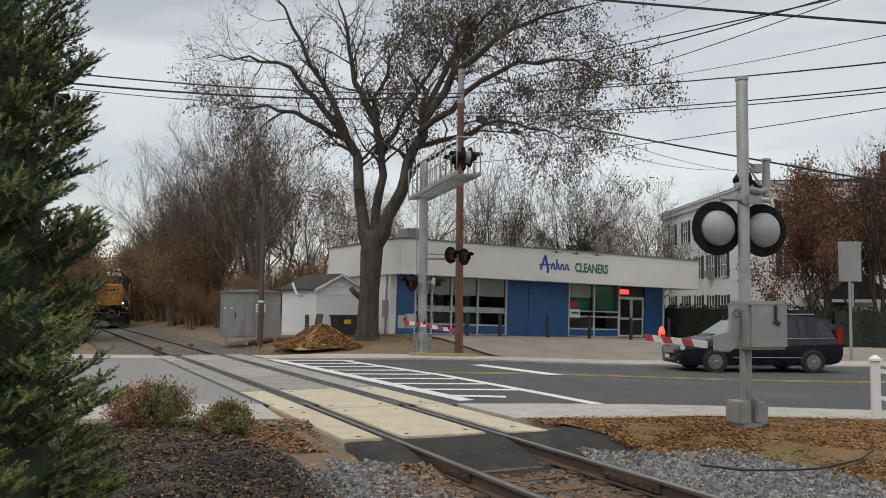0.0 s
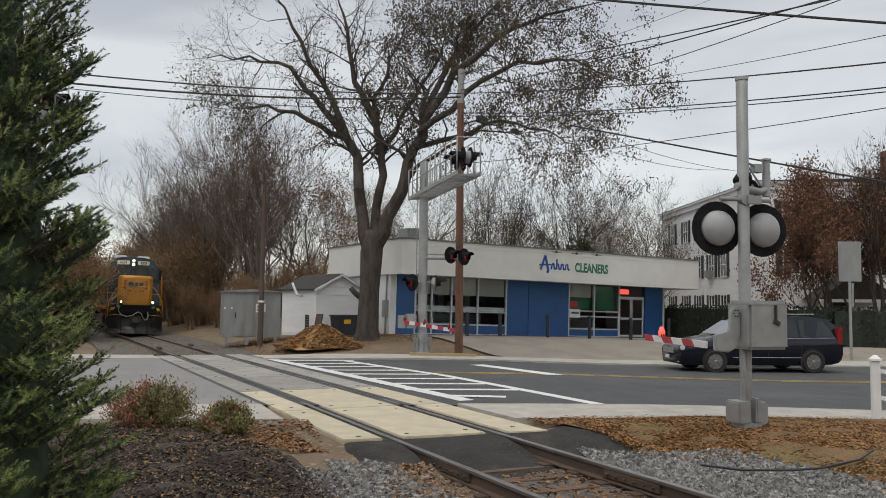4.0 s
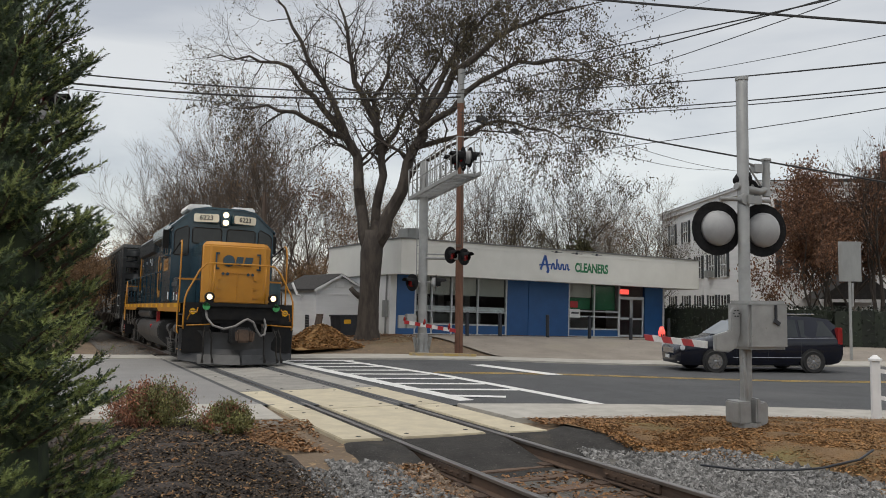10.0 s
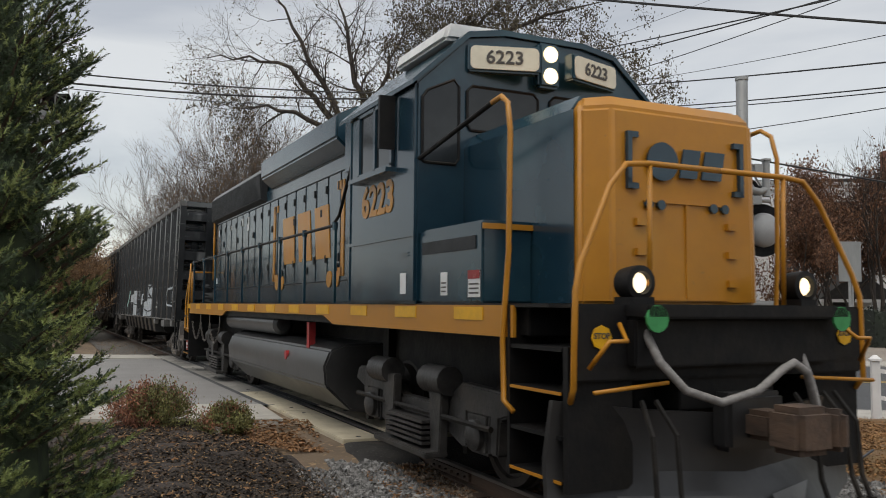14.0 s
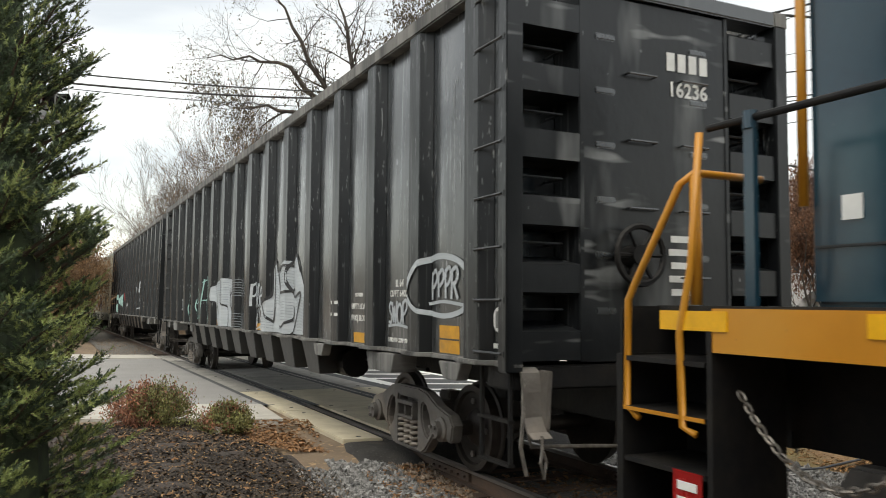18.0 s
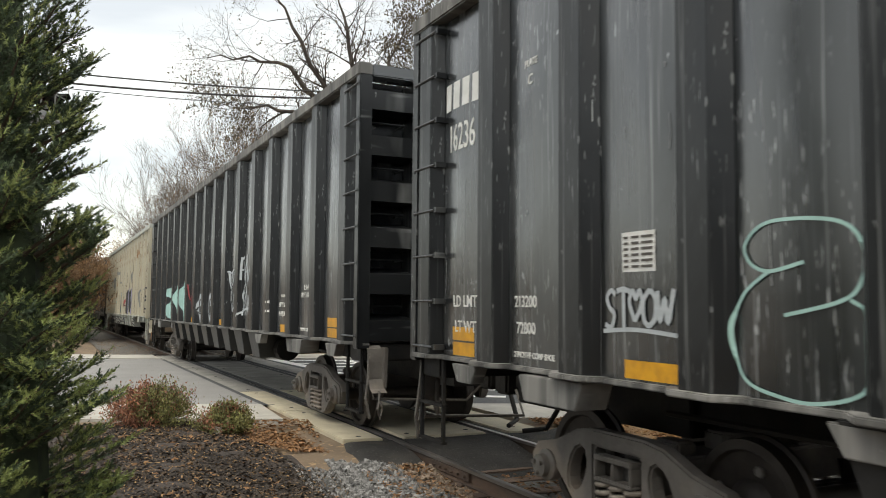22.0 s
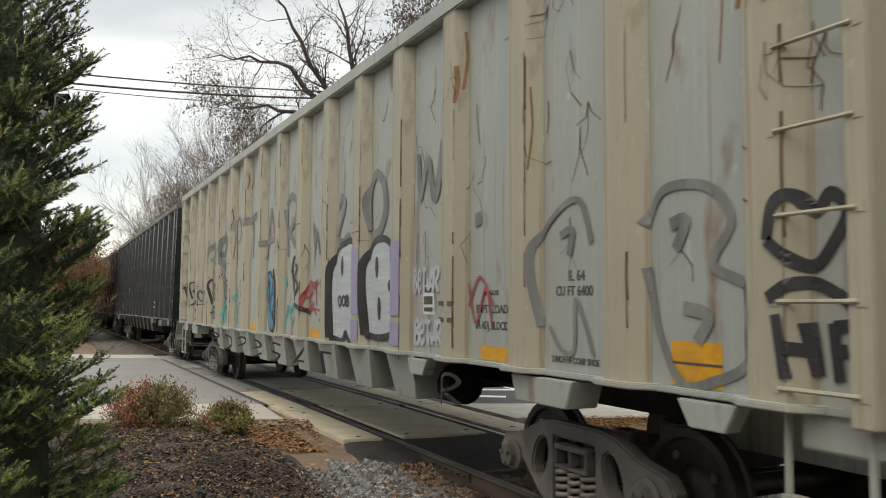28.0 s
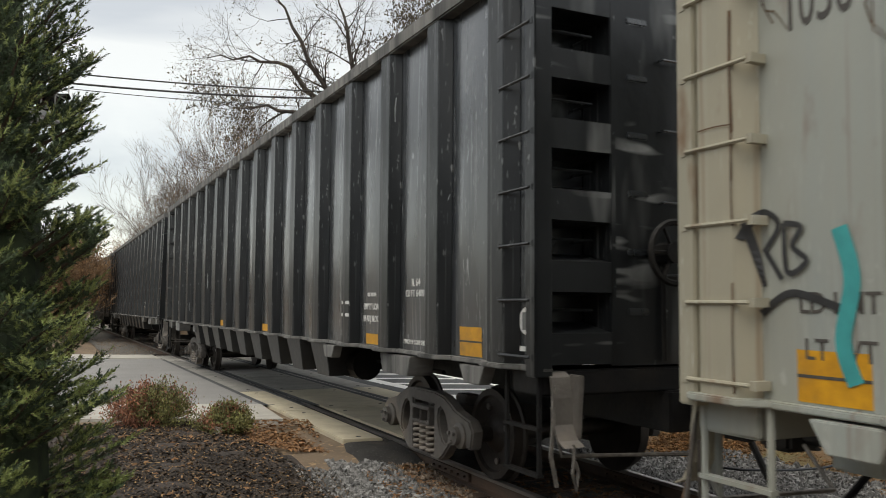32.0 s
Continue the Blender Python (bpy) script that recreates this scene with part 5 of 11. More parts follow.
def white_house():
    R = pose(39.1, 36.7, 0.0, 0, 0, -23.6)   # local x along the street face, y away from the street
    h = thing("white_house", "three storey white clapboard house with dark shutters", "house", R)
    Wd, Dp, H = 16.0, 19.0, 9.2
    wall = Shape().box(0, 0, -0.8, Wd, Dp, H)
    part("wall", wall, SIDING, h, "white clapboard walls")
    ff = Shape()
    n = int(H / 0.14)
    for k in range(n):
        z = k * 0.14
        ff.prism([(-0.02, z), (-0.002, z + 0.14), (0.0, z), ], 0.0, Dp, "y")
        ff.prism([(-0.02, z), (-0.002, z + 0.14), (0.0, z)], 0.0, Wd, "x")
    sd = part("siding", raw("siding", ff, SIDING), None, h, "rows of white clapboards")
    sd["kind"] = "stuff"
    cor = Shape()
    cor.box(-0.06, -0.06, -0.5, 0.10, 0.10, H)
    cor.box(-0.05, 9.6, -0.5, 0.02, 9.75, H)
    part("corner_board", cor, SIDING, h)
    co = Shape()
    co.box(-0.35, -0.35, H, Wd + 0.35, Dp + 0.35, H + 0.16)
    co.box(-0.2, -0.2, H - 0.35, Wd + 0.2, Dp + 0.2, H)
    part("cornice", co, SIDING, h)
    part("roof", Shape().prism([(-0.4, H + 0.16), (Wd / 2, H + 0.45), (Wd + 0.4, H + 0.16)], -0.4, Dp + 0.4), SHINGLE, h, "low dark roof")
    part("chimney", Shape().box(8.6, 0.6, H - 0.2, 9.6, 1.6, H + 2.4), BRICK_RED, h, "red brick chimney")

    def window(side, p, z):
        w, hh = 0.95, 1.55
        def B(s, a0, z0, a1, z1, d0, d1):
            if side == "y":
                s.box(d0, a0, z0, d1, a1, z1)
            else:
                s.box(a0, d0, z0, a1, d1, z1)
            return s
        win = part("window", B(Shape(), p - w / 2, z, p + w / 2, z + hh, -0.045, -0.03), HOUSE_GLASS, h, "sash window with dark shutters")
        f = Shape()
        for a0, z0, a1, z1 in ((p - w / 2 - 0.08, z - 0.1, p + w / 2 + 0.08, z), (p - w / 2 - 0.08, z + hh, p + w / 2 + 0.08, z + hh + 0.12), (p - w / 2 - 0.08, z, p - w / 2, z + hh), (p + w / 2, z, p + w / 2 + 0.08, z + hh),
                               (p - w / 2, z + hh / 2 - 0.03, p + w / 2, z + hh / 2 + 0.03), (p - 0.015, z, p + 0.015, z + hh)):
            B(f, a0, z0, a1, z1, -0.08, -0.02)
        part("frame", f, FENCE_WHITE, win)
        for sg in (-1, 1):
            a = p + sg * (w / 2 + 0.30)
            part("shutter", B(Shape(), a - 0.19, z - 0.05, a + 0.19, z + hh + 0.05, -0.07, -0.02), SHUTTER, win)
        return win
    for z in (0.9, 3.75, 6.6):
        for p in (2.4, 5.6, 7.8, 10.4, 13.2, 16.4):
            if p > 3 or z > 8:
                window("y", p, z)
        for p in (2.0, 5.0, 8.6, 12.0):
            if not (z < 2 and p < 6):
                window("x", p, z)
    ac = Shape().box(-0.45, 7.45, 3.72, -0.03, 8.15, 4.2)
    part("air_conditioner", ac, CABINET_GREY, h, "window air conditioner")
    pr = Shape()
    pr.prism([(2.6, 2.2), (5.0, 3.9), (7.4, 2.2)], -2.2, 0.0)
    porch = part("porch_roof", pr, SHINGLE, h, "dark gabled porch roof")
    cl = Shape()
    for x in (2.9, 7.1):
        cl.box(x - 0.09, -2.0, -0.5, x + 0.09, -1.82, 2.2)
    cl.box(2.6, -2.2, 2.02, 7.4, -2.05, 2.2)
    part("porch_post", cl, FENCE_WHITE, porch)
    part("front_door", Shape().box(4.5, -0.06, 0.0, 5.5, -0.03, 2.05), SHUTTER, h, "dark front door")


def shed():
    s = thing("garden_shed", "small white shed with a dark gable roof", "shed", pose(11.1, 36.0, 0.32, 0, 0, 12))
    W, D, e, pk = 2.45, 3.3, 2.05, 2.65
    w = Shape()
    w.prism([(0, -0.3), (W, -0.3), (W, e), (W / 2, pk), (0, e)], 0, D)
    part("wall", w, WHITE_STUCCO, s, "white clapboard wall")
    sd = Shape()
    for k in range(16):
        sd.prism([(-0.012, k * 0.13), (0.0, k * 0.13 + 0.13), (0.0, k * 0.13)], 0, D)
        sd.prism([(-0.012, k * 0.13), (0.0, k * 0.13 + 0.13), (0.0, k * 0.13)], 0, W, "x")
    part("siding", sd, SIDING, s)
    r = Shape()
    r.prism([(-0.18, e - 0.10), (W / 2, pk + 0.02), (W + 0.18, e - 0.10), (W + 0.18, e - 0.02), (W / 2, pk + 0.10), (-0.18, e - 0.02)], -0.16, D + 0.16)
    part("roof", r, SHINGLE, s, "dark shingle roof", bevel=0.0)
    tr = Shape()
    tr.prism([(-0.19, e - 0.16), (W / 2, pk - 0.02), (W + 0.19, e - 0.16), (W + 0.19, e - 0.05), (W / 2, pk + 0.07), (-0.19, e - 0.05)], -0.20, -0.165)
    tr.box(0.0, -0.03, e - 0.28, W, 0.0, e - 0.22)
    part("trim", tr, FENCE_WHITE, s)
    v = Shape().box(W / 2 - 0.22, -0.03, 2.12, W / 2 + 0.22, -0.005, 2.34)
    part("gable_vent", v, FENCE_WHITE, s)
    lv = part("louvre", Shape().box(-0.03, 0.6, 0.1, -0.005, 0.95, 0.85), BLACK_POST, s, "dark louvre")
    for k in range(6):
        part("slat", Shape().box(-0.045, 0.6, 0.14 + 0.12 * k, -0.03, 0.95, 0.17 + 0.12 * k), CABINET_GREY, lv)
    pp = Shape().tube([(-0.02, 1.3, 1.7), (-0.3, 1.25, 1.75), (-0.42, 1.5, 2.3)], 0.06, 8)
    part("vent_pipe", pp, FENCE_WHITE, s, "white bent vent pipe")
    bd = Shape().block(pose(10.7, 34.4, 0.75, 0, 12, 15), 0.06, 0.5, 1.0)
    tagged(part("leaning_board", bd, GREY_POLE, None, bevel=0.01), "grey board leaning by the leaf pile", "board")
    d = thing("dumpster", "dark rubbish container with yellow marks", "dumpster", pose(12.2, 33.6, 0.28, 0, 0, 6))
    part("body", Shape().prism([(-0.75, 0.0), (0.75, 0.0), (0.82, 0.85), (-0.82, 0.85)], 0, 1.0), BLACK_POST, d, bevel=0.02)
    part("lid", Shape().box(-0.86, -0.04, 0.85, 0.86, 1.05, 0.93), BLACK_POST, d, "black lid", bevel=0.02)
    ov = Shape()
    ov.add([(0.24 + 0.26 * math.cos(a), -0.012, 0.58 + 0.14 * math.sin(a)) for a in np.linspace(0, 2 * math.pi, 25)[:-1]], [tuple(range(24))])
    ov.box(-0.62, -0.012, 0.56, -0.3, -0.005, 0.74)
    ov.box(0.0, -0.012, 0.16, 0.5, -0.005, 0.32)
    mk = part("mark", ov, SAFETY, d, "yellow painted marks")
    part("mark_bar", Shape().box(0.1, -0.02, 0.52, 0.38, -0.013, 0.64), BLACK_POST, mk)
    # leaf and wood-chip pile
    s2 = Shape()
    rnd = random.Random(3)
    n, m = 30, 10
    for j in range(m + 1):
        rr = j / m
        for i in range(n):
            a = 2 * math.pi * i / n
            r = rr * (1.55 + 0.25 * math.sin(2 * a) + 0.15 * math.sin(5 * a))
            z = 0.40 * (1 + math.cos(math.pi * rr)) + 0.14 * noise.noise((r * math.cos(a) * 3, r * math.sin(a) * 3, 2))
            s2.v.append((r * math.cos(a) * 1.0, r * math.sin(a), z))
    s2.f = [(j * n + i, j * n + (i + 1) % n, (j + 1) * n + (i + 1) % n, (j + 1) * n + i) for j in range(m) for i in range(n)]
    s2.mi = [0] * len(s2.f)
    pile = thing("leaf_pile", "heap of tan leaves and wood chips", "leaf pile", pose(9.75, 31.0, 0.02))
    part("heap", s2, WOOD_CHIPS, pile, smooth=True)
    fl = Shape()
    mk2 = dead_leaf(0.035, 0.085)
    for k in range(4200):
        a, rr = rnd.uniform(0, 6.3), math.sqrt(rnd.random())
        mk2(fl, rr * 1.75 * math.cos(a), rr * 1.75 * math.sin(a), 0.40 * (1 + math.cos(math.pi * rr)) + rnd.uniform(-0.02, 0.07), rnd)
    part("leaf_cover", raw("leaf_cover", fl, PILE_LEAF), None, pile)


def signal_cabinet():
    c = thing("signal_cabinet", "grey metal railway signal cabinet on legs", "cabinet", pose(6.75, 34.75, 0.10, 0, 0, -7))
    W, D, H = 2.35, 1.7, 2.05
    part("body", Shape().box(0, 0, 0.16, W, D, H), CABINET_GREY, c, bevel=0.02)
    part("roof", Shape().prism([(-0.07, H), (W + 0.07, H), (W + 0.07, H + 0.03), (W / 2, H + 0.12), (-0.07, H + 0.03)], -0.1, D + 0.1), CABINET_GREY, c, "shallow metal roof")
    for x in (0.1, 0.9, W - 0.25):
        part("leg", Shape().box(x, 0.02, -0.15, x + 0.12, 0.14, 0.16), CABINET_GREY, c)
    d = part("door", Shape().box(0.42, -0.03, 0.22, 1.22, -0.002, 1.92), CABINET_GREY, c, "grey door", bevel=0.006)
    part("handle", Shape().box(0.47, -0.06, 0.95, 0.51, -0.03, 1.2), BLACK_POST, d)
    part("panel", Shape().box(0.62, -0.045, 0.5, 0.9, -0.031, 0.75), CABINET_GREY, d)
    n = part("notice", Shape().box(1.32, -0.02, 1.2, 1.72, -0.005, 1.55), WHITE_PAINT, c, "white notice plate")
    for k in range(2):
        part("notice_bar", Shape().box(1.36, -0.03, 1.26 + 0.14 * k, 1.66, -0.021, 1.34 + 0.14 * k), CABINET_GREY, n)
    for x in (0.06, 0.34):
        part("vent", Shape().box(x - 0.04, -0.03, 1.35, x + 0.04, -0.003, 1.40), WHITE_PAINT, c)
    ins = Shape()
    for x in (0.05, 0.3):
        ins.tube([(x, 0.1, H + 0.02), (x + 0.05, 0.1, H + 0.2)], 0.02, 6)
    part("stub_pipe", ins, CABINET_GREY, c)


# ---------------------------------------------------------------- street things
def lamp_unit(parent, m, lit=False, back=False):
    """A round crossing lamp: black disc, dome back, hooded lens. Local -y is the way it shines."""
    disc = Shape().lathe([(0.02, 0.0), (0.30, 0.0), (0.305, 0.02), (0.02, 0.025)], pose(0, 0, 0, 90), 28)
    u = part("crossing_lamp", disc, LAMP_BLACK, parent, "round black crossing lamp", m=m, smooth=40)
    part("dome", Shape().lathe([(0.20, 0.0), (0.195, 0.05), (0.16, 0.11), (0.09, 0.15), (0.01, 0.16)], pose(0, 0, 0, -90), 24), DOME_GREY, u, "grey domed lamp back", smooth=True)
    hood = Shape()
    n = 20
    for k in range(n + 1):
        a = radians(-40 + 260 * k / n)
        for r, l in ((0.17, 0.0), (0.165, -0.36 if 20 < -40 + 260 * k / n < 160 else -0.16)):
            hood.v.append((r * math.cos(a), -0.02 + l, r * math.sin(a)))
    hood.f = [(2 * k, 2 * k + 2, 2 * k + 3, 2 * k + 1) for k in range(n)]
    hood.mi = [0] * n
    part("hood", hood, LAMP_BLACK, u, "black lamp hood", smooth=True)
    part("lens", Shape().lathe([(0.01, -0.02), (0.15, 0.0), (0.15, 0.02), (0.01, 0.03)], pose(0, -0.05, 0, 90), 20), RED_LIT if lit else RED_LENS, u, "red lens", smooth=True)
    return u


def near_signal():
    s = thing("crossing_signal", "silver crossing signal mast with lamps, bell and gate box", "crossing signal", pose(8.97, 8.69, 0.08, 0, 0, -8))
    # local x towards the viewer's right, y away from the viewer
    part("mast", Shape().tube([(0, 0, 0.0), (0.0, 0, 4.93), (0.0, 0, 4.96)], [0.082, 0.082, 0.07], 18), SILVER, s, "silver steel mast", smooth=40)
    part("mast_cap", Shape().tube([(0, 0, 4.93), (0, 0, 4.98)], 0.092, 16), SILVER, s)
    base = Shape()
    base.box(-0.24, -0.16, 0.05, -0.03, 0.16, 0.36)
    base.box(0.02, -0.2, 0.06, 0.1, 0.2, 0.4)
    base.prism([(0.10, 0.0), (0.26, 0.05), (0.26, 0.32), (0.20, 0.36), (0.10, 0.34)], -0.15, 0.15)
    part("junction_base", base, SILVER, s, "cast junction box base", bevel=0.02)
    fl = Shape()
    for k in range(4):
        a = radians(45 + 90 * k)
        fl.prism([(0.05, 0.0), (0.17, 0.0), (0.05, 0.3)], -0.012, 0.012)
    fl.tube([(0, 0, -0.1), (0, 0, 0.06)], 0.2, 16)
    part("foot", fl, SILVER, s)
    bx = Shape()
    bx.box(-0.16, -0.30, 1.08, 0.50, 0.20, 1.76)
    gb = part("gate_mechanism", bx, SILVER, s, "silver gate mechanism box", bevel=0.04)
    part("lid_seam", Shape().box(-0.166, -0.306, 1.70, 0.506, 0.206, 1.72), CABINET_GREY, gb)
    lt = Shape()
    lt.box(0.255, -0.325, 1.50, 0.285, -0.30, 1.70)
    lt.block(pose(0.28, -0.32, 1.46, 0, 30), 0.10, 0.03, 0.05)
    part("latch", lt, BLACK_POST, gb)
    arm = Shape()
    arm.prism([(-0.36, 1.04), (-0.24, 1.10), (-0.17, 1.30), (-0.17, 1.60), (-0.20, 1.67), (-0.27, 1.67), (-0.31, 1.60), (-0.33, 1.34), (-0.58, 1.28), (-0.58, 1.06)], -0.12, -0.05)
    am = part("gate_bracket", arm, SILVER, s, "bent silver gate arm bracket", bevel=0.012)
    bt = Shape()
    for k in range(6):
        a = radians(60 * k)
        bt.tube([(-0.24 + 0.045 * math.cos(a), -0.12, 1.58 + 0.045 * math.sin(a)), (-0.24 + 0.045 * math.cos(a), -0.14, 1.58 + 0.045 * math.sin(a))], 0.009, 6)
    part("bolt", bt, BLACK_POST, am)
    cd = Shape().tube([(-0.08, -0.05, 1.06), (-0.09, -0.08, 0.8), (-0.05, -0.08, 0.5), (-0.04, -0.05, 0.36)], 0.03, 8)
    part("conduit", cd, SILVER, s)
    # crossbar, lamps seen from behind
    cr = Shape()
    cr.tube([(-0.40, 0.0, 3.20), (0.46, 0.0, 3.20)], 0.03, 8)
    cr.box(-0.02, -0.13, 3.13, 0.22, -0.06, 3.25)
    cr.tube([(-0.02, -0.1, 3.20), (-0.02, 0, 3.20)], 0.09, 10)
    part("crossarm", cr, SILVER, s, "crossarm clamp", bevel=0.006)
    for x in (-0.34, 0.44):
        lamp_unit(s, pose(x, 0.14, 2.79, 0, 0, 180 - 6) @ Matrix.Diagonal((1.28, 1.0, 1.28, 1)))
    # bell on a bent bracket and a side lamp
    br = Shape()
    br.tube([(-0.12, 0.0, 3.39), (0.32, 0.04, 3.33), (0.42, 0.04, 3.37)], 0.055, 10)
    br.tube([(0.43, 0.04, 3.27), (0.43, 0.04, 3.79)], 0.055, 12)
    br.tube([(0.43, 0.04, 3.79), (0.43, 0.04, 3.82)], 0.075, 12)
    br.tube([(0.06, 0.0, 3.72), (0.33, 0.03, 3.42)], 0.014, 6)
    br.tube([(0.02, 0.0, 3.75), (0.30, 0.04, 3.69)], 0.018, 6)
    br.box(0.2, -0.02, 3.61, 0.33, 0.1, 3.73)
    part("bell_bracket", br, SILVER, s, "bent pipe bracket", smooth=40)
    be = Shape().lathe([(0.02, 0.0), (0.05, 0.02), (0.11, 0.10), (0.13, 0.2), (0.13, 0.22), (0.02, 0.2)], pose(-0.12, 0.05, 3.47, 0, 80, 0), 18)
    part("bell", be, LAMP_BLACK, s, "dark crossing bell", smooth=40)
    hoods = lamp_unit(s, pose(0.32, 0.25, 3.37, 0, 0, 90))
    hoods.scale = (0.55, 0.55, 0.55)
    # the lowered gate arm, reaching over the street
    g = thing("gate_arm", "lowered red and white striped gate arm", "gate arm", pose(8.62, 9.0, 1.20, 0, 0, math.degrees(math.atan2(0.928, 0.372)) + 2))
    for k in range(6):
        x0, x1 = 0.15 + k * 0.42, 0.15 + (k + 1) * 0.42
        sh = 0.05
        bar = Shape()
        bar.add([(x0 + (0 if k == 0 else -sh), y, -0.05) for y in (-0.02, 0.02)] + [(x1 - sh, y, -0.05) for y in (-0.02, 0.02)] + [(x0 + (0 if k == 0 else sh), y, 0.05) for y in (-0.02, 0.02)] + [(x1 + sh, y, 0.05) for y in (-0.02, 0.02)],
                [(0, 1, 3, 2), (4, 6, 7, 5), (0, 2, 6, 4), (1, 5, 7, 3), (0, 4, 5, 1), (2, 3, 7, 6)])
        part("stripe", bar, GATE_RED if k % 2 else GATE_WHITE, g)
    lp = Shape().lathe([(0.05, -0.03), (0.055, 0.05), (0.03, 0.12), (0.01, 0.13)], pose(1.9, 0, 0.08), 12)
    part("arm_lamp", lp, RED_LIT, g, "small lit red arm lamp", smooth=True)
    part("lamp_foot", Shape().box(1.85, -0.03, 0.04, 1.95, 0.03, 0.09), BLACK_POST, g)


def cantilever(name, label, at, turn, arm, floor, both=True):
    """A cantilever mast with a railed walkway over the street; local -y is the way the walkway reaches."""
    c = thing(name, label, "crossing signal", pose(*at, 0, 0, turn))
    part("mast", Shape().tube([(0, 0, 0.1), (0, 0, 0.75), (0, 0, floor + 1.2)], [0.19, 0.165, 0.15], 18), SILVER, c, "silver cantilever mast", smooth=40)
    ft = Shape()
    ft.lathe([(0.30, -0.1), (0.30, 0.06), (0.26, 0.08), (0.19, 0.75), (0.15, 0.78)], None, 18)
    for k in range(8):
        a = radians(45 * k)
        ft.block(pose(0.25 * math.cos(a), 0.25 * math.sin(a), 0.35, 0, 12, math.degrees(a)), 0.10, 0.015, 0.6)
    part("foot", ft, SILVER, c)
    deck = Shape()
    for x in (-0.36, 0.36):
        deck.box(x - 0.03, -arm, floor - 0.12, x + 0.03, 0.9, floor)
    for k in range(int(arm / 0.38) + 3):
        y = 0.85 - k * 0.38
        if y > -arm:
            deck.box(-0.36, y - 0.02, floor - 0.10, 0.36, y + 0.02, floor - 0.05)
            deck.block(pose(0, y - 0.19, floor - 0.07, 0, 0, 28 * (1 if k % 2 else -1)), 0.8, 0.03, 0.03)
    walkway = part("walkway", deck, SILVER, c, "grated maintenance walkway")
    rail = Shape()
    for x in (-0.36, 0.36):
        n = max(3, int((arm + 0.9) / 0.62))
        for k in range(n + 1):
            y = 0.88 - (arm + 0.88) * k / n
            rail.tube([(x, y, floor), (x, y, floor + 1.0)], 0.02, 6)
        for z in (0.5, 1.0):
            rail.tube([(x, 0.88, floor + z), (x, -arm, floor + z)], 0.018, 6)
    for y in (0.88, -arm):
        rail.tube([(-0.36, y, floor + 1.0), (0.36, y, floor + 1.0)], 0.018, 6)
    part("guard_rail", rail, SILVER, walkway, "silver guard rail", smooth=True)
    lad = Shape()
    for x in (-0.16, 0.16):
        lad.tube([(x, 0.32, 1.6), (x, 0.32, floor + 0.9)], 0.018, 6)
    for k in range(int((floor - 1.2) / 0.3)):
        lad.tube([(-0.16, 0.32, 1.8 + 0.3 * k), (0.16, 0.32, 1.8 + 0.3 * k)], 0.011, 6)
    part("ladder", lad, SILVER, c)
    for k, y in enumerate((-arm + 0.25, -arm + 0.9)):
        lamp_unit(c, pose(0.1, y, floor + 0.45, 0, 0, 90), False)
        lamp_unit(c, pose(-0.1, y, floor + 0.45, 0, 0, -90), False)
    return c


def far_signals():
    c = cantilever("cantilever_signal", "silver cantilever crossing signal with a railed walkway over the street", (12.14, 26.7, ground_z(12.1, 26.7)), -11, 5.6, 5.7)
    for z, xs in ((2.55, (-0.42, 0.42)), (3.55, (0.75, 1.25))):
        arm = Shape()
        arm.tube([(-0.4 if z < 3 else 0.0, -0.1, z + 0.02), (xs[1] - (0.0 if z > 3 else 0.1), -0.1, z + 0.02)], 0.03, 8)
        if z > 3:
            arm.tube([(0.0, -0.1, z - 0.12), (xs[1], -0.1, z - 0.12)], 0.05, 8)
            arm.tube([(xs[1], -0.1, z - 0.12), (xs[1], -0.1, z + 0.02)], 0.03, 8)
        part("crossarm", arm, SILVER, c)
    lamp_unit(c, pose(-0.42, -0.2, 2.55, 0, 0, -60))
    lamp_unit(c, pose(0.42, -0.2, 2.55, 0, 0, 75))
    lamp_unit(c, pose(0.95, -0.2, 3.55, 0, 0, 30))
    lamp_unit(c, pose(1.45, -0.2, 3.50, 0, 0, 30))
    bx = Shape()
    bx.box(-0.62, -0.3, 0.95, -0.28, 0.1, 1.45)
    part("gate_mechanism", bx, SILVER, c, "silver gate mechanism", bevel=0.02)
    part("gate_bracket", Shape().box(-0.9, -0.2, 0.95, -0.65, 0.0, 1.4), SILVER, c, bevel=0.02)
    part("counterweight", Shape().box(0.28, -0.2, 0.9, 0.34, -0.1, 1.35), SILVER, c, bevel=0.01)
    g = thing("gate_arm", "red and white striped gate arm hung with pink ribbons", "gate arm", pose(11.32, 26.9, 1.12, 0, 6, -66))
    n = 10
    for k in range(n):
        part("stripe", Shape().box(k * 0.26, -0.02, -0.06, (k + 1) * 0.26, 0.02, 0.06), GATE_RED if k % 2 else GATE_WHITE, g)
    for x in (0.25, 1.2, 2.3):
        rb = Shape().lathe([(0.01, -0.12), (0.05, -0.04), (0.045, 0.05), (0.01, 0.12)], pose(x, 0.0, 0.09), 10)
        part("arm_lamp", rb, RED_LENS, g, "small red arm lamp", smooth=True)
    cantilever("cantilever_signal", "silver cantilever crossing signal half hidden by the spruce", (-2.7, 16.4, ground_z(-2.7, 16.4)), 153, 6.1, 6.05)
    k = structure("kerb", loft(Shape(), [(11.3, 25.9), (12.4, 25.35), (13.4, 25.05)], [(11.45, 26.2), (12.55, 25.65), (13.6, 25.35)], 12, 2, 0.13, 0.3), KERB_YELLOW, "kerb with worn yellow paint", "kerb")


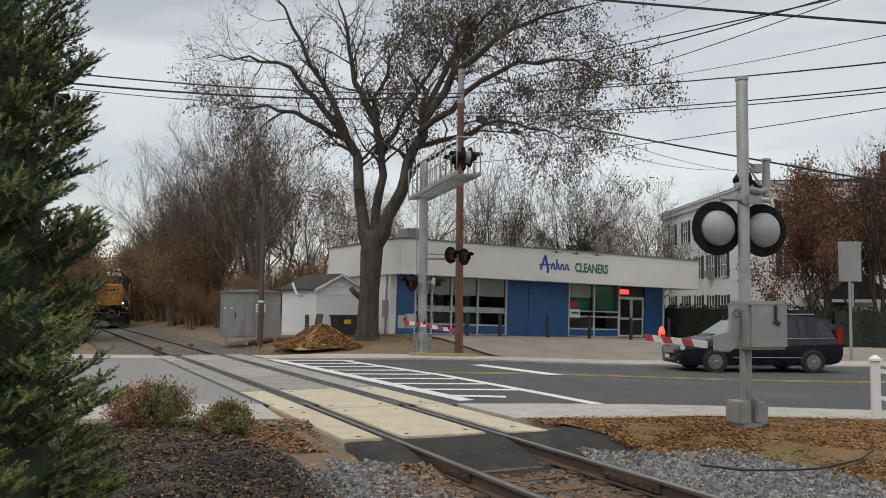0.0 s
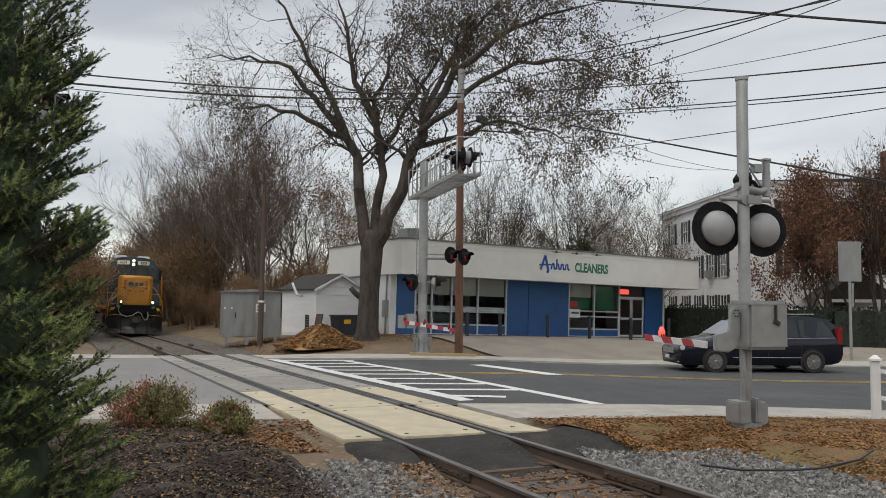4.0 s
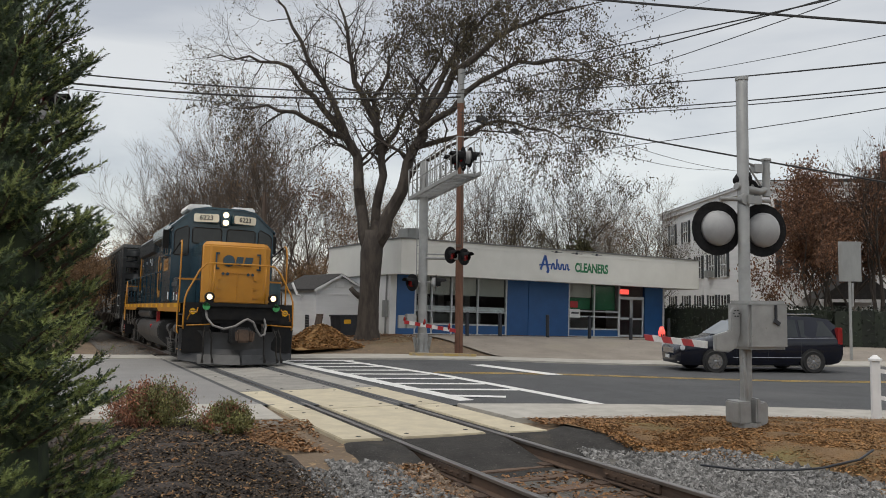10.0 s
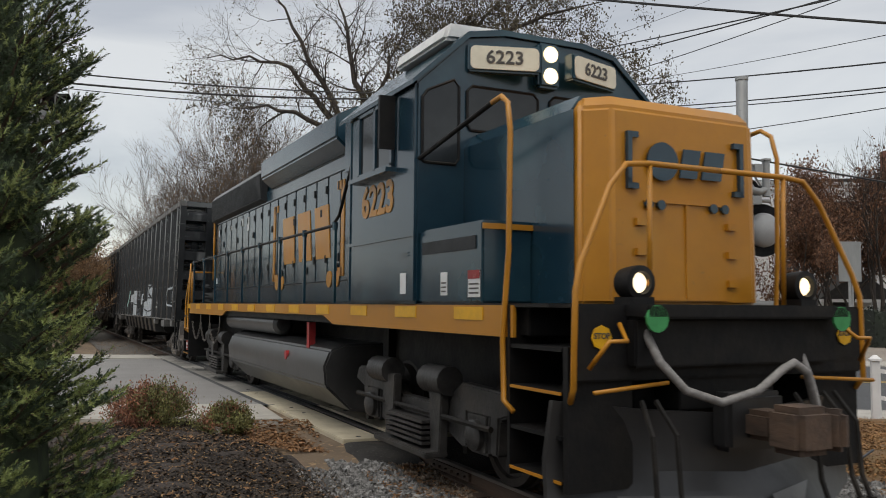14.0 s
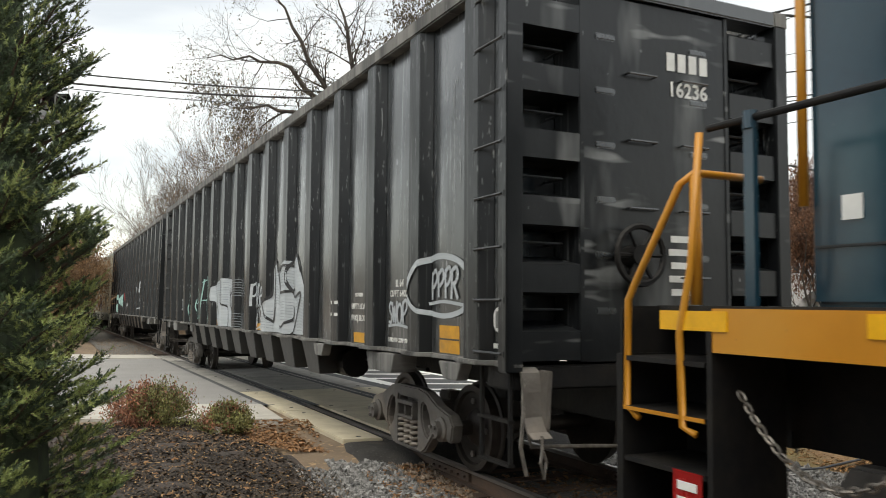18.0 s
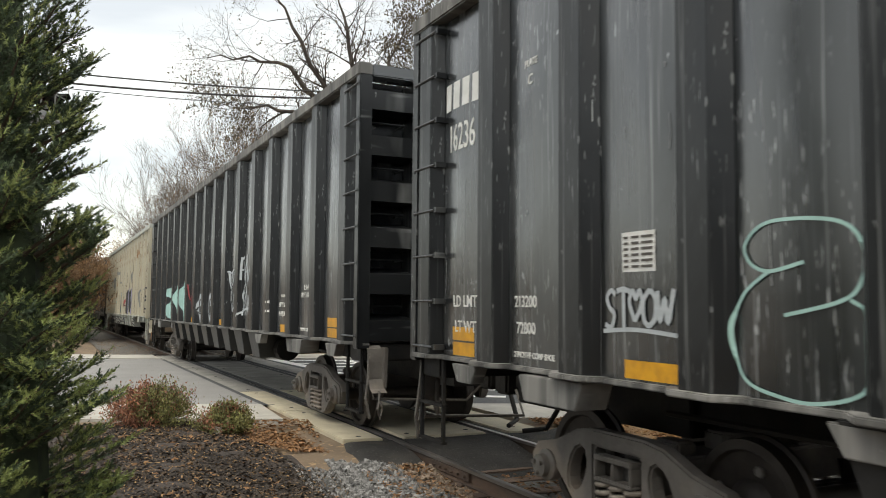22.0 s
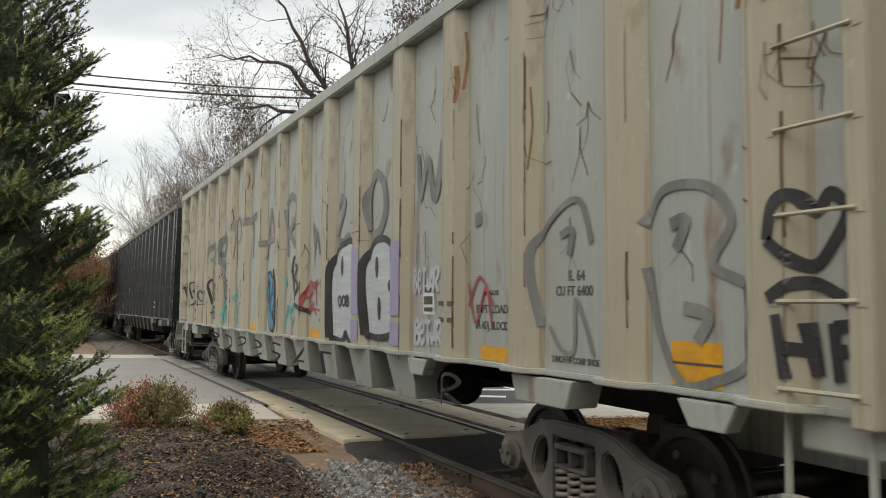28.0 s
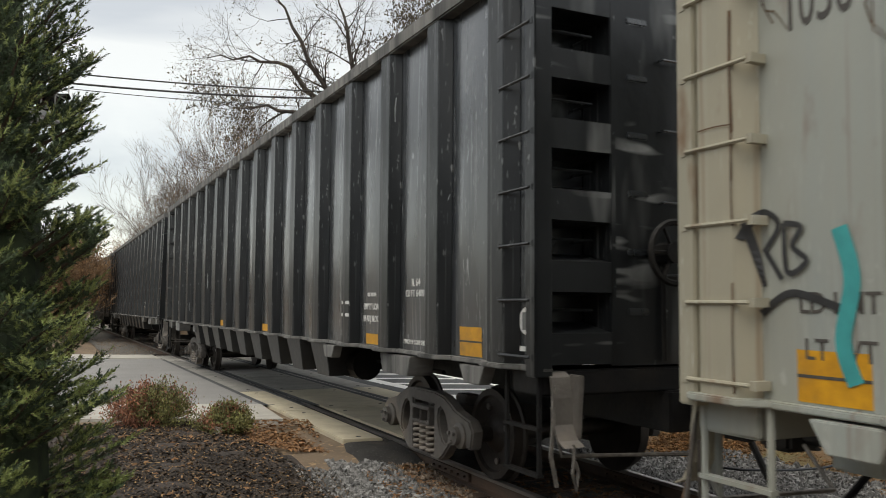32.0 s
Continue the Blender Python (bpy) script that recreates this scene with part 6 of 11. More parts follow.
def poles_and_wires():
    p = thing("utility_pole", "brown wooden utility pole", "utility pole", pose(13.84, 27.19, ground_z(13.84, 27.19)))
    part("shaft", Shape().tube([(0, 0, -0.3), (0, 0, 9.3)], [0.155, 0.125], 14), BROWN_POLE, p, smooth=40)
    part("pole_top", Shape().tube([(0, 0, 9.3), (0.02, 0, 10.6)], [0.13, 0.12], 12), CABINET_GREY, p, "grey metal sleeve on the pole top", smooth=40)
    fx = Shape()
    fx.box(-0.22, -0.16, 3.9, 0.0, -0.12, 4.0)
    fx.tube([(0.0, -0.16, 4.0), (0.0, -0.16, 9.0)], 0.02, 6)
    part("conduit", fx, GREY_POLE, p)
    tr = Shape()
    tr.tube([(0.15, 0, 8.55), (0.75, -0.1, 8.75)], 0.03, 6)
    tr.block(pose(0.85, -0.1, 8.75, 0, 10), 0.4, 0.22, 0.22)
    tr.block(pose(2.2, -0.3, 8.4, 0, 15), 0.3, 0.16, 0.16)
    part("splice_case", tr, WIRE, p, "black cable splice case")
    q = thing("utility_pole", "thin weathered wooden pole before the cabinet", "utility pole", pose(8.1, 33.9, ground_z(8.1, 33.9)))
    part("shaft", Shape().tube([(0, 0, -0.3), (0.06, 0, 6.3)], [0.12, 0.085], 12), GREY_POLE, q, smooth=40)
    part("pole_band", Shape().tube([(0.02, 0, 1.75), (0.02, 0, 1.83)], 0.125, 12), WHITE_PAINT, q)
    lines = [((-1.79, 24.9, 8.03), (13.41, 26.36, 9.38), 0.25, 0.022), ((-1.78, 24.92, 7.76), (13.41, 26.37, 9.24), 0.3, 0.03), ((-1.77, 24.92, 7.64), (13.42, 26.39, 8.87), 0.3, 0.012),
             ((13.41, 26.36, 9.38), (14.02, 8.45, 6.62), 0.55, 0.016), ((13.43, 26.4, 8.67), (14.02, 8.46, 6.39), 0.75, 0.014), ((13.44, 26.4, 8.57), (14.23, 8.59, 6.42), 0.8, 0.012),
             ((13.5, 26.5, 6.82), (15.05, 9.1, 6.14), 0.5, 0.010), ((13.4, 26.35, 9.49), (12.31, 11.43, 7.69), 0.35, 0.015), ((13.38, 26.32, 10.1), (11.67, 10.64, 7.36), 0.3, 0.014),
             ((15.0, 25.63, 8.89), (14.89, 12.34, 8.62), 0.4, 0.012), ((23.41, 32.44, 12.25), (17.78, 10.94, 8.53), 0.5, 0.010),
             ((7.23, 10.62, 6.6), (11.01, 6.64, 5.52), 0.05, 0.020), ((17.05, 24.68, 8.25), (20.17, 12.3, 4.6), 0.15, 0.028), ((13.39, 26.34, 9.69), (30.37, 28.7, 17.38), 0.2, 0.010),
             ((17.8, 24.33, 8.0), (38.38, 36.5, 9.85), 0.3, 0.012), ((18.01, 24.27, 7.44), (37.14, 37.09, 10.0), 0.3, 0.012)]
    for a, b, sag, r in lines:
        a, b = Vector(a), Vector(b)
        far = b + (b - a) * (0.0 if b.y > 20 else 0.9)
        pts = []
        for k in range(25):
            t = k / 24
            w = a.lerp(far, t)
            pts.append((w.x, w.y, w.z - sag * 4 * t * (1 - t)))
        tagged(part("overhead_wire", Shape().tube(pts, r, 5), WIRE), "black overhead cable strung above the street", "cable", "overhead cables")


def van():
    v = thing("minivan", "dark navy minivan stopped on the street", "minivan", pose(19.98, 19.22, ground_z(20, 19.2), 0, 0, math.degrees(math.atan2(-0.372, 0.928))))
    PAINT = material("dark_navy_car_paint", (0.005, 0.007, 0.016), (0.004, 0.005, 0.011), 0.2, scale=3, spec=0.4, coat=0.3)
    CAR_GLASS = material("dark_car_glass", (0.018, 0.022, 0.024), (0.025, 0.03, 0.032), 0.05, scale=2)
    CHROME = material("chrome_trim", (0.62, 0.62, 0.63), (0.5, 0.5, 0.51), 0.18, metal=1.0, scale=5)
    TYRE = material("black_tyre", (0.016, 0.016, 0.016), (0.024, 0.024, 0.024), 0.85, scale=12)
    LIGHT = material("clear_headlamp", (0.62, 0.64, 0.66), (0.5, 0.52, 0.54), 0.12, scale=6)
    # stations from the front (x = -2.57) to the back: bottom, belt, half width, top, half width at the top
    st = [(-2.57, 0.34, 0.62, 0.62, 0.64, 0.50), (-2.48, 0.24, 0.74, 0.84, 0.78, 0.70), (-2.2, 0.22, 0.84, 0.95, 0.90, 0.80), (-1.6, 0.22, 0.94, 0.99, 1.02, 0.85), (-1.28, 0.22, 0.98, 1.0, 1.10, 0.86),
          (-0.55, 0.22, 1.0, 1.0, 1.55, 0.74), (-0.1, 0.22, 1.01, 1.0, 1.70, 0.71), (0.6, 0.22, 1.02, 1.0, 1.75, 0.70), (1.6, 0.22, 1.03, 1.0, 1.74, 0.69), (2.2, 0.25, 1.04, 0.98, 1.66, 0.66), (2.42, 0.30, 1.05, 0.95, 1.46, 0.72), (2.55, 0.40, 1.0, 0.90, 1.04, 0.84)]
    s = Shape()
    n = 10
    for x, zb, zbelt, hw, zt, ht in st:
        s.v += [(x, -hw * 0.9, zb), (x, -hw, zb + 0.16), (x, -hw, zbelt - 0.12), (x, -hw * 0.975, zbelt), (x, -ht, zt - 0.04 if zt > zbelt + .1 else zt - .01), (x, ht, zt - 0.04 if zt > zbelt + .1 else zt - .01), (x, hw * 0.975, zbelt), (x, hw, zbelt - 0.12), (x, hw, zb + 0.16), (x, hw * 0.9, zb)]
    for i in range(len(st) - 1):
        for k in range(n):
            s.f.append((i * n + k, i * n + (k + 1) % n, (i + 1) * n + (k + 1) % n, (i + 1) * n + k))
    s.f += [tuple(range(n - 1, -1, -1)), tuple((len(st) - 1) * n + k for k in range(n))]
    s.mi = [0] * len(s.f)
    body = part("body", s, PAINT, v, "dark navy body", smooth=35)
    def pane(pts, label="dark side window"):
        q = Shape().add(pts, [tuple(range(len(pts)))])
        part("window", q, CAR_GLASS, body, label)
    def on_side(x, k, sg):
        for i in range(len(st) - 1):
            if st[i][0] <= x <= st[i + 1][0]:
                t = (x - st[i][0]) / (st[i + 1][0] - st[i][0])
                g = [st[i][j] + (st[i + 1][j] - st[i][j]) * t for j in range(6)]
                y0, z0, y1, z1 = g[3] * 0.975, g[2], g[5], g[4] - 0.04
                return (x, sg * (y0 + (y1 - y0) * k + 0.006), z0 + (z1 - z0) * k)
    for sg in (-1, 1):
        for x0, x1, x2, x3 in ((-0.75, 0.12, 0.12, -0.25), (0.2, 1.12, 1.12, 0.2), (1.2, 2.28, 2.02, 1.2)):
            pane([on_side(x0, 0.08, sg), on_side(x1, 0.08, sg), on_side(x2, 0.86, sg), on_side(x3, 0.86, sg)])
        mo = Shape()
        mo.tube([on_side(-0.9, 0.02, sg), on_side(0.6, 0.02, sg), on_side(2.3, 0.02, sg)], 0.014, 6)
        mo.tube([(-0.95, sg * 1.003, 0.46), (1.2, sg * 1.003, 0.46)], 0.012, 6)
        part("chrome_strip", mo, CHROME, body, "chrome side strip")
        part("tail_lamp", Shape().box(2.34, min(sg * 0.8, sg * 0.96), 0.86, 2.52, max(sg * 0.8, sg * 0.96), 1.38), RED_LENS, body, "red tail lamp", bevel=0.02)
        part("headlamp", Shape().block(pose(-2.36, sg * 0.72, 0.74, 0, 0, sg * 28), 0.14, 0.40, 0.15), LIGHT, body, "clear headlamp", bevel=0.03)
        mi = Shape().block(pose(-0.75, sg * 1.10, 1.08), 0.12, 0.2, 0.15)
        part("wing_mirror", mi, PAINT, body, bevel=0.03)
        dl = Shape()
        for x in (-0.82, 0.16, 1.18):
            dl.box(x - 0.004, sg * 1.0 - 0.004, 0.38, x + 0.004, sg * 1.0 + 0.004, 0.92)
        part("door_gap", dl, TYRE, body)
        rk = Shape().tube([(-0.1, sg * 0.66, 1.75), (1.8, sg * 0.64, 1.77)], 0.02, 6)
        part("roof_rail", rk, CHROME if sg < 0 else PAINT, body)
        for x in (-1.5, 1.54):
            # flat black disc stands for the shade inside the wheel arch
            arch = Shape().lathe([(0.02, -0.012), (0.385, -0.012), (0.385, 0.012), (0.02, 0.012)], pose(x, sg * 0.995, 0.35, -90 * sg), 26)
            part("wheel_arch", arch, TYRE, body)
            w = part("wheel", Shape().lathe([(0.22, -0.09), (0.31, -0.115), (0.335, -0.07), (0.335, 0.07), (0.31, 0.115), (0.22, 0.09)], pose(0, 0, 0, 90), 28), TYRE, v, "alloy wheel with black tyre", m=pose(x, sg * 0.93, 0.335), smooth=40)
            rim = Shape()
            rim.lathe([(0.20, -0.03), (0.225, 0.0), (0.225, 0.03), (0.20, 0.03)], pose(0, sg * 0.085, 0, -90 * sg), 24)
            for k in range(9):
                a = 2 * math.pi * k / 9
                rim.block(Matrix.Translation((0.12 * math.cos(a), sg * 0.10, 0.12 * math.sin(a))) @ Matrix.Rotation(-a, 4, "Y"), 0.2, 0.03, 0.042)
            rim.lathe([(0.01, 0.02), (0.06, 0.02), (0.05, 0.05), (0.01, 0.055)], pose(0, sg * 0.075, 0, -90 * sg), 12)
            part("rim", rim, CHROME, w, "pale alloy rim")
    ws = Shape().add([(-1.20, -0.80, 1.14), (-1.20, 0.80, 1.14), (-0.58, 0.70, 1.545), (-0.58, -0.70, 1.545)], [(0, 1, 2, 3)])
    # paler than the other glass: a sky reflection given as base colour
    WS = material("sky_lit_windscreen", (0.20, 0.22, 0.23), (0.16, 0.18, 0.19), 0.05, scale=1)
    part("windscreen", ws, WS, body, "windscreen with the pale sky painted into its colour")
    gr = Shape()
    gr.box(-2.585, -0.46, 0.56, -2.54, 0.46, 0.72)
    for k in range(4):
        gr.box(-2.60, -0.46, 0.575 + 0.04 * k, -2.58, 0.46, 0.585 + 0.04 * k)
    part("grille", gr, CHROME, body, "chrome grille")
    pl = Shape().box(-2.62, -0.16, 0.40, -2.60, 0.16, 0.50)
    part("plate", pl, WHITE_PAINT, body, "blank white plate")
    bp = Shape().box(-2.53, -0.8, 0.30, -2.50, 0.8, 0.33)
    part("bumper_line", bp, CHROME, body)
    an = Shape().tube([(-1.7, -0.7, 1.0), (-1.62, -0.72, 1.75)], 0.004, 5)
    part("aerial", an, TYRE, body)


def street_furniture():
    s = thing("road_sign", "back of a grey road sign on a steel post", "road sign", pose(27.2, 21.2, ground_z(27.2, 21.2), 0, 0, -28))
    part("post", Shape().box(-0.045, -0.03, -0.2, 0.045, 0.03, 3.2), SILVER, s, "perforated steel post")
    part("post_stub", Shape().box(0.07, -0.03, 2.0, 0.13, 0.03, 2.9), SILVER, s)
    part("plate", Shape().box(-0.42, -0.06, 2.95, 0.42, -0.04, 4.45), CABINET_GREY, s, "plain grey plate back", bevel=0.004)
    f = thing("picket_fence", "white vinyl fence with capped posts at the lawn", "fence")
    base = Vector((11.86, 8.82))
    run = Vector((0.62, -0.78)).normalized()
    for k in range(4):
        p = base + run * 1.0 * k * (1 if k else 1)
        z = ground_z(p.x, p.y)
        po = Shape()
        po.block(pose(p.x, p.y, z + 0.46, 0, 0, -40), 0.125, 0.125, 1.0)
        post = part("post", po, FENCE_WHITE, f, bevel=0.006)
        cp = Shape()
        cp.block(pose(p.x, p.y, z + 0.985, 0, 0, -40), 0.17, 0.17, 0.04)
        cp.block(pose(p.x, p.y, z + 1.03, 0, 0, -40), 0.15, 0.15, 0.06, 0.35)
        part("post_cap", cp, FENCE_WHITE, post, bevel=0.004)
        if k < 3:
            q = base + run * (k + 1)
            for h0, h1 in ((0.82, 0.66), (0.40, 0.24)):
                r = Shape().tube([(p.x, p.y, z + (h0 if k == 0 else h1)), (q.x, q.y, ground_z(q.x, q.y) + h1)], 0.045, 4)
                part("rail", r, FENCE_WHITE, f)
    c = Shape()
    pts = [(7.45 + 0.12 * k, 7.35 - 0.045 * k + 0.10 * math.sin(0.55 * k)) for k in range(18)]
    c.tube([(x, y, ground_z(x, y) + 0.018) for x, y in pts], 0.010, 6)
    tagged(part("ground_cable", c, WIRE, None, smooth=True), "black cable lying on the ballast", "cable")


ground_cover()
big_maple()
woods()
garden_trees()
lawn_cable()
hedge()
spruce()
shrubs()
shop()
white_house()
shed()
signal_cabinet()
near_signal()
far_signals()
poles_and_wires()
van()
street_furniture()


# ---------------------------------------------------------------- the train
NAVY = material("navy_locomotive_paint", (0.012, 0.042, 0.064), (0.008, 0.028, 0.046), 0.2, spec=0.65, scale=2.5, amount=0.9, bump=0.12, bump_scale=1.6, spots=(0.045, 0.07, 0.085), spot_scale=16, spot_cut=0.69, stains=(0.030, 0.078, 0.098), stain_scale=0.6, stain_cut=0.5, coat=0.12)
ORANGE = material("amber_yellow_paint", (0.50, 0.215, 0.016), (0.42, 0.178, 0.014), 0.36, scale=3, amount=0.9, spots=(0.36, 0.17, 0.03), spot_scale=14, spot_cut=0.68, stains=(0.5, 0.24, 0.03), stain_scale=0.9)
REFLECT = material("amber_reflective_tape", (0.72, 0.36, 0.02), (0.56, 0.27, 0.02), 0.4, scale=8, stains=(0.35, 0.2, 0.06), stain_scale=3)
BLACK = material("black_underframe_paint", (0.008, 0.008, 0.009), (0.014, 0.013, 0.012), 0.55, spec=0.22, scale=4, bump=0.2, stains=(0.025, 0.022, 0.018), stain_scale=1.5)
SPRING_STEEL = material("worn_spring_steel", (0.30, 0.26, 0.22), (0.16, 0.135, 0.11), 0.6, scale=8, bump=0.3)
PLOUGH_BLACK = material("scuffed_black_plough", (0.030, 0.030, 0.031), (0.016, 0.016, 0.017), 0.36, spec=0.6, scale=2, amount=0.9, bump=0.15, stains=(0.07, 0.068, 0.065), stain_scale=1.1, stain_cut=0.56)
GREASE = material("greasy_dark_running_gear", (0.02, 0.018, 0.016), (0.012, 0.011, 0.01), 0.6, spec=0.25, scale=5, bump=0.4, stains=(0.045, 0.037, 0.03), stain_scale=2)
LOCO_TRUCK = material("black_locomotive_truck", (0.062, 0.059, 0.057), (0.030, 0.029, 0.028), 0.5, spec=0.4, scale=4, bump=0.4, stains=(0.07, 0.06, 0.05), stain_scale=1.6)
TRUCK_GREY = material("dusty_truck_casting", (0.150, 0.137, 0.125), (0.070, 0.063, 0.057), 0.7, scale=4, amount=0.9, bump=0.4, stains=(0.23, 0.19, 0.15), stain_scale=1.4)
TANK_GREY = material("dull_grey_fuel_tank", (0.065, 0.066, 0.067), (0.04, 0.04, 0.041), 0.34, scale=2, bump=0.1, stains=(0.035, 0.034, 0.033), stain_scale=0.8)
GRILLE = material("black_radiator_grille", (0.014, 0.016, 0.018), (0.022, 0.024, 0.026), 0.6, scale=5)
BOARD = material("cream_number_board", (0.78, 0.74, 0.60), (0.70, 0.66, 0.53), 0.4, scale=6)
CAB_GLASS = material("dark_cab_glass", (0.012, 0.015, 0.017), (0.02, 0.024, 0.026), 0.07, scale=2)
STEEL = material("worn_wheel_steel", (0.065, 0.056, 0.050), (0.038, 0.032, 0.029), 0.55, metal=0.5, scale=6, bump=0.2)
TREAD = material("bright_wheel_tread", (0.38, 0.36, 0.34), (0.3, 0.28, 0.27), 0.35, metal=0.9, scale=6)
HOSE = material("grey_air_hose", (0.26, 0.25, 0.24), (0.18, 0.17, 0.165), 0.6, scale=20)
GREEN_TAG = material("green_glad_hand", (0.05, 0.32, 0.10), (0.035, 0.24, 0.075), 0.5, scale=8)
LAMP_ON = material("lit_headlamp", (1.0, 0.80, 0.50), (1.0, 0.80, 0.50), 0.2, emit=2.2)
LAMP_DIM = material("dim_ditch_lamp", (1.0, 0.86, 0.62), (1.0, 0.86, 0.62), 0.2, emit=1.6)
CHAIN = material("tarnished_chain", (0.22, 0.20, 0.18), (0.13, 0.12, 0.11), 0.5, metal=0.7, scale=20)



def car_paint(name, clean, dust_sheen, drip, rust=None, amount=0.5, rough=0.42, spec=0.25, panel=0.5, coat=0.0):
    """Old car paint: each panel's reflected sheen put into the colour between the stakes, with dusty runs down the
    side, pale drips and chips.
    """
    m = bpy.data.materials.new(name)
    m.use_nodes = True
    nt = m.node_tree
    n, l = nt.nodes, nt.links
    b = n["Principled BSDF"]
    co = n.new("ShaderNodeTexCoord")
    sep = n.new("ShaderNodeSeparateXYZ")
    l.new(co.outputs["Object"], sep.inputs[0])

    def calc(op, a, c=0.0, d=None):
        k = n.new("ShaderNodeMath")
        k.operation = op
        for i, v in enumerate((a, c, d)):
            if v is None:
                continue
            if isinstance(v, (int, float)):
                k.inputs[i].default_value = v
            else:
                l.new(v, k.inputs[i])
        return k.outputs[0]

    def cloud(scale, stretch, lo, hi, detail=5.0):
        mp = n.new("ShaderNodeMapping")
        mp.inputs["Scale"].default_value = stretch
        l.new(co.outputs["Object"], mp.inputs["Vector"])
        z = n.new("ShaderNodeTexNoise")
        z.inputs["Scale"].default_value, z.inputs["Detail"].default_value = scale, detail
        l.new(mp.outputs[0], z.inputs["Vector"])
        r = n.new("ShaderNodeMapRange")
        r.inputs["From Min"].default_value, r.inputs["From Max"].default_value = lo, hi
        l.new(z.outputs["Fac"], r.inputs["Value"])
        return r.outputs[0]

    def mix(fac, a, c):
        k = n.new("ShaderNodeMix")
        k.data_type = "RGBA"
        l.new(fac, k.inputs["Factor"])
        if isinstance(a, tuple):
            k.inputs["A"].default_value = (*a, 1)
        else:
            l.new(a, k.inputs["A"])
        k.inputs["B"].default_value = (*c, 1)
        return k.outputs["Result"]
    # 0 at the stakes, 1 in the middle of a panel: its sheen, painted in
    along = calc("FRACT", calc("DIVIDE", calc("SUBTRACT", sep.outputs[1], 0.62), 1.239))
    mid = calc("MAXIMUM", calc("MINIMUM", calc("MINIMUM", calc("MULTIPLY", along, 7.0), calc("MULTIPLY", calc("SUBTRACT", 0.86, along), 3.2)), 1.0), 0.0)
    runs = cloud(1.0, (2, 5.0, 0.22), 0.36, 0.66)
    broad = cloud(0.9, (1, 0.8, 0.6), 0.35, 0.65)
    sheen_film = calc("MULTIPLY", calc("ADD", calc("MULTIPLY", mid, panel), calc("MULTIPLY", runs, 1.0 - panel)), calc("ADD", calc("MULTIPLY", broad, 0.7), amount))
    colour = mix(sheen_film, clean, dust_sheen)
    streak = calc("MULTIPLY", cloud(1.0, (2, 26, 0.45), 0.58, 0.70, 3.0), calc("ADD", calc("MULTIPLY", broad, 0.5), 0.08))
    colour = mix(streak, colour, drip)
    chips = cloud(9.0, (1, 1, 0.6), 0.71, 0.75)
    colour = mix(calc("MULTIPLY", chips, 0.6), colour, drip)
    patchy = cloud(1.1, (1, 1.2, 0.7), 0.42, 0.62)
    flecks = cloud(1.0, (1, 48, 6.0), 0.635, 0.70, 2.0)
    colour = mix(calc("MULTIPLY", flecks, calc("MULTIPLY", patchy, 0.75)), colour, drip)
    if rust:
        colour = mix(calc("MULTIPLY", cloud(2.6, (1, 1.3, 0.5), 0.60, 0.72), 0.75), colour, rust)
        colour = mix(calc("MULTIPLY", cloud(1.0, (2, 16, 0.3), 0.62, 0.74), 0.5), colour, rust)
    l.new(colour, b.inputs["Base Color"])
    rg = calc("ADD", calc("MULTIPLY", sheen_film, 0.25), rough)
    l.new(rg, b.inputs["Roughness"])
    b.inputs["Specular IOR Level"].default_value = spec
    b.inputs["Coat Weight"].default_value = coat
    b.inputs["Coat Roughness"].default_value = 0.22
    bz = cloud(2.2, (1, 1, 0.7), 0.2, 0.8)
    bp = n.new("ShaderNodeBump")
    bp.inputs["Strength"].default_value, bp.inputs["Distance"].default_value = 0.25, 0.03
    l.new(bz, bp.inputs["Height"])
    l.new(bp.outputs[0], b.inputs["Normal"])
    return m


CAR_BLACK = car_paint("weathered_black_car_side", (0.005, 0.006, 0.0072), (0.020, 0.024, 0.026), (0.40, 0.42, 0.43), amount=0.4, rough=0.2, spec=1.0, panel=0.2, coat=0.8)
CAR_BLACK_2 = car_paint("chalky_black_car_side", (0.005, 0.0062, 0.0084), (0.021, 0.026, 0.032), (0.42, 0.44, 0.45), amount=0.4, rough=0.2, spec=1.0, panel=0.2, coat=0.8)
# darkened copy of the side's black: the stake slopes' shade put into colour
CAR_RIB = car_paint("darkened_car_black", (0.0048, 0.0056, 0.0065), (0.014, 0.016, 0.018), (0.28, 0.29, 0.29), panel=0.05, amount=0.4, rough=0.28, spec=0.5)
# dust, lightened further to paint in the light caught on the ledge
CAR_SILL = car_paint("dusty_highlit_sill", (0.06, 0.06, 0.059), (0.24, 0.236, 0.225), (0.34, 0.34, 0.33), panel=0.1, amount=0.7, rough=0.6)
CAR_BEIGE = car_paint("stained_beige_car_side", (0.335, 0.335, 0.285), (0.315, 0.350, 0.338), (0.46, 0.47, 0.44), rust=(0.17, 0.09, 0.045), amount=0.55, rough=0.42, spec=0.5)
CAR_BEIGE_RIB = car_paint("stained_cream_stake_paint", (0.365, 0.335, 0.255), (0.33, 0.315, 0.25), (0.46, 0.45, 0.39), rust=(0.16, 0.08, 0.035), panel=0.05, amount=0.45, rough=0.5, spec=0.4)
CAR_BELLY = material("dull_black_belly_paint", (0.026, 0.027, 0.028), (0.014, 0.0145, 0.015), 0.42, spec=0.5, scale=3, bump=0.2, stains=(0.05, 0.049, 0.047), stain_scale=1.2, stain_cut=0.58, spots=(0.10, 0.10, 0.10), spot_scale=18, spot_cut=0.7)
CAR_INSIDE = material("dark_car_interior", (0.03, 0.028, 0.026), (0.02, 0.02, 0.02), 0.9, scale=3)
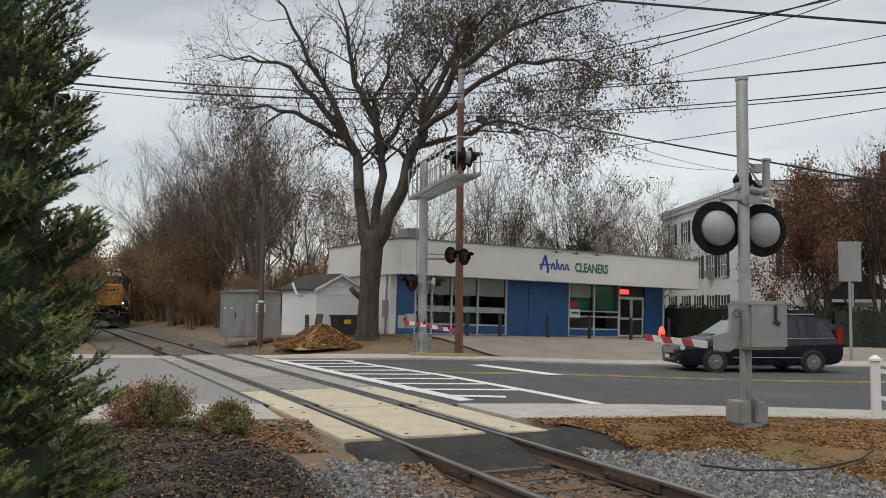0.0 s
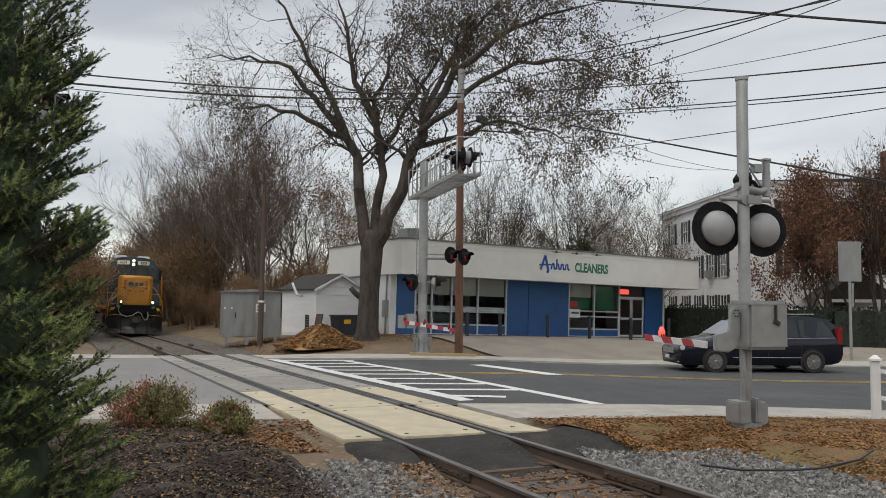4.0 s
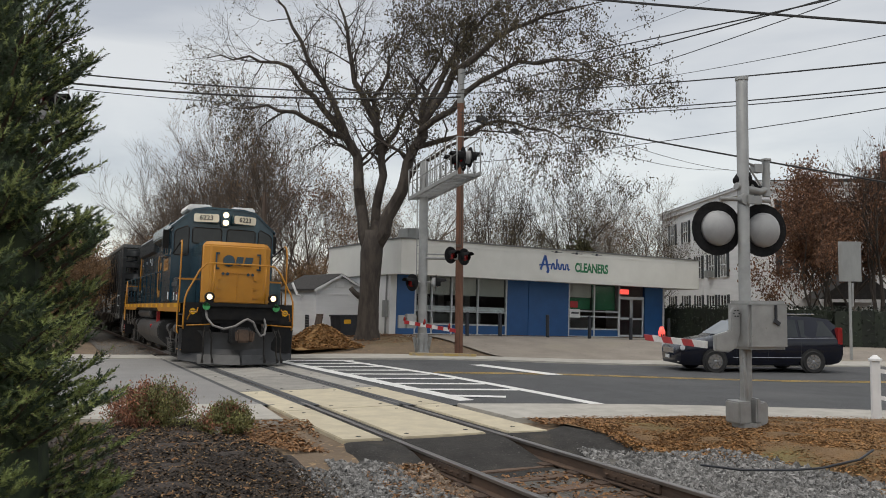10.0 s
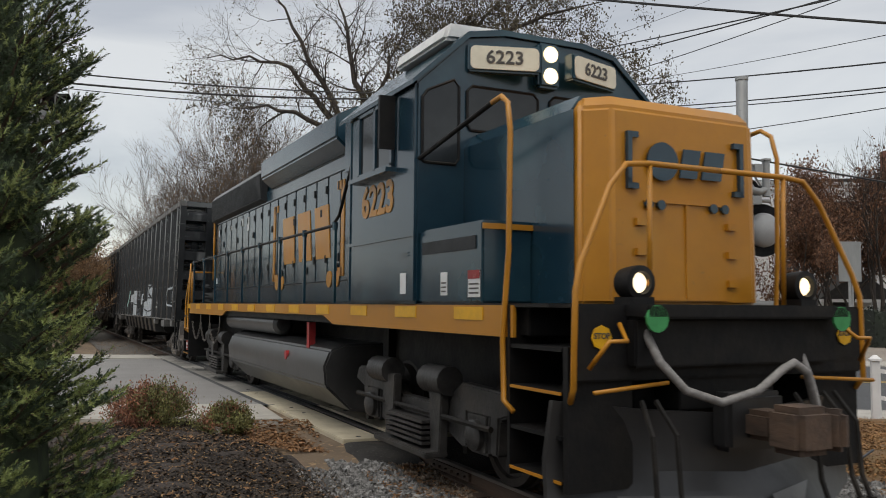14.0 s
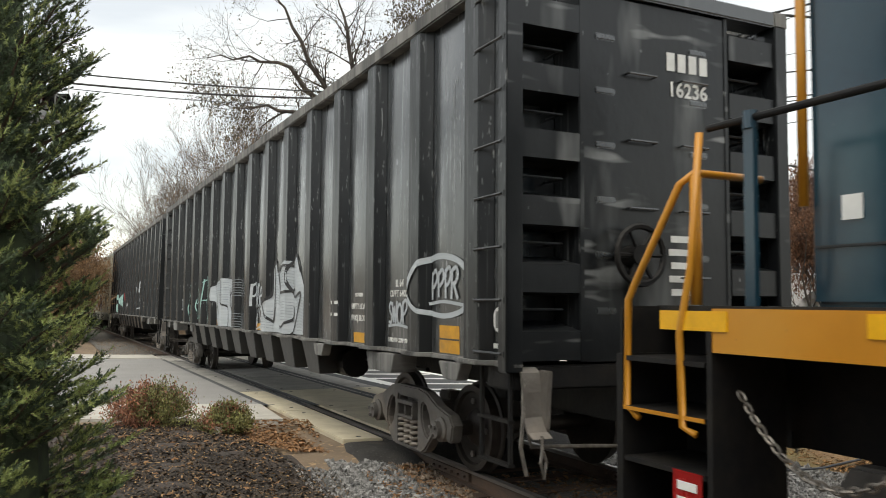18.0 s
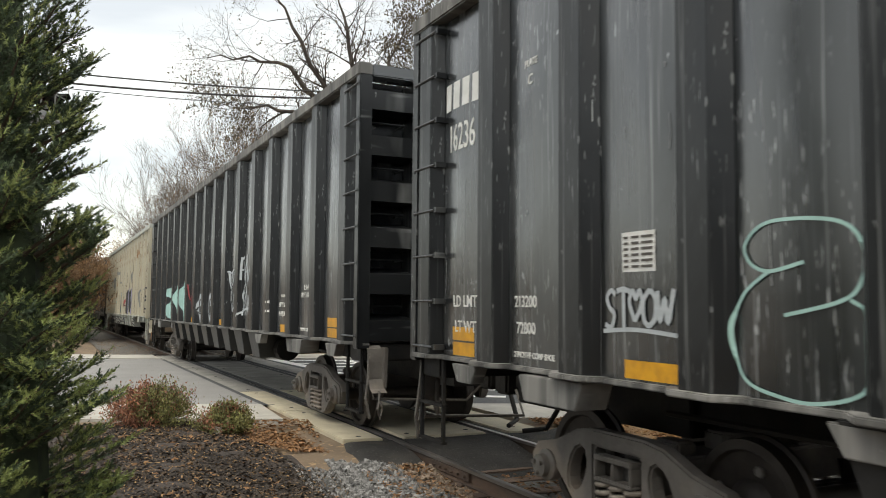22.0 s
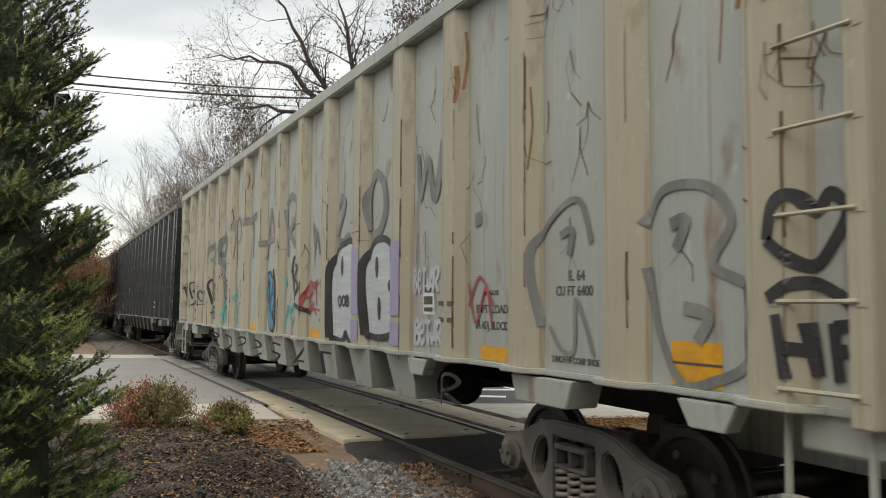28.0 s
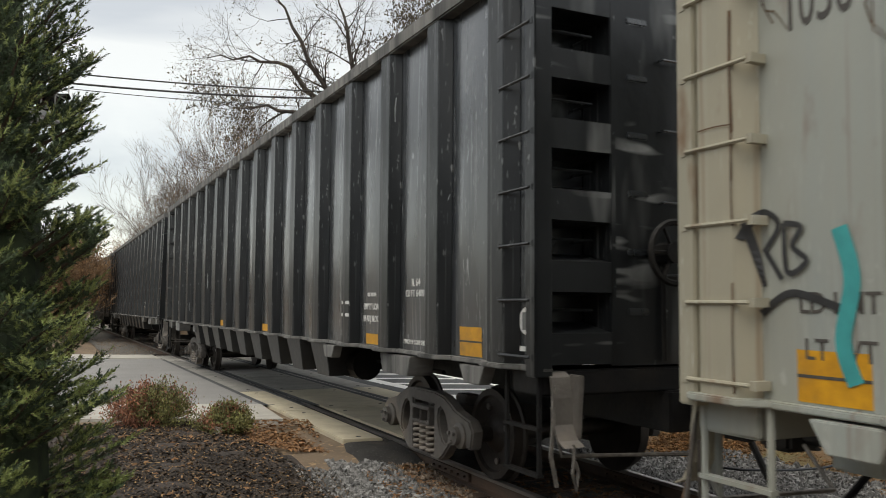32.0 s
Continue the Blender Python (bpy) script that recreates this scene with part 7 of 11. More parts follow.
SPRAY_WHITE = material("white_spray_paint", (0.50, 0.535, 0.56), (0.36, 0.395, 0.42), 0.6, scale=3, stretch=(1, 0.6, 7), amount=0.9)
SPRAY_BLACK = material("black_spray_paint", (0.02, 0.02, 0.022), (0.035, 0.035, 0.036), 0.5, scale=5)
SPRAY_SHADE = material("thin_grey_spray_shading", (0.33, 0.36, 0.385), (0.25, 0.275, 0.30), 0.6, scale=5)
SPRAY_GREY = material("faded_grey_spray_paint", (0.10, 0.105, 0.104), (0.25, 0.255, 0.24), 0.6, scale=3, amount=1.0, stretch=(1, 2, 0.6))
SPRAY_MINT = material("mint_spray_paint", (0.36, 0.56, 0.52), (0.30, 0.48, 0.45), 0.6, scale=5)
SPRAY_BLUE = material("blue_spray_paint", (0.06, 0.25, 0.42), (0.05, 0.2, 0.34), 0.55, scale=5)
SPRAY_TEAL = material("teal_spray_paint", (0.05, 0.38, 0.38), (0.04, 0.3, 0.3), 0.55, scale=5)
SPRAY_RED = material("red_spray_paint", (0.38, 0.07, 0.07), (0.28, 0.05, 0.055), 0.55, scale=5)
DARK_RUST = material("dark_brown_rust", (0.13, 0.075, 0.042), (0.07, 0.045, 0.03), 0.9, scale=7)
SCUFF = material("pale_scuffed_paint", (0.36, 0.375, 0.38), (0.14, 0.147, 0.15), 0.6, scale=3, amount=1.0)
SPRAY_PINK = material("pink_spray_paint", (0.42, 0.19, 0.16), (0.36, 0.26, 0.22), 0.6, scale=3, amount=1.0)
SPRAY_LILAC = material("lilac_spray_paint", (0.30, 0.27, 0.42), (0.26, 0.24, 0.36), 0.55, scale=5)
STENCIL = material("white_stencil_paint", (0.72, 0.72, 0.70), (0.6, 0.6, 0.58), 0.6, scale=6)
STENCIL_DARK = material("dark_stencil_paint", (0.06, 0.055, 0.05), (0.09, 0.08, 0.07), 0.6, scale=6)
RUST = material("orange_rust", (0.28, 0.15, 0.07), (0.19, 0.115, 0.065), 0.9, scale=7, bump=0.5)

SPINNERS = []   # wheelsets with their radius


def wheel_mesh(name, r):
    """Two wheels on an axle along x, flanged inside."""
    s = Shape()
    for side in (-1, 1):
        m = Matrix.Translation((side * 0.7525, 0, 0)) @ Euler((0, radians(90) * side, 0)).to_matrix().to_4x4()
        s.now = 0
        s.lathe([(r * 0.16, -0.09), (r + 0.026, -0.07), (r + 0.026, -0.045), (r, -0.03), (r - 0.01, 0.065), (r * 0.84, 0.068), (r * 0.80, 0.035), (r * 0.42, 0.012), (r * 0.34, 0.06), (r * 0.2, 0.085), (r * 0.18, 0.09)], m, 28)
        for k in range(4):
            a = radians(90 * k + 20)
            s.now = 1
            s.tube([(side * 0.79, math.cos(a) * r * 0.6, math.sin(a) * r * 0.6), (side * 0.812, math.cos(a) * r * 0.6, math.sin(a) * r * 0.6)], 0.035, 6)
    s.now = 0
    s.tube([(-0.98, 0, 0), (0.98, 0, 0)], 0.085, 10)
    return s.mesh(name, [STEEL, TREAD], 40)


FREIGHT_WHEELS = wheel_mesh("wheelset", 0.457)
LOCO_WHEELS = wheel_mesh("wheelset", 0.508)


def freight_side_frame():
    """A cast side frame in the y-z plane: an arch with openings, pedestal ends and bearing caps."""
    out = [(-1.10, 0.34), (-1.14, 0.52), (-1.06, 0.62), (-0.78, 0.68), (-0.50, 0.80), (-0.30, 0.83), (0.30, 0.83), (0.50, 0.80), (0.78, 0.68), (1.06, 0.62), (1.14, 0.52), (1.10, 0.34),
           (1.00, 0.34), (0.98, 0.46), (0.80, 0.47), (0.72, 0.40), (0.48, 0.18), (0.38, 0.13), (-0.38, 0.13), (-0.48, 0.18), (-0.72, 0.40), (-0.80, 0.47), (-0.98, 0.46), (-1.00, 0.34)]
    me = bpy.data.meshes.new("side_frame")
    bm = bmesh.new()
    holes = [[(f * (0.485 + 0.105 * math.cos(a) - 0.05 * math.sin(a)), 0.50 + 0.175 * math.sin(a)) for a in np.linspace(0, 2 * math.pi, 13)[:-1]] for f in (1, -1)]
    holes.append([(-0.27, 0.70), (0.27, 0.70), (0.27, 0.19), (-0.27, 0.19)])
    edges = []
    for ring in [out] + holes:
        vs = [bm.verts.new((0, y, z)) for y, z in ring]
        edges += [bm.edges.new((vs[i], vs[(i + 1) % len(vs)])) for i in range(len(vs))]
    bmesh.ops.triangle_fill(bm, use_beauty=True, use_dissolve=False, edges=edges)
    ex = bmesh.ops.extrude_face_region(bm, geom=list(bm.faces))
    bmesh.ops.translate(bm, verts=[g for g in ex["geom"] if isinstance(g, bmesh.types.BMVert)], vec=(0.13, 0, 0))
    bmesh.ops.recalc_face_normals(bm, faces=bm.faces)
    rim = [e for e in bm.edges if len(e.link_faces) == 2 and e.calc_face_angle() > 1.2]
    bmesh.ops.bevel(bm, geom=rim, offset=0.018, segments=2, affect="EDGES", clamp_overlap=True)
    bm.to_mesh(me)
    bm.free()
    me.materials.append(TRUCK_GREY)
    return me


SIDE_FRAME = freight_side_frame()


def freight_truck(parent, y):
    bolster = Shape()
    bolster.box(-0.95, -0.19, 0.40, 0.95, 0.19, 0.66)
    bolster.box(-1.06, -0.16, 0.46, 1.06, 0.16, 0.62)
    bolster.tube([(0, 0, 0.64), (0, 0, 0.80)], 0.24, 14)
    for side in (-1, 1):
        bolster.box(side * 0.62 - 0.09, -0.14, 0.66, side * 0.62 + 0.09, 0.14, 0.76)
    truck = part("truck", bolster, TRUCK_GREY, parent, "cast steel freight truck", m=pose(0, y, 0), bevel=0.02)
    spring = Shape()
    for dy in (-0.14, 0.0, 0.14):
        pts = [(0.078 * math.cos(a), dy * 1.2 + 0.078 * math.sin(a), 0.17 + 0.30 * a / (2 * math.pi * 5)) for a in np.linspace(0, 2 * math.pi * 5, 61)]
        spring.tube(pts, 0.021, 6)
    spring_me = spring.mesh("spring", SPRING_STEEL, True)
    pocket = Shape()
    for z0, z1 in ((0.47, 0.50), (0.62, 0.66)):
        pocket.box(-0.05, -0.22, z0, 0.05, 0.22, z1)
    for y0 in (-0.22, -0.015, 0.19):
        pocket.box(-0.05, y0, 0.50, 0.05, y0 + 0.03, 0.62)
    pocket_me = pocket.mesh("bolster_end", TRUCK_GREY, False, 0.008)
    cap = Shape().lathe([(0.02, 0.0), (0.13, 0.0), (0.13, 0.09), (0.095, 0.11), (0.09, 0.16), (0.02, 0.17)], pose(0, 0, 0, 0, -90, 0), 14)
    for k in range(3):
        a = radians(120 * k + 30)
        cap.tube([(-0.15, 0.055 * math.cos(a), 0.055 * math.sin(a)), (-0.19, 0.055 * math.cos(a), 0.055 * math.sin(a))], 0.02, 6)
    cap_me = cap.mesh("bearing_cap", TRUCK_GREY, 40)
    for side in (-1, 1):
        part("side_frame", SIDE_FRAME, None, truck, m=pose(side * 1.04 - (0.13 if side < 0 else 0), 0, 0))
        part("spring", spring_me, None, truck, "coil spring nest", m=pose(side * 1.11, 0, 0))
        part("bolster_end", pocket_me, None, truck, "bolster end with two pockets", m=pose(side * 1.16, 0, 0))
        for dy in (-0.89, 0.89):
            part("bearing_cap", cap_me, None, truck, m=pose(side * 1.10, dy, 0.457, 0, 0, 0 if side < 0 else 180))
    rig = Shape()
    for dy in (-0.36, 0.36):
        rig.box(-0.85, dy - 0.05, 0.30, 0.85, dy + 0.05, 0.42)
    for side in (-1, 1):
        for dy in (-0.42, 0.42):
            rig.block(pose(side * 0.75, dy, 0.42, 10 if dy > 0 else -10), 0.1, 0.06, 0.34)
    part("brake_rigging", rig, GREASE, truck)
    for dy in (-0.89, 0.89):
        w = part("wheelset", FREIGHT_WHEELS, None, truck, "steel wheels on an axle", m=pose(0, dy, 0.457))
        SPINNERS.append((w, 0.457, (0, dy, 0.457)))


CAR_LENGTH, PITCH, FIRST_RIB = 20.75, 1.239, 0.62
LAYER = [0]   # counts strokes, so that crossing ones lie one over the other


def bulge(y, z):
    """How far a side panel bellies out between its stakes."""
    u = ((y - FIRST_RIB) % PITCH - 0.225) / (PITCH - 0.45)
    if not 0.0 < u < 1.0 or not FIRST_RIB < y < FIRST_RIB + 16 * PITCH or not 1.28 < z < 4.5:
        return 0.0
    v = (z - 1.28) / 3.22
    swell = math.sin(math.pi * u) * min(1.0, 4.5 * v * (1 - v) + 0.02)
    bay = math.floor((y - FIRST_RIB) / PITCH)
    dent = noise.noise((bay * 3.7, y * 2.1, z * 0.9)) + 0.5 * noise.noise((bay * 1.3 + 9, y * 4.5, z * 2.2))
    return swell * max(0.002, 0.030 + 0.010 * noise.noise((bay * 5.1, 0.3, z * 0.5)) + 0.016 * dent)


def skin(y, z=3.0):
    """How far the side stands out at (y, z): the bellied sheet, or 0.117 on a stake's face."""
    d = abs((y - FIRST_RIB + PITCH / 2) % PITCH - PITCH / 2)
    return bulge(y, z) if d > 0.225 or y > 20.62 else (0.117 if d < 0.13 else 0.117 * (0.225 - d) / 0.095)


def stroke(shape, pts, width, x=-1.492, depth=0.004):
    """A painted stroke on the car side, over the stakes too; points of (y, z), smoothed."""
    LAYER[0] = (LAYER[0] + 1) % 6
    depth += 0.0005 * LAYER[0]
    line = [Vector((0, p[0], p[1])) for p in pts]
    fine = []
    for i in range(len(line) - 1):
        a, b, c, d = line[max(i - 1, 0)], line[i], line[i + 1], line[min(i + 2, len(line) - 1)]
        n = max(5, int((c - b).length / 0.03))
        for k in range(n):
            t = k / n
            fine.append(0.5 * ((2 * b) + (c - a) * t + (2 * a - 5 * b + 4 * c - d) * t * t + (3 * b - a - 3 * c + d) * t ** 3))
    fine.append(line[-1])
    verts, faces = [], []
    m = max(1, math.ceil(width / 0.045))
    for i, p in enumerate(fine):
        d = fine[min(i + 1, len(fine) - 1)] - fine[max(i - 1, 0)]
        d = d.normalized() if d.length > 1e-6 else Vector((0, 1, 0))
        nrm = Vector((0, -d.z, d.y)) * width / 2
        for k in range(m + 1):
            q = p + nrm * (1 - 2 * k / m)
            verts.append((x - skin(q.y, q.z) - depth, q.y, q.z))
    for i in range(len(fine) - 1):
        for k in range(m):
            a = i * (m + 1) + k
            faces.append((a, a + 1, a + m + 2, a + m + 1))
    shape.add(verts, faces)
    return shape


def blob(shape, pts, x=-1.490, depth=0.003):
    """A painted area laid over sheet and stakes in narrow columns; outline of (y, z)."""
    lo, hi = min(p[0] for p in pts) + 1e-4, max(p[0] for p in pts) - 1e-4
    n = max(4, int((hi - lo) / 0.022))
    verts, faces, rows = [], [], []
    for i in range(n + 1):
        y = lo + (hi - lo) * i / n
        cut = []
        for (y0, z0), (y1, z1) in zip(pts, pts[1:] + pts[:1]):
            if (y0 > y) != (y1 > y):
                cut.append(z0 + (z1 - z0) * (y - y0) / (y1 - y0))
        cut.sort()
        row = []
        for k in range(0, len(cut) - 1, 2):
            row.append(len(verts))
            for q in range(7):
                z = cut[k] + (cut[k + 1] - cut[k]) * q / 6
                verts.append((x - depth - skin(y, z), y, z))
        rows.append(row)
    for p, q in zip(rows, rows[1:]):
        for a, b in zip(p, q):
            for k in range(6):
                faces.append((a + k, b + k, b + k + 1, a + k + 1))
    return shape.add(verts, faces)


def patch(shape, y0, z0, y1, z1, x=-1.4855, depth=0.004):
    """A flat oblong laid on the car side."""
    return blob(shape, [(y0, z0), (y1, z0), (y1, z1), (y0, z1)], x, depth)


def painted(name, shape, mat, parent, label="", gap=None):
    """Links each painted piece, or each cluster closer than gap, as a part of its own."""
    root = list(range(len(shape.v)))

    def find(i):
        while root[i] != i:
            root[i] = root[root[i]]
            i = root[i]
        return i
    for f in shape.f:
        for i in f[1:]:
            root[find(i)] = find(f[0])
    boxes = {}
    for i, (x, y, z) in enumerate(shape.v):
        k = find(i)
        b = boxes.setdefault(k, [y, z, y, z, {k}])
        b[0], b[1], b[2], b[3] = min(b[0], y), min(b[1], z), max(b[2], y), max(b[3], z)
    groups = []
    for b in boxes.values():
        hit = [] if gap is None else [g for g in groups if b[0] < g[2] + gap and g[0] < b[2] + gap and b[1] < g[3] + gap and g[1] < b[3] + gap]
        for g in hit:
            groups.remove(g)
            b = [min(b[0], g[0]), min(b[1], g[1]), max(b[2], g[2]), max(b[3], g[3]), b[4] | g[4]]
        groups.append(b)
    for g in groups:
        s, at = Shape(), {}
        for f, mi in zip(shape.f, shape.mi):
            if find(f[0]) in g[4]:
                for i in f:
                    if i not in at:
                        at[i] = len(s.v)
                        s.v.append(shape.v[i])
                s.f.append(tuple(at[i] for i in f))
                s.mi.append(mi)
        part(name, s, mat, parent, label)


def gondola(name, label, mat, beige=False, marks=True):
    car = thing(name, label, "gondola car", group="freight cars")
    L = CAR_LENGTH
    sheet_x, rib_x = 1.485, 1.60
    ribs = [FIRST_RIB + PITCH * k for k in range(int((L - 0.8) / PITCH) + 1)]
    deep0, deep1 = ribs[4], ribs[-5]
    # body: side sheets, floor, ends as thick walls
    for side in (-1, 1):
        x0, x1 = sorted((side * sheet_x, side * (sheet_x - 0.03)))
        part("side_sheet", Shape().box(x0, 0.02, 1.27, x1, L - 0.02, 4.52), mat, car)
    for k in range(16):
        ya, yb = ribs[k] + 0.225, ribs[k + 1] - 0.225
        g = Shape()
        nu, nv = 10, 18
        for i in range(nu + 1):
            for j in range(nv + 1):
                y, z = ya + (yb - ya) * i / nu, 1.28 + 3.21 * j / nv
                g.v.append((-sheet_x - 0.0012 - bulge(y, z), y, z))
        g.f = [(i * (nv + 1) + j, (i + 1) * (nv + 1) + j, (i + 1) * (nv + 1) + j + 1, i * (nv + 1) + j + 1) for i in range(nu) for j in range(nv)]
        g.mi = [0] * len(g.f)
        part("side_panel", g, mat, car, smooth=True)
    part("floor_plate", Shape().box(-1.45, 0.35, 1.27, 1.45, L - 0.35, 1.33), mat, car)
    rib_mat = CAR_BEIGE_RIB if beige else CAR_RIB
    for k in range(4, len(ribs) - 4):
        if ribs[k] < deep1 - 0.1:
            # black on every car: shade in the gaps between the feet, as colour
            tub = Shape().prism([(-1.15, 1.26), (-0.98, 0.84), (0.98, 0.84), (1.15, 1.26)], ribs[k] + 0.10, ribs[k] + PITCH - 0.10)
            part("belly_pan", tub, BLACK, car, "dropped belly between the trucks, blackened as shaded gaps")
    # ends: corner posts, end sheet, horizontal stiffeners
    for end in (0, 1):
        f = 1 if end == 0 else -1
        y0 = 0.0 if end == 0 else L
        e = Shape()
        ya, yb = sorted((y0 + f * 0.42, y0 + f * 0.46))
        e.box(-1.48, ya, 1.27, 1.48, yb, 4.52)
        wall = part("end_wall", e, mat, car)
        for side in (-1, 1):
            xa, xb = sorted((side * 1.60, side * 1.44))
            ya, yb = sorted((y0, y0 + f * 0.14))
            part("corner_post", Shape().box(xa, ya, 1.2, xb, yb, 4.5), rib_mat, car, bevel=0.01)
            xa, xb = sorted((side * 0.86, side * 0.80))
            ya, yb = sorted((y0 + f * 0.04, y0 + f * 0.42))
            part("end_post", Shape().box(xa, ya, 1.27, xb, yb, 4.5), rib_mat, car, bevel=0.01)
        for k in range(6):
            z = 1.27 + k * 0.56
            for side in (-1, 1):
                xa, xb = sorted((side * 1.45, side * 0.86))
                st = Shape().prism([(y0 + f * 0.42, z), (y0 + f * 0.03, z + 0.02), (y0 + f * 0.03, z + 0.26), (y0 + f * 0.42, z + 0.34)], xa, xb, "x")
                part("end_stiffener", st, rib_mat, wall)
                hold = Shape()
                zz = z + 0.44
                hold.tube([(xa + 0.08, y0 + f * 0.40, zz), (xa + 0.08, y0 + f * 0.16, zz), (xb - 0.1, y0 + f * 0.16, zz), (xb - 0.1, y0 + f * 0.40, zz)], 0.012, 6)
                part("grab_iron", hold, rib_mat, wall)
        ya, yb = sorted((y0 + f * 0.05, y0 + f * 0.42))
        panel = part("centre_panel", Shape().box(-0.80, ya, 1.27, 0.80, yb, 4.47), mat if beige else CAR_RIB, car, "plain sheet in the middle of the end")
        for k in range(6):
            for xx in (-0.68, 0.38):
                part("pressed_rib", Shape().block(pose(xx + 0.1, y0 + f * 0.05, 1.7 + 0.48 * k), 0.22, 0.03, 0.06), mat, panel, bevel=0.012)
        if marks:
            turn = pose(0.36, y0 + f * 0.044, 3.72, 90, 0, 0 if end == 0 else 180)
            if end == 0:
                lettering("number_mark", "16236" if not beige else "1050", 0.19, STENCIL_DARK if beige else STENCIL, panel, turn, depth=0.002, bold=0.004)
            for k in range(4):
                part("mark_bar", Shape().block(pose(0.16 + 0.13 * k, y0 + f * 0.045, 3.98), 0.09, 0.006, 0.17), STENCIL_DARK if beige else STENCIL, panel)
            for k in range(5):
                part("print_bar", Shape().block(pose(0.25, y0 + f * 0.045, 2.35 - 0.12 * k), 0.22 + 0.05 * (k % 2), 0.006, 0.06), STENCIL_DARK if beige else STENCIL, panel)
        for k in range(4):
            for xx in (-0.35, 0.25):
                part("grab_iron", Shape().tube([(xx, y0 + f * 0.06, 2.0 + k * 0.6), (xx, y0 - f * 0.01, 2.0 + k * 0.6), (xx + 0.3, y0 - f * 0.01, 2.0 + k * 0.6), (xx + 0.3, y0 + f * 0.06, 2.0 + k * 0.6)], 0.011, 6), mat, wall)
        # end sill, coupler, platform, steps, hoses
        sill = Shape()
        ya, yb = sorted((y0 + f * 0.05, y0 + f * 0.5))
        sill.box(-1.5, ya, 1.05, 1.5, yb, 1.25)
        ya, yb = sorted((y0 - f * 0.02, y0 + f * 2.6))
        sill.box(-0.32, ya, 0.72, 0.32, yb, 1.06)
        part("end_sill", sill, BLACK if not beige else mat, car, bevel=0.015)
        plate = Shape()
        ya, yb = sorted((y0 - f * 0.12, y0 + f * 0.4))
        plate.box(0.25, ya, 1.25, 1.45, yb, 1.29)
        part("brake_platform", plate, TRUCK_GREY, car)
        coup = Shape()
        ya, yb = sorted((y0 - f * 0.45, y0 + f * 0.2))
        coup.box(-0.11, ya, 0.80, 0.11, yb, 0.98)
        coup.block(pose(-0.05, y0 - f * 0.58, 0.89), 0.34, 0.28, 0.3)
        coup.block(pose(0.16, y0 - f * 0.66, 0.89, 0, 0, 20 * f), 0.12, 0.22, 0.28)
        part("coupler", coup, GREASE, car, "knuckle coupler", bevel=0.03)
        lever = Shape()
        lever.tube([(-1.45, y0 + f * 0.0, 0.98), (-1.40, y0 - f * 0.05, 0.62), (-0.2, y0 - f * 0.10, 0.56), (-0.12, y0 - f * 0.4, 0.8)], 0.016, 6)
        lever.tube([(-1.45, y0 - f * 0.02, 1.15), (-1.47, y0 - f * 0.05, 0.85), (-1.5, y0 - f * 0.06, 0.62), (-1.46, y0 - f * 0.08, 0.40)], 0.018, 6)
        part("uncoupling_lever", lever, CHAIN, car)
        hose = Shape()
        hose.tube([(0.3, y0 + f * 0.1, 0.80), (0.36, y0 - f * 0.2, 0.66), (0.32, y0 - f * 0.45, 0.34), (0.1, y0 - f * 0.62, 0.30)], 0.03, 8)
        part("air_hose", hose, BLACK, car)
        for side in (-1, 1):
            st = Shape()
            ya, yb = y0 + f * 0.10, y0 + f * 0.58
            for yy in (ya, yb):
                st.tube([(side * 1.50, yy, 1.26), (side * 1.50, yy, 0.45)], 0.022, 6)
            for zz in (0.45, 0.80):
                st.block(pose(side * 1.50, (ya + yb) / 2, zz), 0.06, abs(yb - ya) + 0.04, 0.025)
            part("sill_step", st, mat if beige else BLACK, car)
            gusset = Shape().prism([(y0 + f * 0.0, 1.22), (y0 - f * 0.16, 1.22), (y0 - f * 0.12, 0.75), (y0 + f * 0.0, 0.62)], side * 1.28 - 0.02, side * 1.28 + 0.02, "x")
            part("corner_bracket", gusset, mat if beige else TRUCK_GREY, car, bevel=0.008)
            strap = Shape()
            line = [(0.06, 1.24), (-0.02, 1.20), (-0.05, 1.05), (-0.06, 0.85), (-0.12, 0.74), (-0.20, 0.70)]
            for (ya, za), (yb, zb) in zip(line, line[1:]):
                strap.add([(side * 1.38 + dx, y0 + f * (yy + t), zz) for yy, zz in ((ya, za), (yb, zb)) for dx, t in ((-0.09, 0), (0.09, 0), (0.09, 0.025), (-0.09, 0.025))],
                          [(0, 1, 5, 4), (1, 2, 6, 5), (2, 3, 7, 6), (3, 0, 4, 7), (3, 2, 1, 0), (4, 5, 6, 7)])
            holder = part("hose_strap", strap, CAR_BEIGE_RIB if beige else TRUCK_GREY, car, "bent strap at the corner of the sill")
            hook = Shape().tube([(side * 1.38, y0 - f * 0.18, 0.72), (side * 1.39, y0 - f * 0.20, 0.60), (side * 1.41, y0 - f * 0.21, 0.52), (side * 1.38, y0 - f * 0.21, 0.40), (side * 1.35, y0 - f * 0.20, 0.52), (side * 1.38, y0 - f * 0.20, 0.60)], 0.014, 6)
            part("lever_hook", hook, RUST if beige else CHAIN, holder, "rusty lever hook")
            for k in range(8):
                lad = Shape()
                z = 1.35 + k * 0.435
                yy = sorted((y0 + f * 0.06, y0 + f * 0.56))
                lad.tube([(side * 1.5, yy[0], z), (side * 1.605, yy[0] + 0.02, z), (side * 1.605, yy[1] - 0.02, z), (side * 1.5, yy[1], z)], 0.013, 6)
                for q in yy:
                    lad.block(pose(side * 1.55, q, z), 0.11, 0.045, 0.05)
                part("ladder_rung", lad, rib_mat, car)
    # side stakes, pockets, chords
    rib_up = Shape()
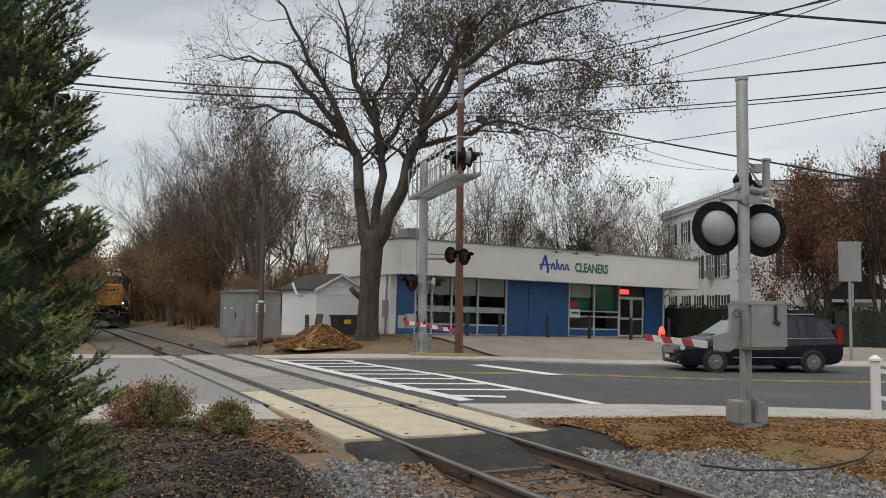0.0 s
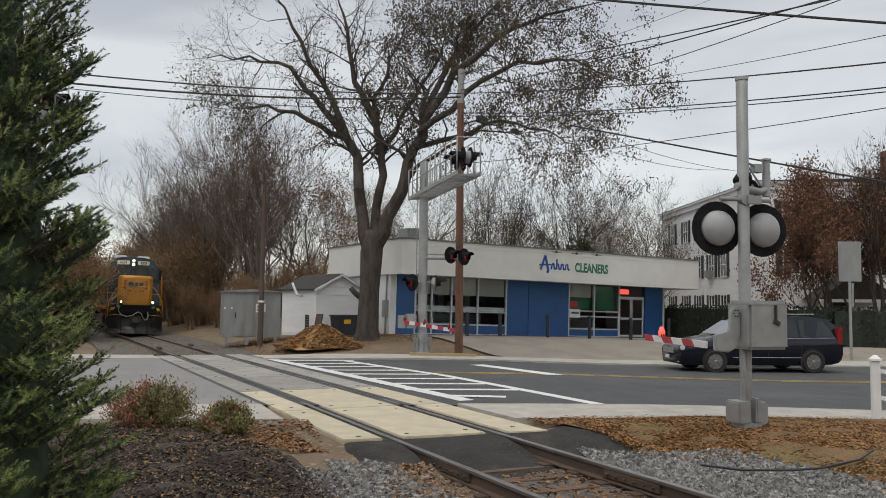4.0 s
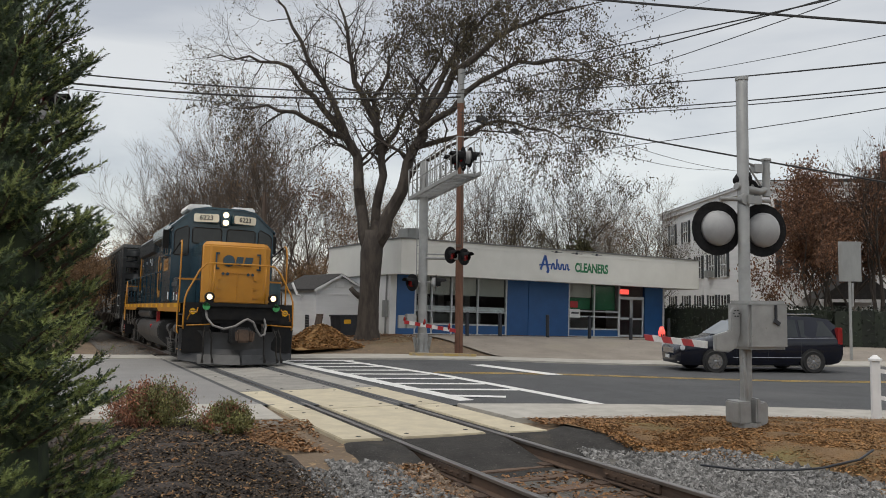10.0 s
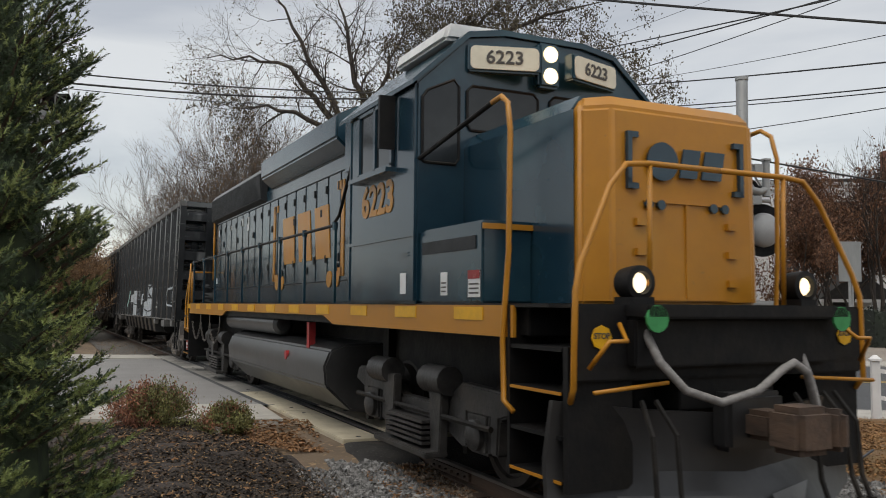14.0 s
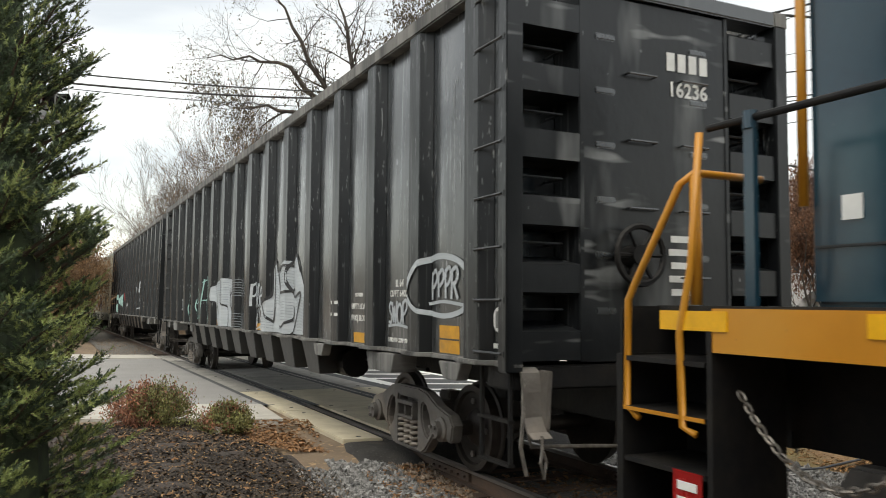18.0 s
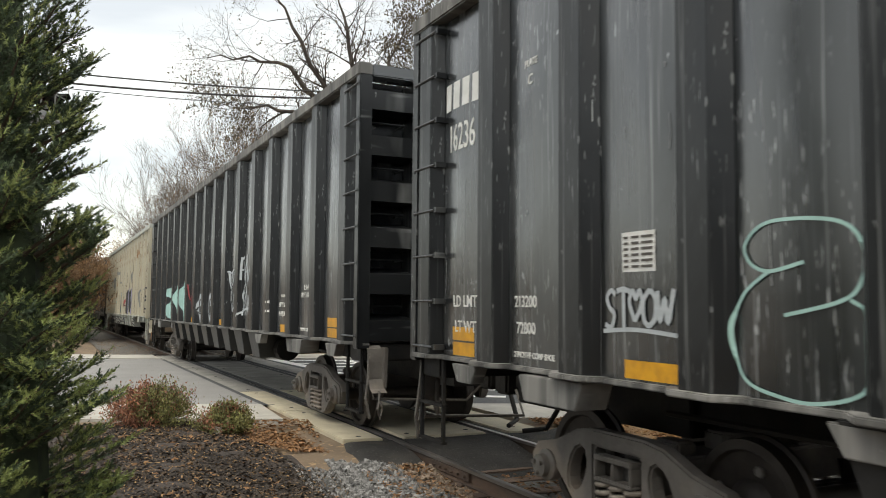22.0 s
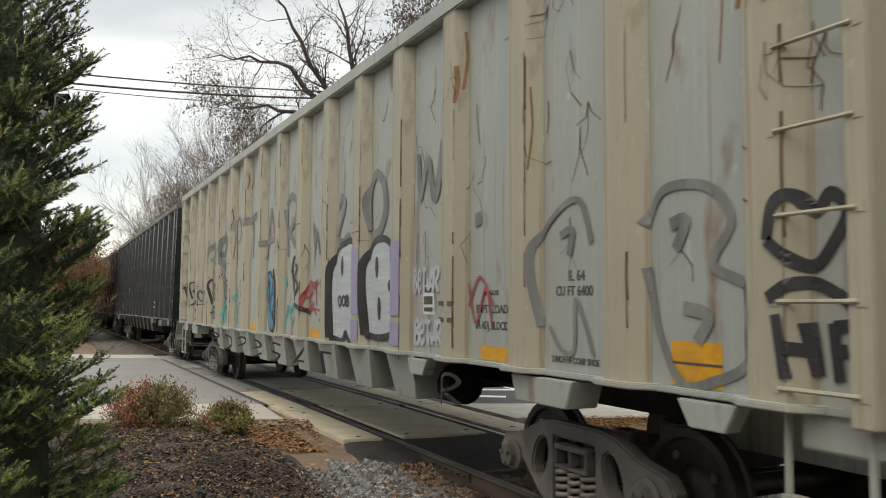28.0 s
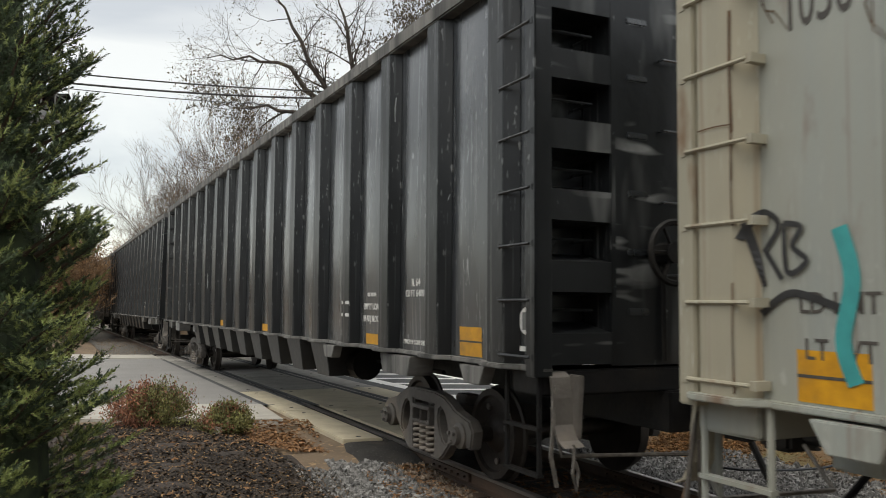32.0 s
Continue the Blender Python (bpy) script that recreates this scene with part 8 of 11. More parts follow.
    rib_up.prism([(0.0, -0.225), (-0.115, -0.13), (-0.115, 0.13), (0.0, 0.225)], 1.27, 4.5, "z")
    rib_me = rib_up.mesh("side_stake", rib_mat, False, 0.006)
    foot = Shape()
    foot.add([(-1.56, -0.37, 1.24), (-1.56, 0.34, 1.24), (-1.10, 0.34, 1.24), (-1.10, -0.37, 1.24),
              (-1.47, -0.28, 0.79), (-1.47, 0.25, 0.79), (-1.00, 0.25, 0.80), (-1.00, -0.28, 0.80)],
             [(0, 1, 2, 3), (4, 7, 6, 5), (0, 4, 5, 1), (1, 5, 6, 2), (2, 6, 7, 3), (3, 7, 4, 0)])
    foot_me = foot.mesh("belly_stake", mat if beige else CAR_BELLY, False, 0.008)
    for k, y in enumerate(ribs):
        for side in (-1, 1):
            part("side_stake", rib_me, None, car, m=pose(side * sheet_x, y, 0, 0, 0, 0 if side < 0 else 180))
            if deep0 - 0.1 <= y <= deep1 + 0.1:
                part("belly_stake", foot_me, None, car, m=pose(0, y, 0, 0, 0, 0 if side < 0 else 180))
    for side in (-1, 1):
        xa, xb = sorted((side * 1.62, side * 1.44))
        part("top_chord", Shape().box(xa, 0.0, 4.49, xb, L, 4.65), mat if beige else CAR_SILL, car, "worn steel top chord", bevel=0.015)
    for yy in (0.0, L - 0.30):
        cap = Shape()
        cap.box(-1.44, yy, 4.49, 1.44, yy + 0.30, 4.64)
        cap.box(-0.62, yy - 0.18 if yy else yy + 0.28, 4.45, 0.62, yy + 0.02 if yy else yy + 0.48, 4.62)
        part("end_chord", cap, mat, car, bevel=0.015)
    for side in (-1, 1):
        low = Shape()
        xa, xb = sorted((side * 1.535, side * 1.44))
        low.box(xa, 0.0, 1.235, xb, L, 1.275)
        for y in ribs:
            low.prism([(side * 1.44, y - 0.33), (side * 1.54, y - 0.31), (side * 1.655, y - 0.17), (side * 1.655, y + 0.17), (side * 1.54, y + 0.31), (side * 1.44, y + 0.33)], 1.238, 1.279, "z")
        for y in (ribs[2] - 0.3, ribs[-3] + 0.3):
            low.prism([(y - 0.42, 1.22), (y + 0.42, 1.22), (y + 0.34, 1.02), (y - 0.34, 1.02)], side * 1.44 - 0.14, side * 1.44 + 0.14, "x")
        for y in (1.1, 5.1, L - 1.1, L - 5.1):
            low.prism([(y - 0.24, 1.22), (y + 0.24, 1.22), (y + 0.14, 1.06), (y - 0.14, 1.06)], side * 1.5 - 0.06, side * 1.5 + 0.06, "x")
        part("side_sill", low, mat if beige else CAR_SILL, car, bevel=0.008)
    gear = Shape()
    gear.box(-0.25, 2.0, 0.85, 0.25, L - 2.0, 1.2)
    gear.tube([(-1.05, 5.0, 0.95), (-1.05, 6.0, 0.95)], 0.2, 14)
    gear.tube([(-0.9, 3.0, 1.0), (-0.9, L - 3, 1.0)], 0.025, 6)
    part("air_brake_gear", gear, BLACK, car, "air reservoir and brake pipe")
    wheel = Shape()
    wx, wy, wz = -0.34, -0.12, 2.18
    ring = [(wx + 0.25 * math.cos(a), wy, wz + 0.25 * math.sin(a)) for a in np.linspace(0, 2 * math.pi, 25)]
    wheel.tube(ring, 0.028, 6)
    for k in range(6):
        a = 2 * math.pi * k / 6
        wheel.tube([(wx, wy + 0.02, wz), (wx + 0.24 * math.cos(a), wy, wz + 0.24 * math.sin(a))], 0.018, 5)
    wheel.tube([(wx, 0.06, wz), (wx, wy - 0.02, wz)], 0.09, 12)
    wheel.tube([(wx, 0.02, wz - 0.05), (wx, 0.02, 1.3)], 0.02, 6)
    part("brake_wheel", wheel, BLACK if not beige else STENCIL, car, "hand brake wheel")
    for y in (2.95, L - 2.75):
        freight_truck(car, y)
    tape = Shape()
    for y, w, z0 in ((0.90, 0.42, 1.29), (3.25, 0.5, 1.29), (8.35, 0.5, 1.29), (12.1, 0.5, 1.29), (16.85, 0.5, 1.29), (19.45, 0.42, 1.29)):
        tape.now = 0
        h = 0.26 if y < 1 or y > 19 else 0.12
        patch(tape, y + 0.13, z0, y + 0.13 + w, z0 + h)
        if h > 0.2:
            tape.now = 1
            patch(tape, y + 0.13, z0 + h / 2 - 0.008, y + 0.13 + w, z0 + h / 2 + 0.008, -1.487)
    painted("reflective_tape", tape, [REFLECT, STENCIL_DARK], car, "amber reflective tape plate", 0.01)
    if marks:
        ink = STENCIL_DARK if beige else STENCIL

        def words(text, y, z, size, width=0.9):
            o = lettering("stencil", text, size, ink, car, Matrix(((0, 0, -1, -1.488), (-1, 0, 0, y), (0, 1, 0, z), (0, 0, 0, 1))), width=width, depth=0.002, bold=0.0015)
            for vert in o.data.vertices:
                vert.co.z += skin(y - vert.co.x, z + vert.co.y)
        words("IL 64", 2.42, 1.97, 0.11)
        words("CU FT 6400", 2.46, 1.86, 0.10)
        words("EMPTY LOAD", 3.68, 1.72, 0.10)
        words("1/4 ADJ. BLOCK", 3.70, 1.58, 0.10, 0.8)
        words("50% VALVE", 3.68, 1.86, 0.06)
        words("2 INCH HF COMP SHOE", 2.47, 1.36, 0.065, 0.85)
        words("LD LMT", 19.75, 1.78, 0.15)
        words("LT WT", 19.75, 1.55, 0.15)
        words("213200" if not beige else "212500", 18.70, 1.78, 0.13)
        words("72800" if not beige else "73500", 18.70, 1.57, 0.13)
        words("2 INCH HF COMP SHOE", 18.60, 1.36, 0.065, 0.85)
        words("PLATE", 18.60, 3.68, 0.08)
        words("C", 18.60, 3.54, 0.12)
        bars = Shape()
        for k in range(4):
            for z, h in ((3.72, 0.26),):
                patch(bars, 20.17 - 0.18 * k - 0.13, z - h / 2, 20.17 - 0.18 * k, z + h / 2)
        for k in range(3):
            patch(bars, 4.6 - 0.2 * k, 1.75, 4.72 - 0.2 * k, 1.79)
            patch(bars, 4.6 - 0.2 * k, 1.6, 4.72 - 0.2 * k, 1.64)
        painted("stencil", bars, ink, car, "painted reporting mark", 0.09)
        words("16236" if not beige else "1050", 19.83, 3.30, 0.36, 0.60)
        if not beige:
            disc = Shape()
            for yy in (0.30, L - 0.06):
                disc.now = 0
                disc.tube([(-1.484, yy, 1.62), (-1.49, yy, 1.62)], 0.11, 20)
                disc.now = 1
                disc.box(-1.493, yy - 0.06, 1.55, -1.489, yy + 0.06, 1.69)
                disc.now = 0
                disc.box(-1.49, yy - 0.13, 1.38, -1.484, yy + 0.13, 1.42)
            painted("emblem", disc, [STENCIL, SPRAY_GREY], car, "round white emblem", 0.08)
    return car


FORMS = {
    "leg": [[(.10, 0), (.14, .95)], [(.08, .88), (.55, 1.0), (.82, .76), (.55, .52), (.16, .48)], [(.35, .48), (.9, 0)]],
    "hook": [[(.12, .50), (.80, .60), (.62, .95), (.28, .88), (.10, .42), (.42, .03), (.9, .22)]],
    "flag": [[(.3, 0), (.22, .5), (.2, .95)], [(.2, .85), (.7, 1.0), (.92, .72), (.55, .46), (.24, .42)]],
    "bar": [[(0, .92), (.5, .97), (1, .9)], [(.5, .95), (.56, .5), (.64, 0)]],
    "peak": [[(0, 0), (.42, 1), (.85, 0)], [(.02, .36), (1.0, .44)]],
    "double": [[(.15, 0), (.12, .98)], [(.12, .95), (.62, .98), (.72, .72), (.2, .54), (.82, .42), (.75, .06), (.12, .02)]],
    "snake": [[(.85, .88), (.5, 1), (.18, .82), (.4, .56), (.8, .36), (.6, .04), (.1, .1)]],
    "ring": [[(.5, 1), (.1, .7), (.15, .2), (.5, 0), (.88, .25), (.86, .75), (.5, 1)]],
    "zig": [[(0, .9), (.22, .05), (.45, .7), (.7, .02), (.95, .95)]],
    "heart": [[(.5, .1), (.05, .6), (.25, .95), (.5, .72), (.75, .95), (.95, .6), (.5, .1)]],
    "eight": [[(.5, .52), (.18, .72), (.5, 1), (.82, .74), (.5, .52), (.12, .24), (.5, 0), (.9, .26), (.5, .52)]],
    "tick": [[(.1, .55), (.35, .1), (.95, 1)], [(.6, .3), (1.0, .25)]],
}


def form(shape, kind, y, z, w, h, width, x=-1.492, lean=0.08):
    """One sprayed form centred at (y, z); it reads towards -y."""
    for line in FORMS[kind]:
        stroke(shape, [(y + w / 2 - u * w - lean * (v - 0.5) * h, z - h / 2 + v * h) for u, v in line], width, x)


def tag_letters(shape, y, z, h, n, width, seed, x=-1.492):
    """A loose row of n small forms and a swash below them."""
    rnd = random.Random(seed)
    kinds = sorted(FORMS)
    w = h * 0.55
    for k in range(n):
        form(shape, kinds[rnd.randrange(len(kinds))], y + w * 0.95 * ((n - 1) / 2 - k), z + rnd.uniform(-.06, .06) * h, w, h * rnd.uniform(0.85, 1.1), width, x)
    if n > 1:
        stroke(shape, [(y + n * w * 0.5, z - h * 0.62), (y, z - h * 0.55), (y - n * w * 0.6, z - h * 0.66)], width * 0.8, x)


def bubble(shape_fill, shape_line, kind, y, z, w, h, line=0.03, x=-1.49):
    """A fat rounded filled letter form: wide pale strokes over a dark outline."""
    fat = min(w, h) * 0.42
    for ln in FORMS[kind]:
        pts = [(y + w / 2 - u * w, z - h / 2 + v * h) for u, v in ln]
        stroke(shape_line, pts, fat + 2 * line, x - 0.0005, 0.003)
        stroke(shape_fill, pts, fat, x - 0.004, 0.003)


def hatch(shape, y, z, w, h, step=0.045, x=-1.499):
    k = z - h / 2
    while k < z + h / 2:
        stroke(shape, [(y + w / 2, k), (y, k + 0.015), (y - w / 2, k - 0.01)], 0.010, x, 0.001)
        k += step


def graffiti_car1(car):
    f, o, w, hz = Shape(), Shape(), Shape(), Shape()
    # the large piece: a pale field, shading lines and black letter edges
    blob(f, [(13.06, 1.95), (12.92, 2.11), (12.64, 2.23), (12.32, 2.25), (12.1, 2.15), (12.03, 2.26), (11.8, 2.25), (11.76, 2.28), (11.48, 2.27), (11.09, 2.27), (11.04, 2.21), (10.97, 2.3), (10.84, 2.32), (10.87, 1.29), (11.07, 1.29), (11.43, 1.29), (12.04, 1.29), (12.59, 1.29), (12.74, 1.58), (12.8, 1.78), (12.95, 1.82)])
    for line in ([(13.06, 1.95), (12.88, 2.13), (12.59, 2.23), (12.29, 2.25), (12.1, 2.14), (12.05, 2.0)],
                 [(13.04, 1.92), (12.98, 1.82), (12.8, 1.78), (12.72, 1.65), (12.74, 1.47), (12.6, 1.28)],
                 [(12.62, 1.95), (12.54, 1.73), (12.46, 1.55)],
                 [(12.71, 1.54), (12.62, 1.67), (12.48, 1.69)],
                 [(12.22, 1.57), (12.26, 1.54), (12.28, 1.58), (12.2, 1.63), (12.13, 1.57), (12.2, 1.48), (12.33, 1.51), (12.34, 1.61), (12.2, 1.68), (12.06, 1.64)],
                 [(12.03, 2.23), (11.98, 2.06), (11.87, 1.91)],
                 [(11.76, 2.24), (11.75, 1.99), (11.75, 1.8), (11.72, 1.76)],
                 [(11.72, 1.76), (11.57, 1.71), (11.46, 1.6), (11.44, 1.42), (11.49, 1.3)],
                 [(11.48, 2.27), (11.11, 2.26), (11.06, 2.18), (11.07, 1.99), (11.15, 1.94)],
                 [(11.22, 2.06), (11.21, 1.89), (11.2, 1.75)],
                 [(11.15, 1.94), (11.2, 1.83), (11.14, 1.69), (11.03, 1.67), (10.95, 1.78), (10.98, 1.88), (11.05, 1.95)],
                 [(11.2, 1.73), (11.07, 1.61), (10.95, 1.39), (10.89, 1.28)],
                 [(11.04, 2.2), (11.02, 2.1), (11.0, 2.0), (10.87, 1.98)]):
        stroke(o, line, 0.035, -1.496)
    for y, z, ww, h in ((12.4, 1.45, 0.5, 0.25), (11.55, 1.95, 0.7, 0.45), (10.4, 1.45, 0.5, 0.3), (10.35, 2.05, 0.5, 0.3), (12.5, 2.05, 0.6, 0.25)):
        hatch(hz, y, z, ww, h, 0.05, -1.494)
    # the second piece, nearer the end of the car
    blob(f, [(8.45, 1.29), (8.32, 1.68), (7.84, 1.85), (7.78, 2.34), (7.54, 2.41), (7.41, 2.27), (7.22, 2.36), (7.07, 2.13), (7.02, 2.34), (6.75, 2.42), (6.58, 2.40), (6.35, 2.47), (6.15, 2.22), (5.96, 1.95), (5.93, 1.30)])
    for line in ([(7.79, 1.45), (7.66, 1.69), (7.6, 2.25), (7.7, 2.38)], [(7.26, 1.29), (7.21, 1.7), (7.38, 2.23)], [(8.18, 1.81), (7.79, 1.45), (7.61, 1.7)], [(8.45, 1.29), (8.34, 1.68), (7.86, 1.87), (7.80, 2.34), (7.54, 2.43), (7.41, 2.27), (7.22, 2.38), (7.08, 2.15)],
                 [(6.52, 2.32), (6.89, 2.33), (7.01, 2.06), (6.99, 1.43), (6.69, 1.46), (6.5, 1.59), (6.53, 1.72)], [(6.98, 1.92), (6.68, 1.94), (6.45, 1.97)], [(6.15, 2.22), (6.35, 2.47), (6.58, 2.4), (6.69, 2.16), (6.51, 1.86), (6.15, 1.91), (6.35, 1.58), (6.6, 1.29)]):
        stroke(o, line, 0.042, -1.496)
    for y, z, ww, h in ((8.0, 1.5, 0.5, 0.3), (7.5, 2.0, 0.3, 0.5), (6.75, 1.65, 0.4, 0.3), (6.75, 2.15, 0.4, 0.25), (6.2, 1.6, 0.35, 0.5)):
        hatch(hz, y, z, ww, h, 0.045, -1.494)
    for kind, y, z, h in (("flag", 9.08, 1.92, 0.42), ("peak", 8.92, 1.88, 0.38), ("snake", 8.76, 1.9, 0.4), ("hook", 8.62, 1.88, 0.34), ("tick", 8.92, 1.5, 0.34), ("snake", 8.66, 1.5, 0.34)):
        form(w, kind, y, z, 0.17, h, 0.035)
    stroke(w, [(9.0, 1.3), (8.75, 1.34), (8.55, 1.30)], 0.03)
    painted("graffiti", f, SPRAY_WHITE, car, "white spray painted bubble letters")
    painted("graffiti", o, SPRAY_BLACK, car, "black outlines of the spray painting")
    part("graffiti", hz, SPRAY_SHADE, car, "grey shading lines of the spray painting")["kind"] = "stuff"
    tag_letters(w, 2.47, 1.66, 0.24, 4, 0.035, 5)
    stroke(w, [(2.05, 1.78), (1.95, 2.0), (1.7, 2.17), (1.35, 2.21), (1.0, 2.14), (0.78, 1.95)], 0.06)
    stroke(w, [(2.1, 1.95), (1.85, 1.72), (1.4, 1.64), (1.0, 1.68), (0.8, 1.8)], 0.05)
    tag_letters(w, 1.32, 1.94, 0.30, 4, 0.04, 8)
    tag_letters(w, 17.34, 1.75, 0.26, 5, 0.035, 10)
    painted("graffiti", w, SPRAY_WHITE, car, "pale sprayed scribbles")
    g = Shape()
    stroke(g, [(16.03, 1.99), (16.25, 1.95), (16.39, 2.0), (16.42, 2.11), (16.24, 2.21), (15.83, 2.18), (15.7, 2.03), (15.73, 1.87), (15.84, 1.79), (16.16, 1.72)], 0.02)
    stroke(g, [(16.25, 1.95), (16.44, 1.83), (16.52, 1.64), (16.45, 1.38), (16.21, 1.30), (15.97, 1.29), (15.72, 1.37), (15.65, 1.56), (15.67, 1.72), (15.78, 1.8)], 0.02)
    form(g, "hook", 15.05, 1.75, 0.6, 0.75, 0.02)
    form(g, "leg", 13.9, 1.85, 0.55, 1.05, 0.022)
    painted("graffiti", g, SPRAY_MINT, car, "mint green sprayed outlines")
    lab = Shape()
    patch(lab, 17.15, 1.98, 17.48, 2.24)
    plate = part("data_label", lab, STENCIL, car, "white printed data label")
    for k in range(6):
        for a, b in ((17.46, 17.41), (17.38, 17.30), (17.28, 17.17)):
            part("print_bar", patch(Shape(), b, 2.006 + 0.038 * k, a, 2.022 + 0.038 * k, -1.489), STENCIL_DARK, plate)


def graffiti_car2(car):
    f, o, w, m, r = Shape(), Shape(), Shape(), Shape(), Shape()
    for y, k in ((11.25, 1.0), (9.95, 1.0)):
        ring = [(y + 0.37 * k * math.cos(a), 1.66 + (0.35 if math.sin(a) > 0 else 0.39 - 0.10 * abs(math.cos(a))) * k * math.sin(a)) for a in np.linspace(0, 2 * math.pi, 29)[:-1]]
        blob(f, ring)
        stroke(o, ring + ring[:1], 0.035, -1.494)
        blob(o, [(y + 0.25, 1.80), (y - 0.17, 1.80), (y - 0.22, 1.55), (y + 0.22, 1.53)], -1.494)
        blob(f, [(y + 0.06, 1.81), (y - 0.16, 1.81), (y - 0.16, 1.69), (y + 0.04, 1.69)], -1.499)
        stroke(o, [(y + 0.37, 1.56), (y + 0.19, 1.77), (y, 1.84), (y - 0.2, 1.81), (y - 0.36, 1.64)], 0.035, -1.496)
        stroke(o, [(y + 0.37, 1.56), (y + 0.1, 1.51), (y - 0.19, 1.55), (y - 0.36, 1.66)], 0.03, -1.496)
    painted("graffiti", f, SPRAY_WHITE, car, "white sprayed eyes")
    painted("graffiti", o, SPRAY_BLACK, car, "black pupils and outlines")
    for kind, y, z, wd, h in (("zig", 7.70, 2.22, 0.32, 0.36), ("flag", 7.48, 2.16, 0.20, 0.52), ("ring", 7.68, 1.90, 0.20, 0.22), ("tick", 7.50, 1.75, 0.26, 0.40),
                              ("flag", 6.58, 2.42, 0.18, 0.46), ("zig", 6.38, 2.38, 0.22, 0.42), ("peak", 6.22, 2.40, 0.20, 0.52), ("tick", 6.08, 2.36, 0.18, 0.46),
                              ("hook", 6.52, 1.92, 0.18, 0.36), ("leg", 6.32, 1.86, 0.22, 0.50), ("zig", 6.12, 1.80, 0.24, 0.46)):
        form(w, kind, y, z, wd, h, 0.032)
    for line in ([(6.75, 1.50), (6.5, 1.62), (6.02, 1.66)], [(7.88, 2.40), (7.66, 2.36), (7.38, 2.42)], [(6.60, 1.52), (6.56, 1.76)]):
        stroke(w, line, 0.035)
    painted("graffiti", w, SPRAY_WHITE, car, "white sprayed scribbles")
    ol = Shape()
    for line in ([(16.20, 2.26), (16.59, 2.21), (16.66, 2.01), (16.48, 1.87), (16.70, 1.6), (16.55, 1.33), (16.2, 1.29)], [(14.85, 2.26), (15.22, 2.25), (15.39, 1.92), (15.22, 1.51), (14.87, 1.4)],
                 [(13.57, 2.36), (13.97, 2.32), (14.16, 2.07), (14.13, 1.75), (13.89, 1.29), (13.59, 1.29), (13.6, 1.56), (13.79, 1.75), (13.56, 2.05)]):
        blob(m, line)
        stroke(ol, line, 0.03, -1.494)
    for line in ([(16.5, 1.9), (16.25, 1.92)], [(16.45, 1.72), (16.25, 1.75)], [(16.5, 1.4), (16.35, 1.52), (16.25, 1.40)], [(15.2, 2.1), (14.9, 2.0), (15.05, 1.9)], [(13.97, 2.11), (13.75, 2.16), (13.58, 2.14)], [(13.74, 1.95), (13.58, 2.0)]):
        stroke(ol, line, 0.022, -1.494)
    painted("graffiti", ol, SPRAY_BLACK, car, "black outlines of the mint forms")
    painted("graffiti", m, SPRAY_MINT, car, "mint green sprayed letter forms")
    for line in ([(12.85, 2.25), (12.79, 1.85), (12.66, 1.98), (12.62, 1.8), (12.52, 1.92)], [(12.4, 1.95), (12.52, 1.8), (12.34, 1.72), (12.28, 1.9), (12.42, 1.93)], [(12.7, 1.75), (12.5, 1.62), (12.46, 1.75), (12.32, 1.68), (12.28, 1.51)]):
        stroke(r, line, 0.025)
    painted("graffiti", r, SPRAY_RED, car, "red sprayed scribble")


def oval(y, z, w, h, n=18):
    return [(y + w / 2 * math.cos(a), z + h / 2 * math.sin(a)) for a in np.linspace(0, 2 * math.pi, n + 1)[:-1]]


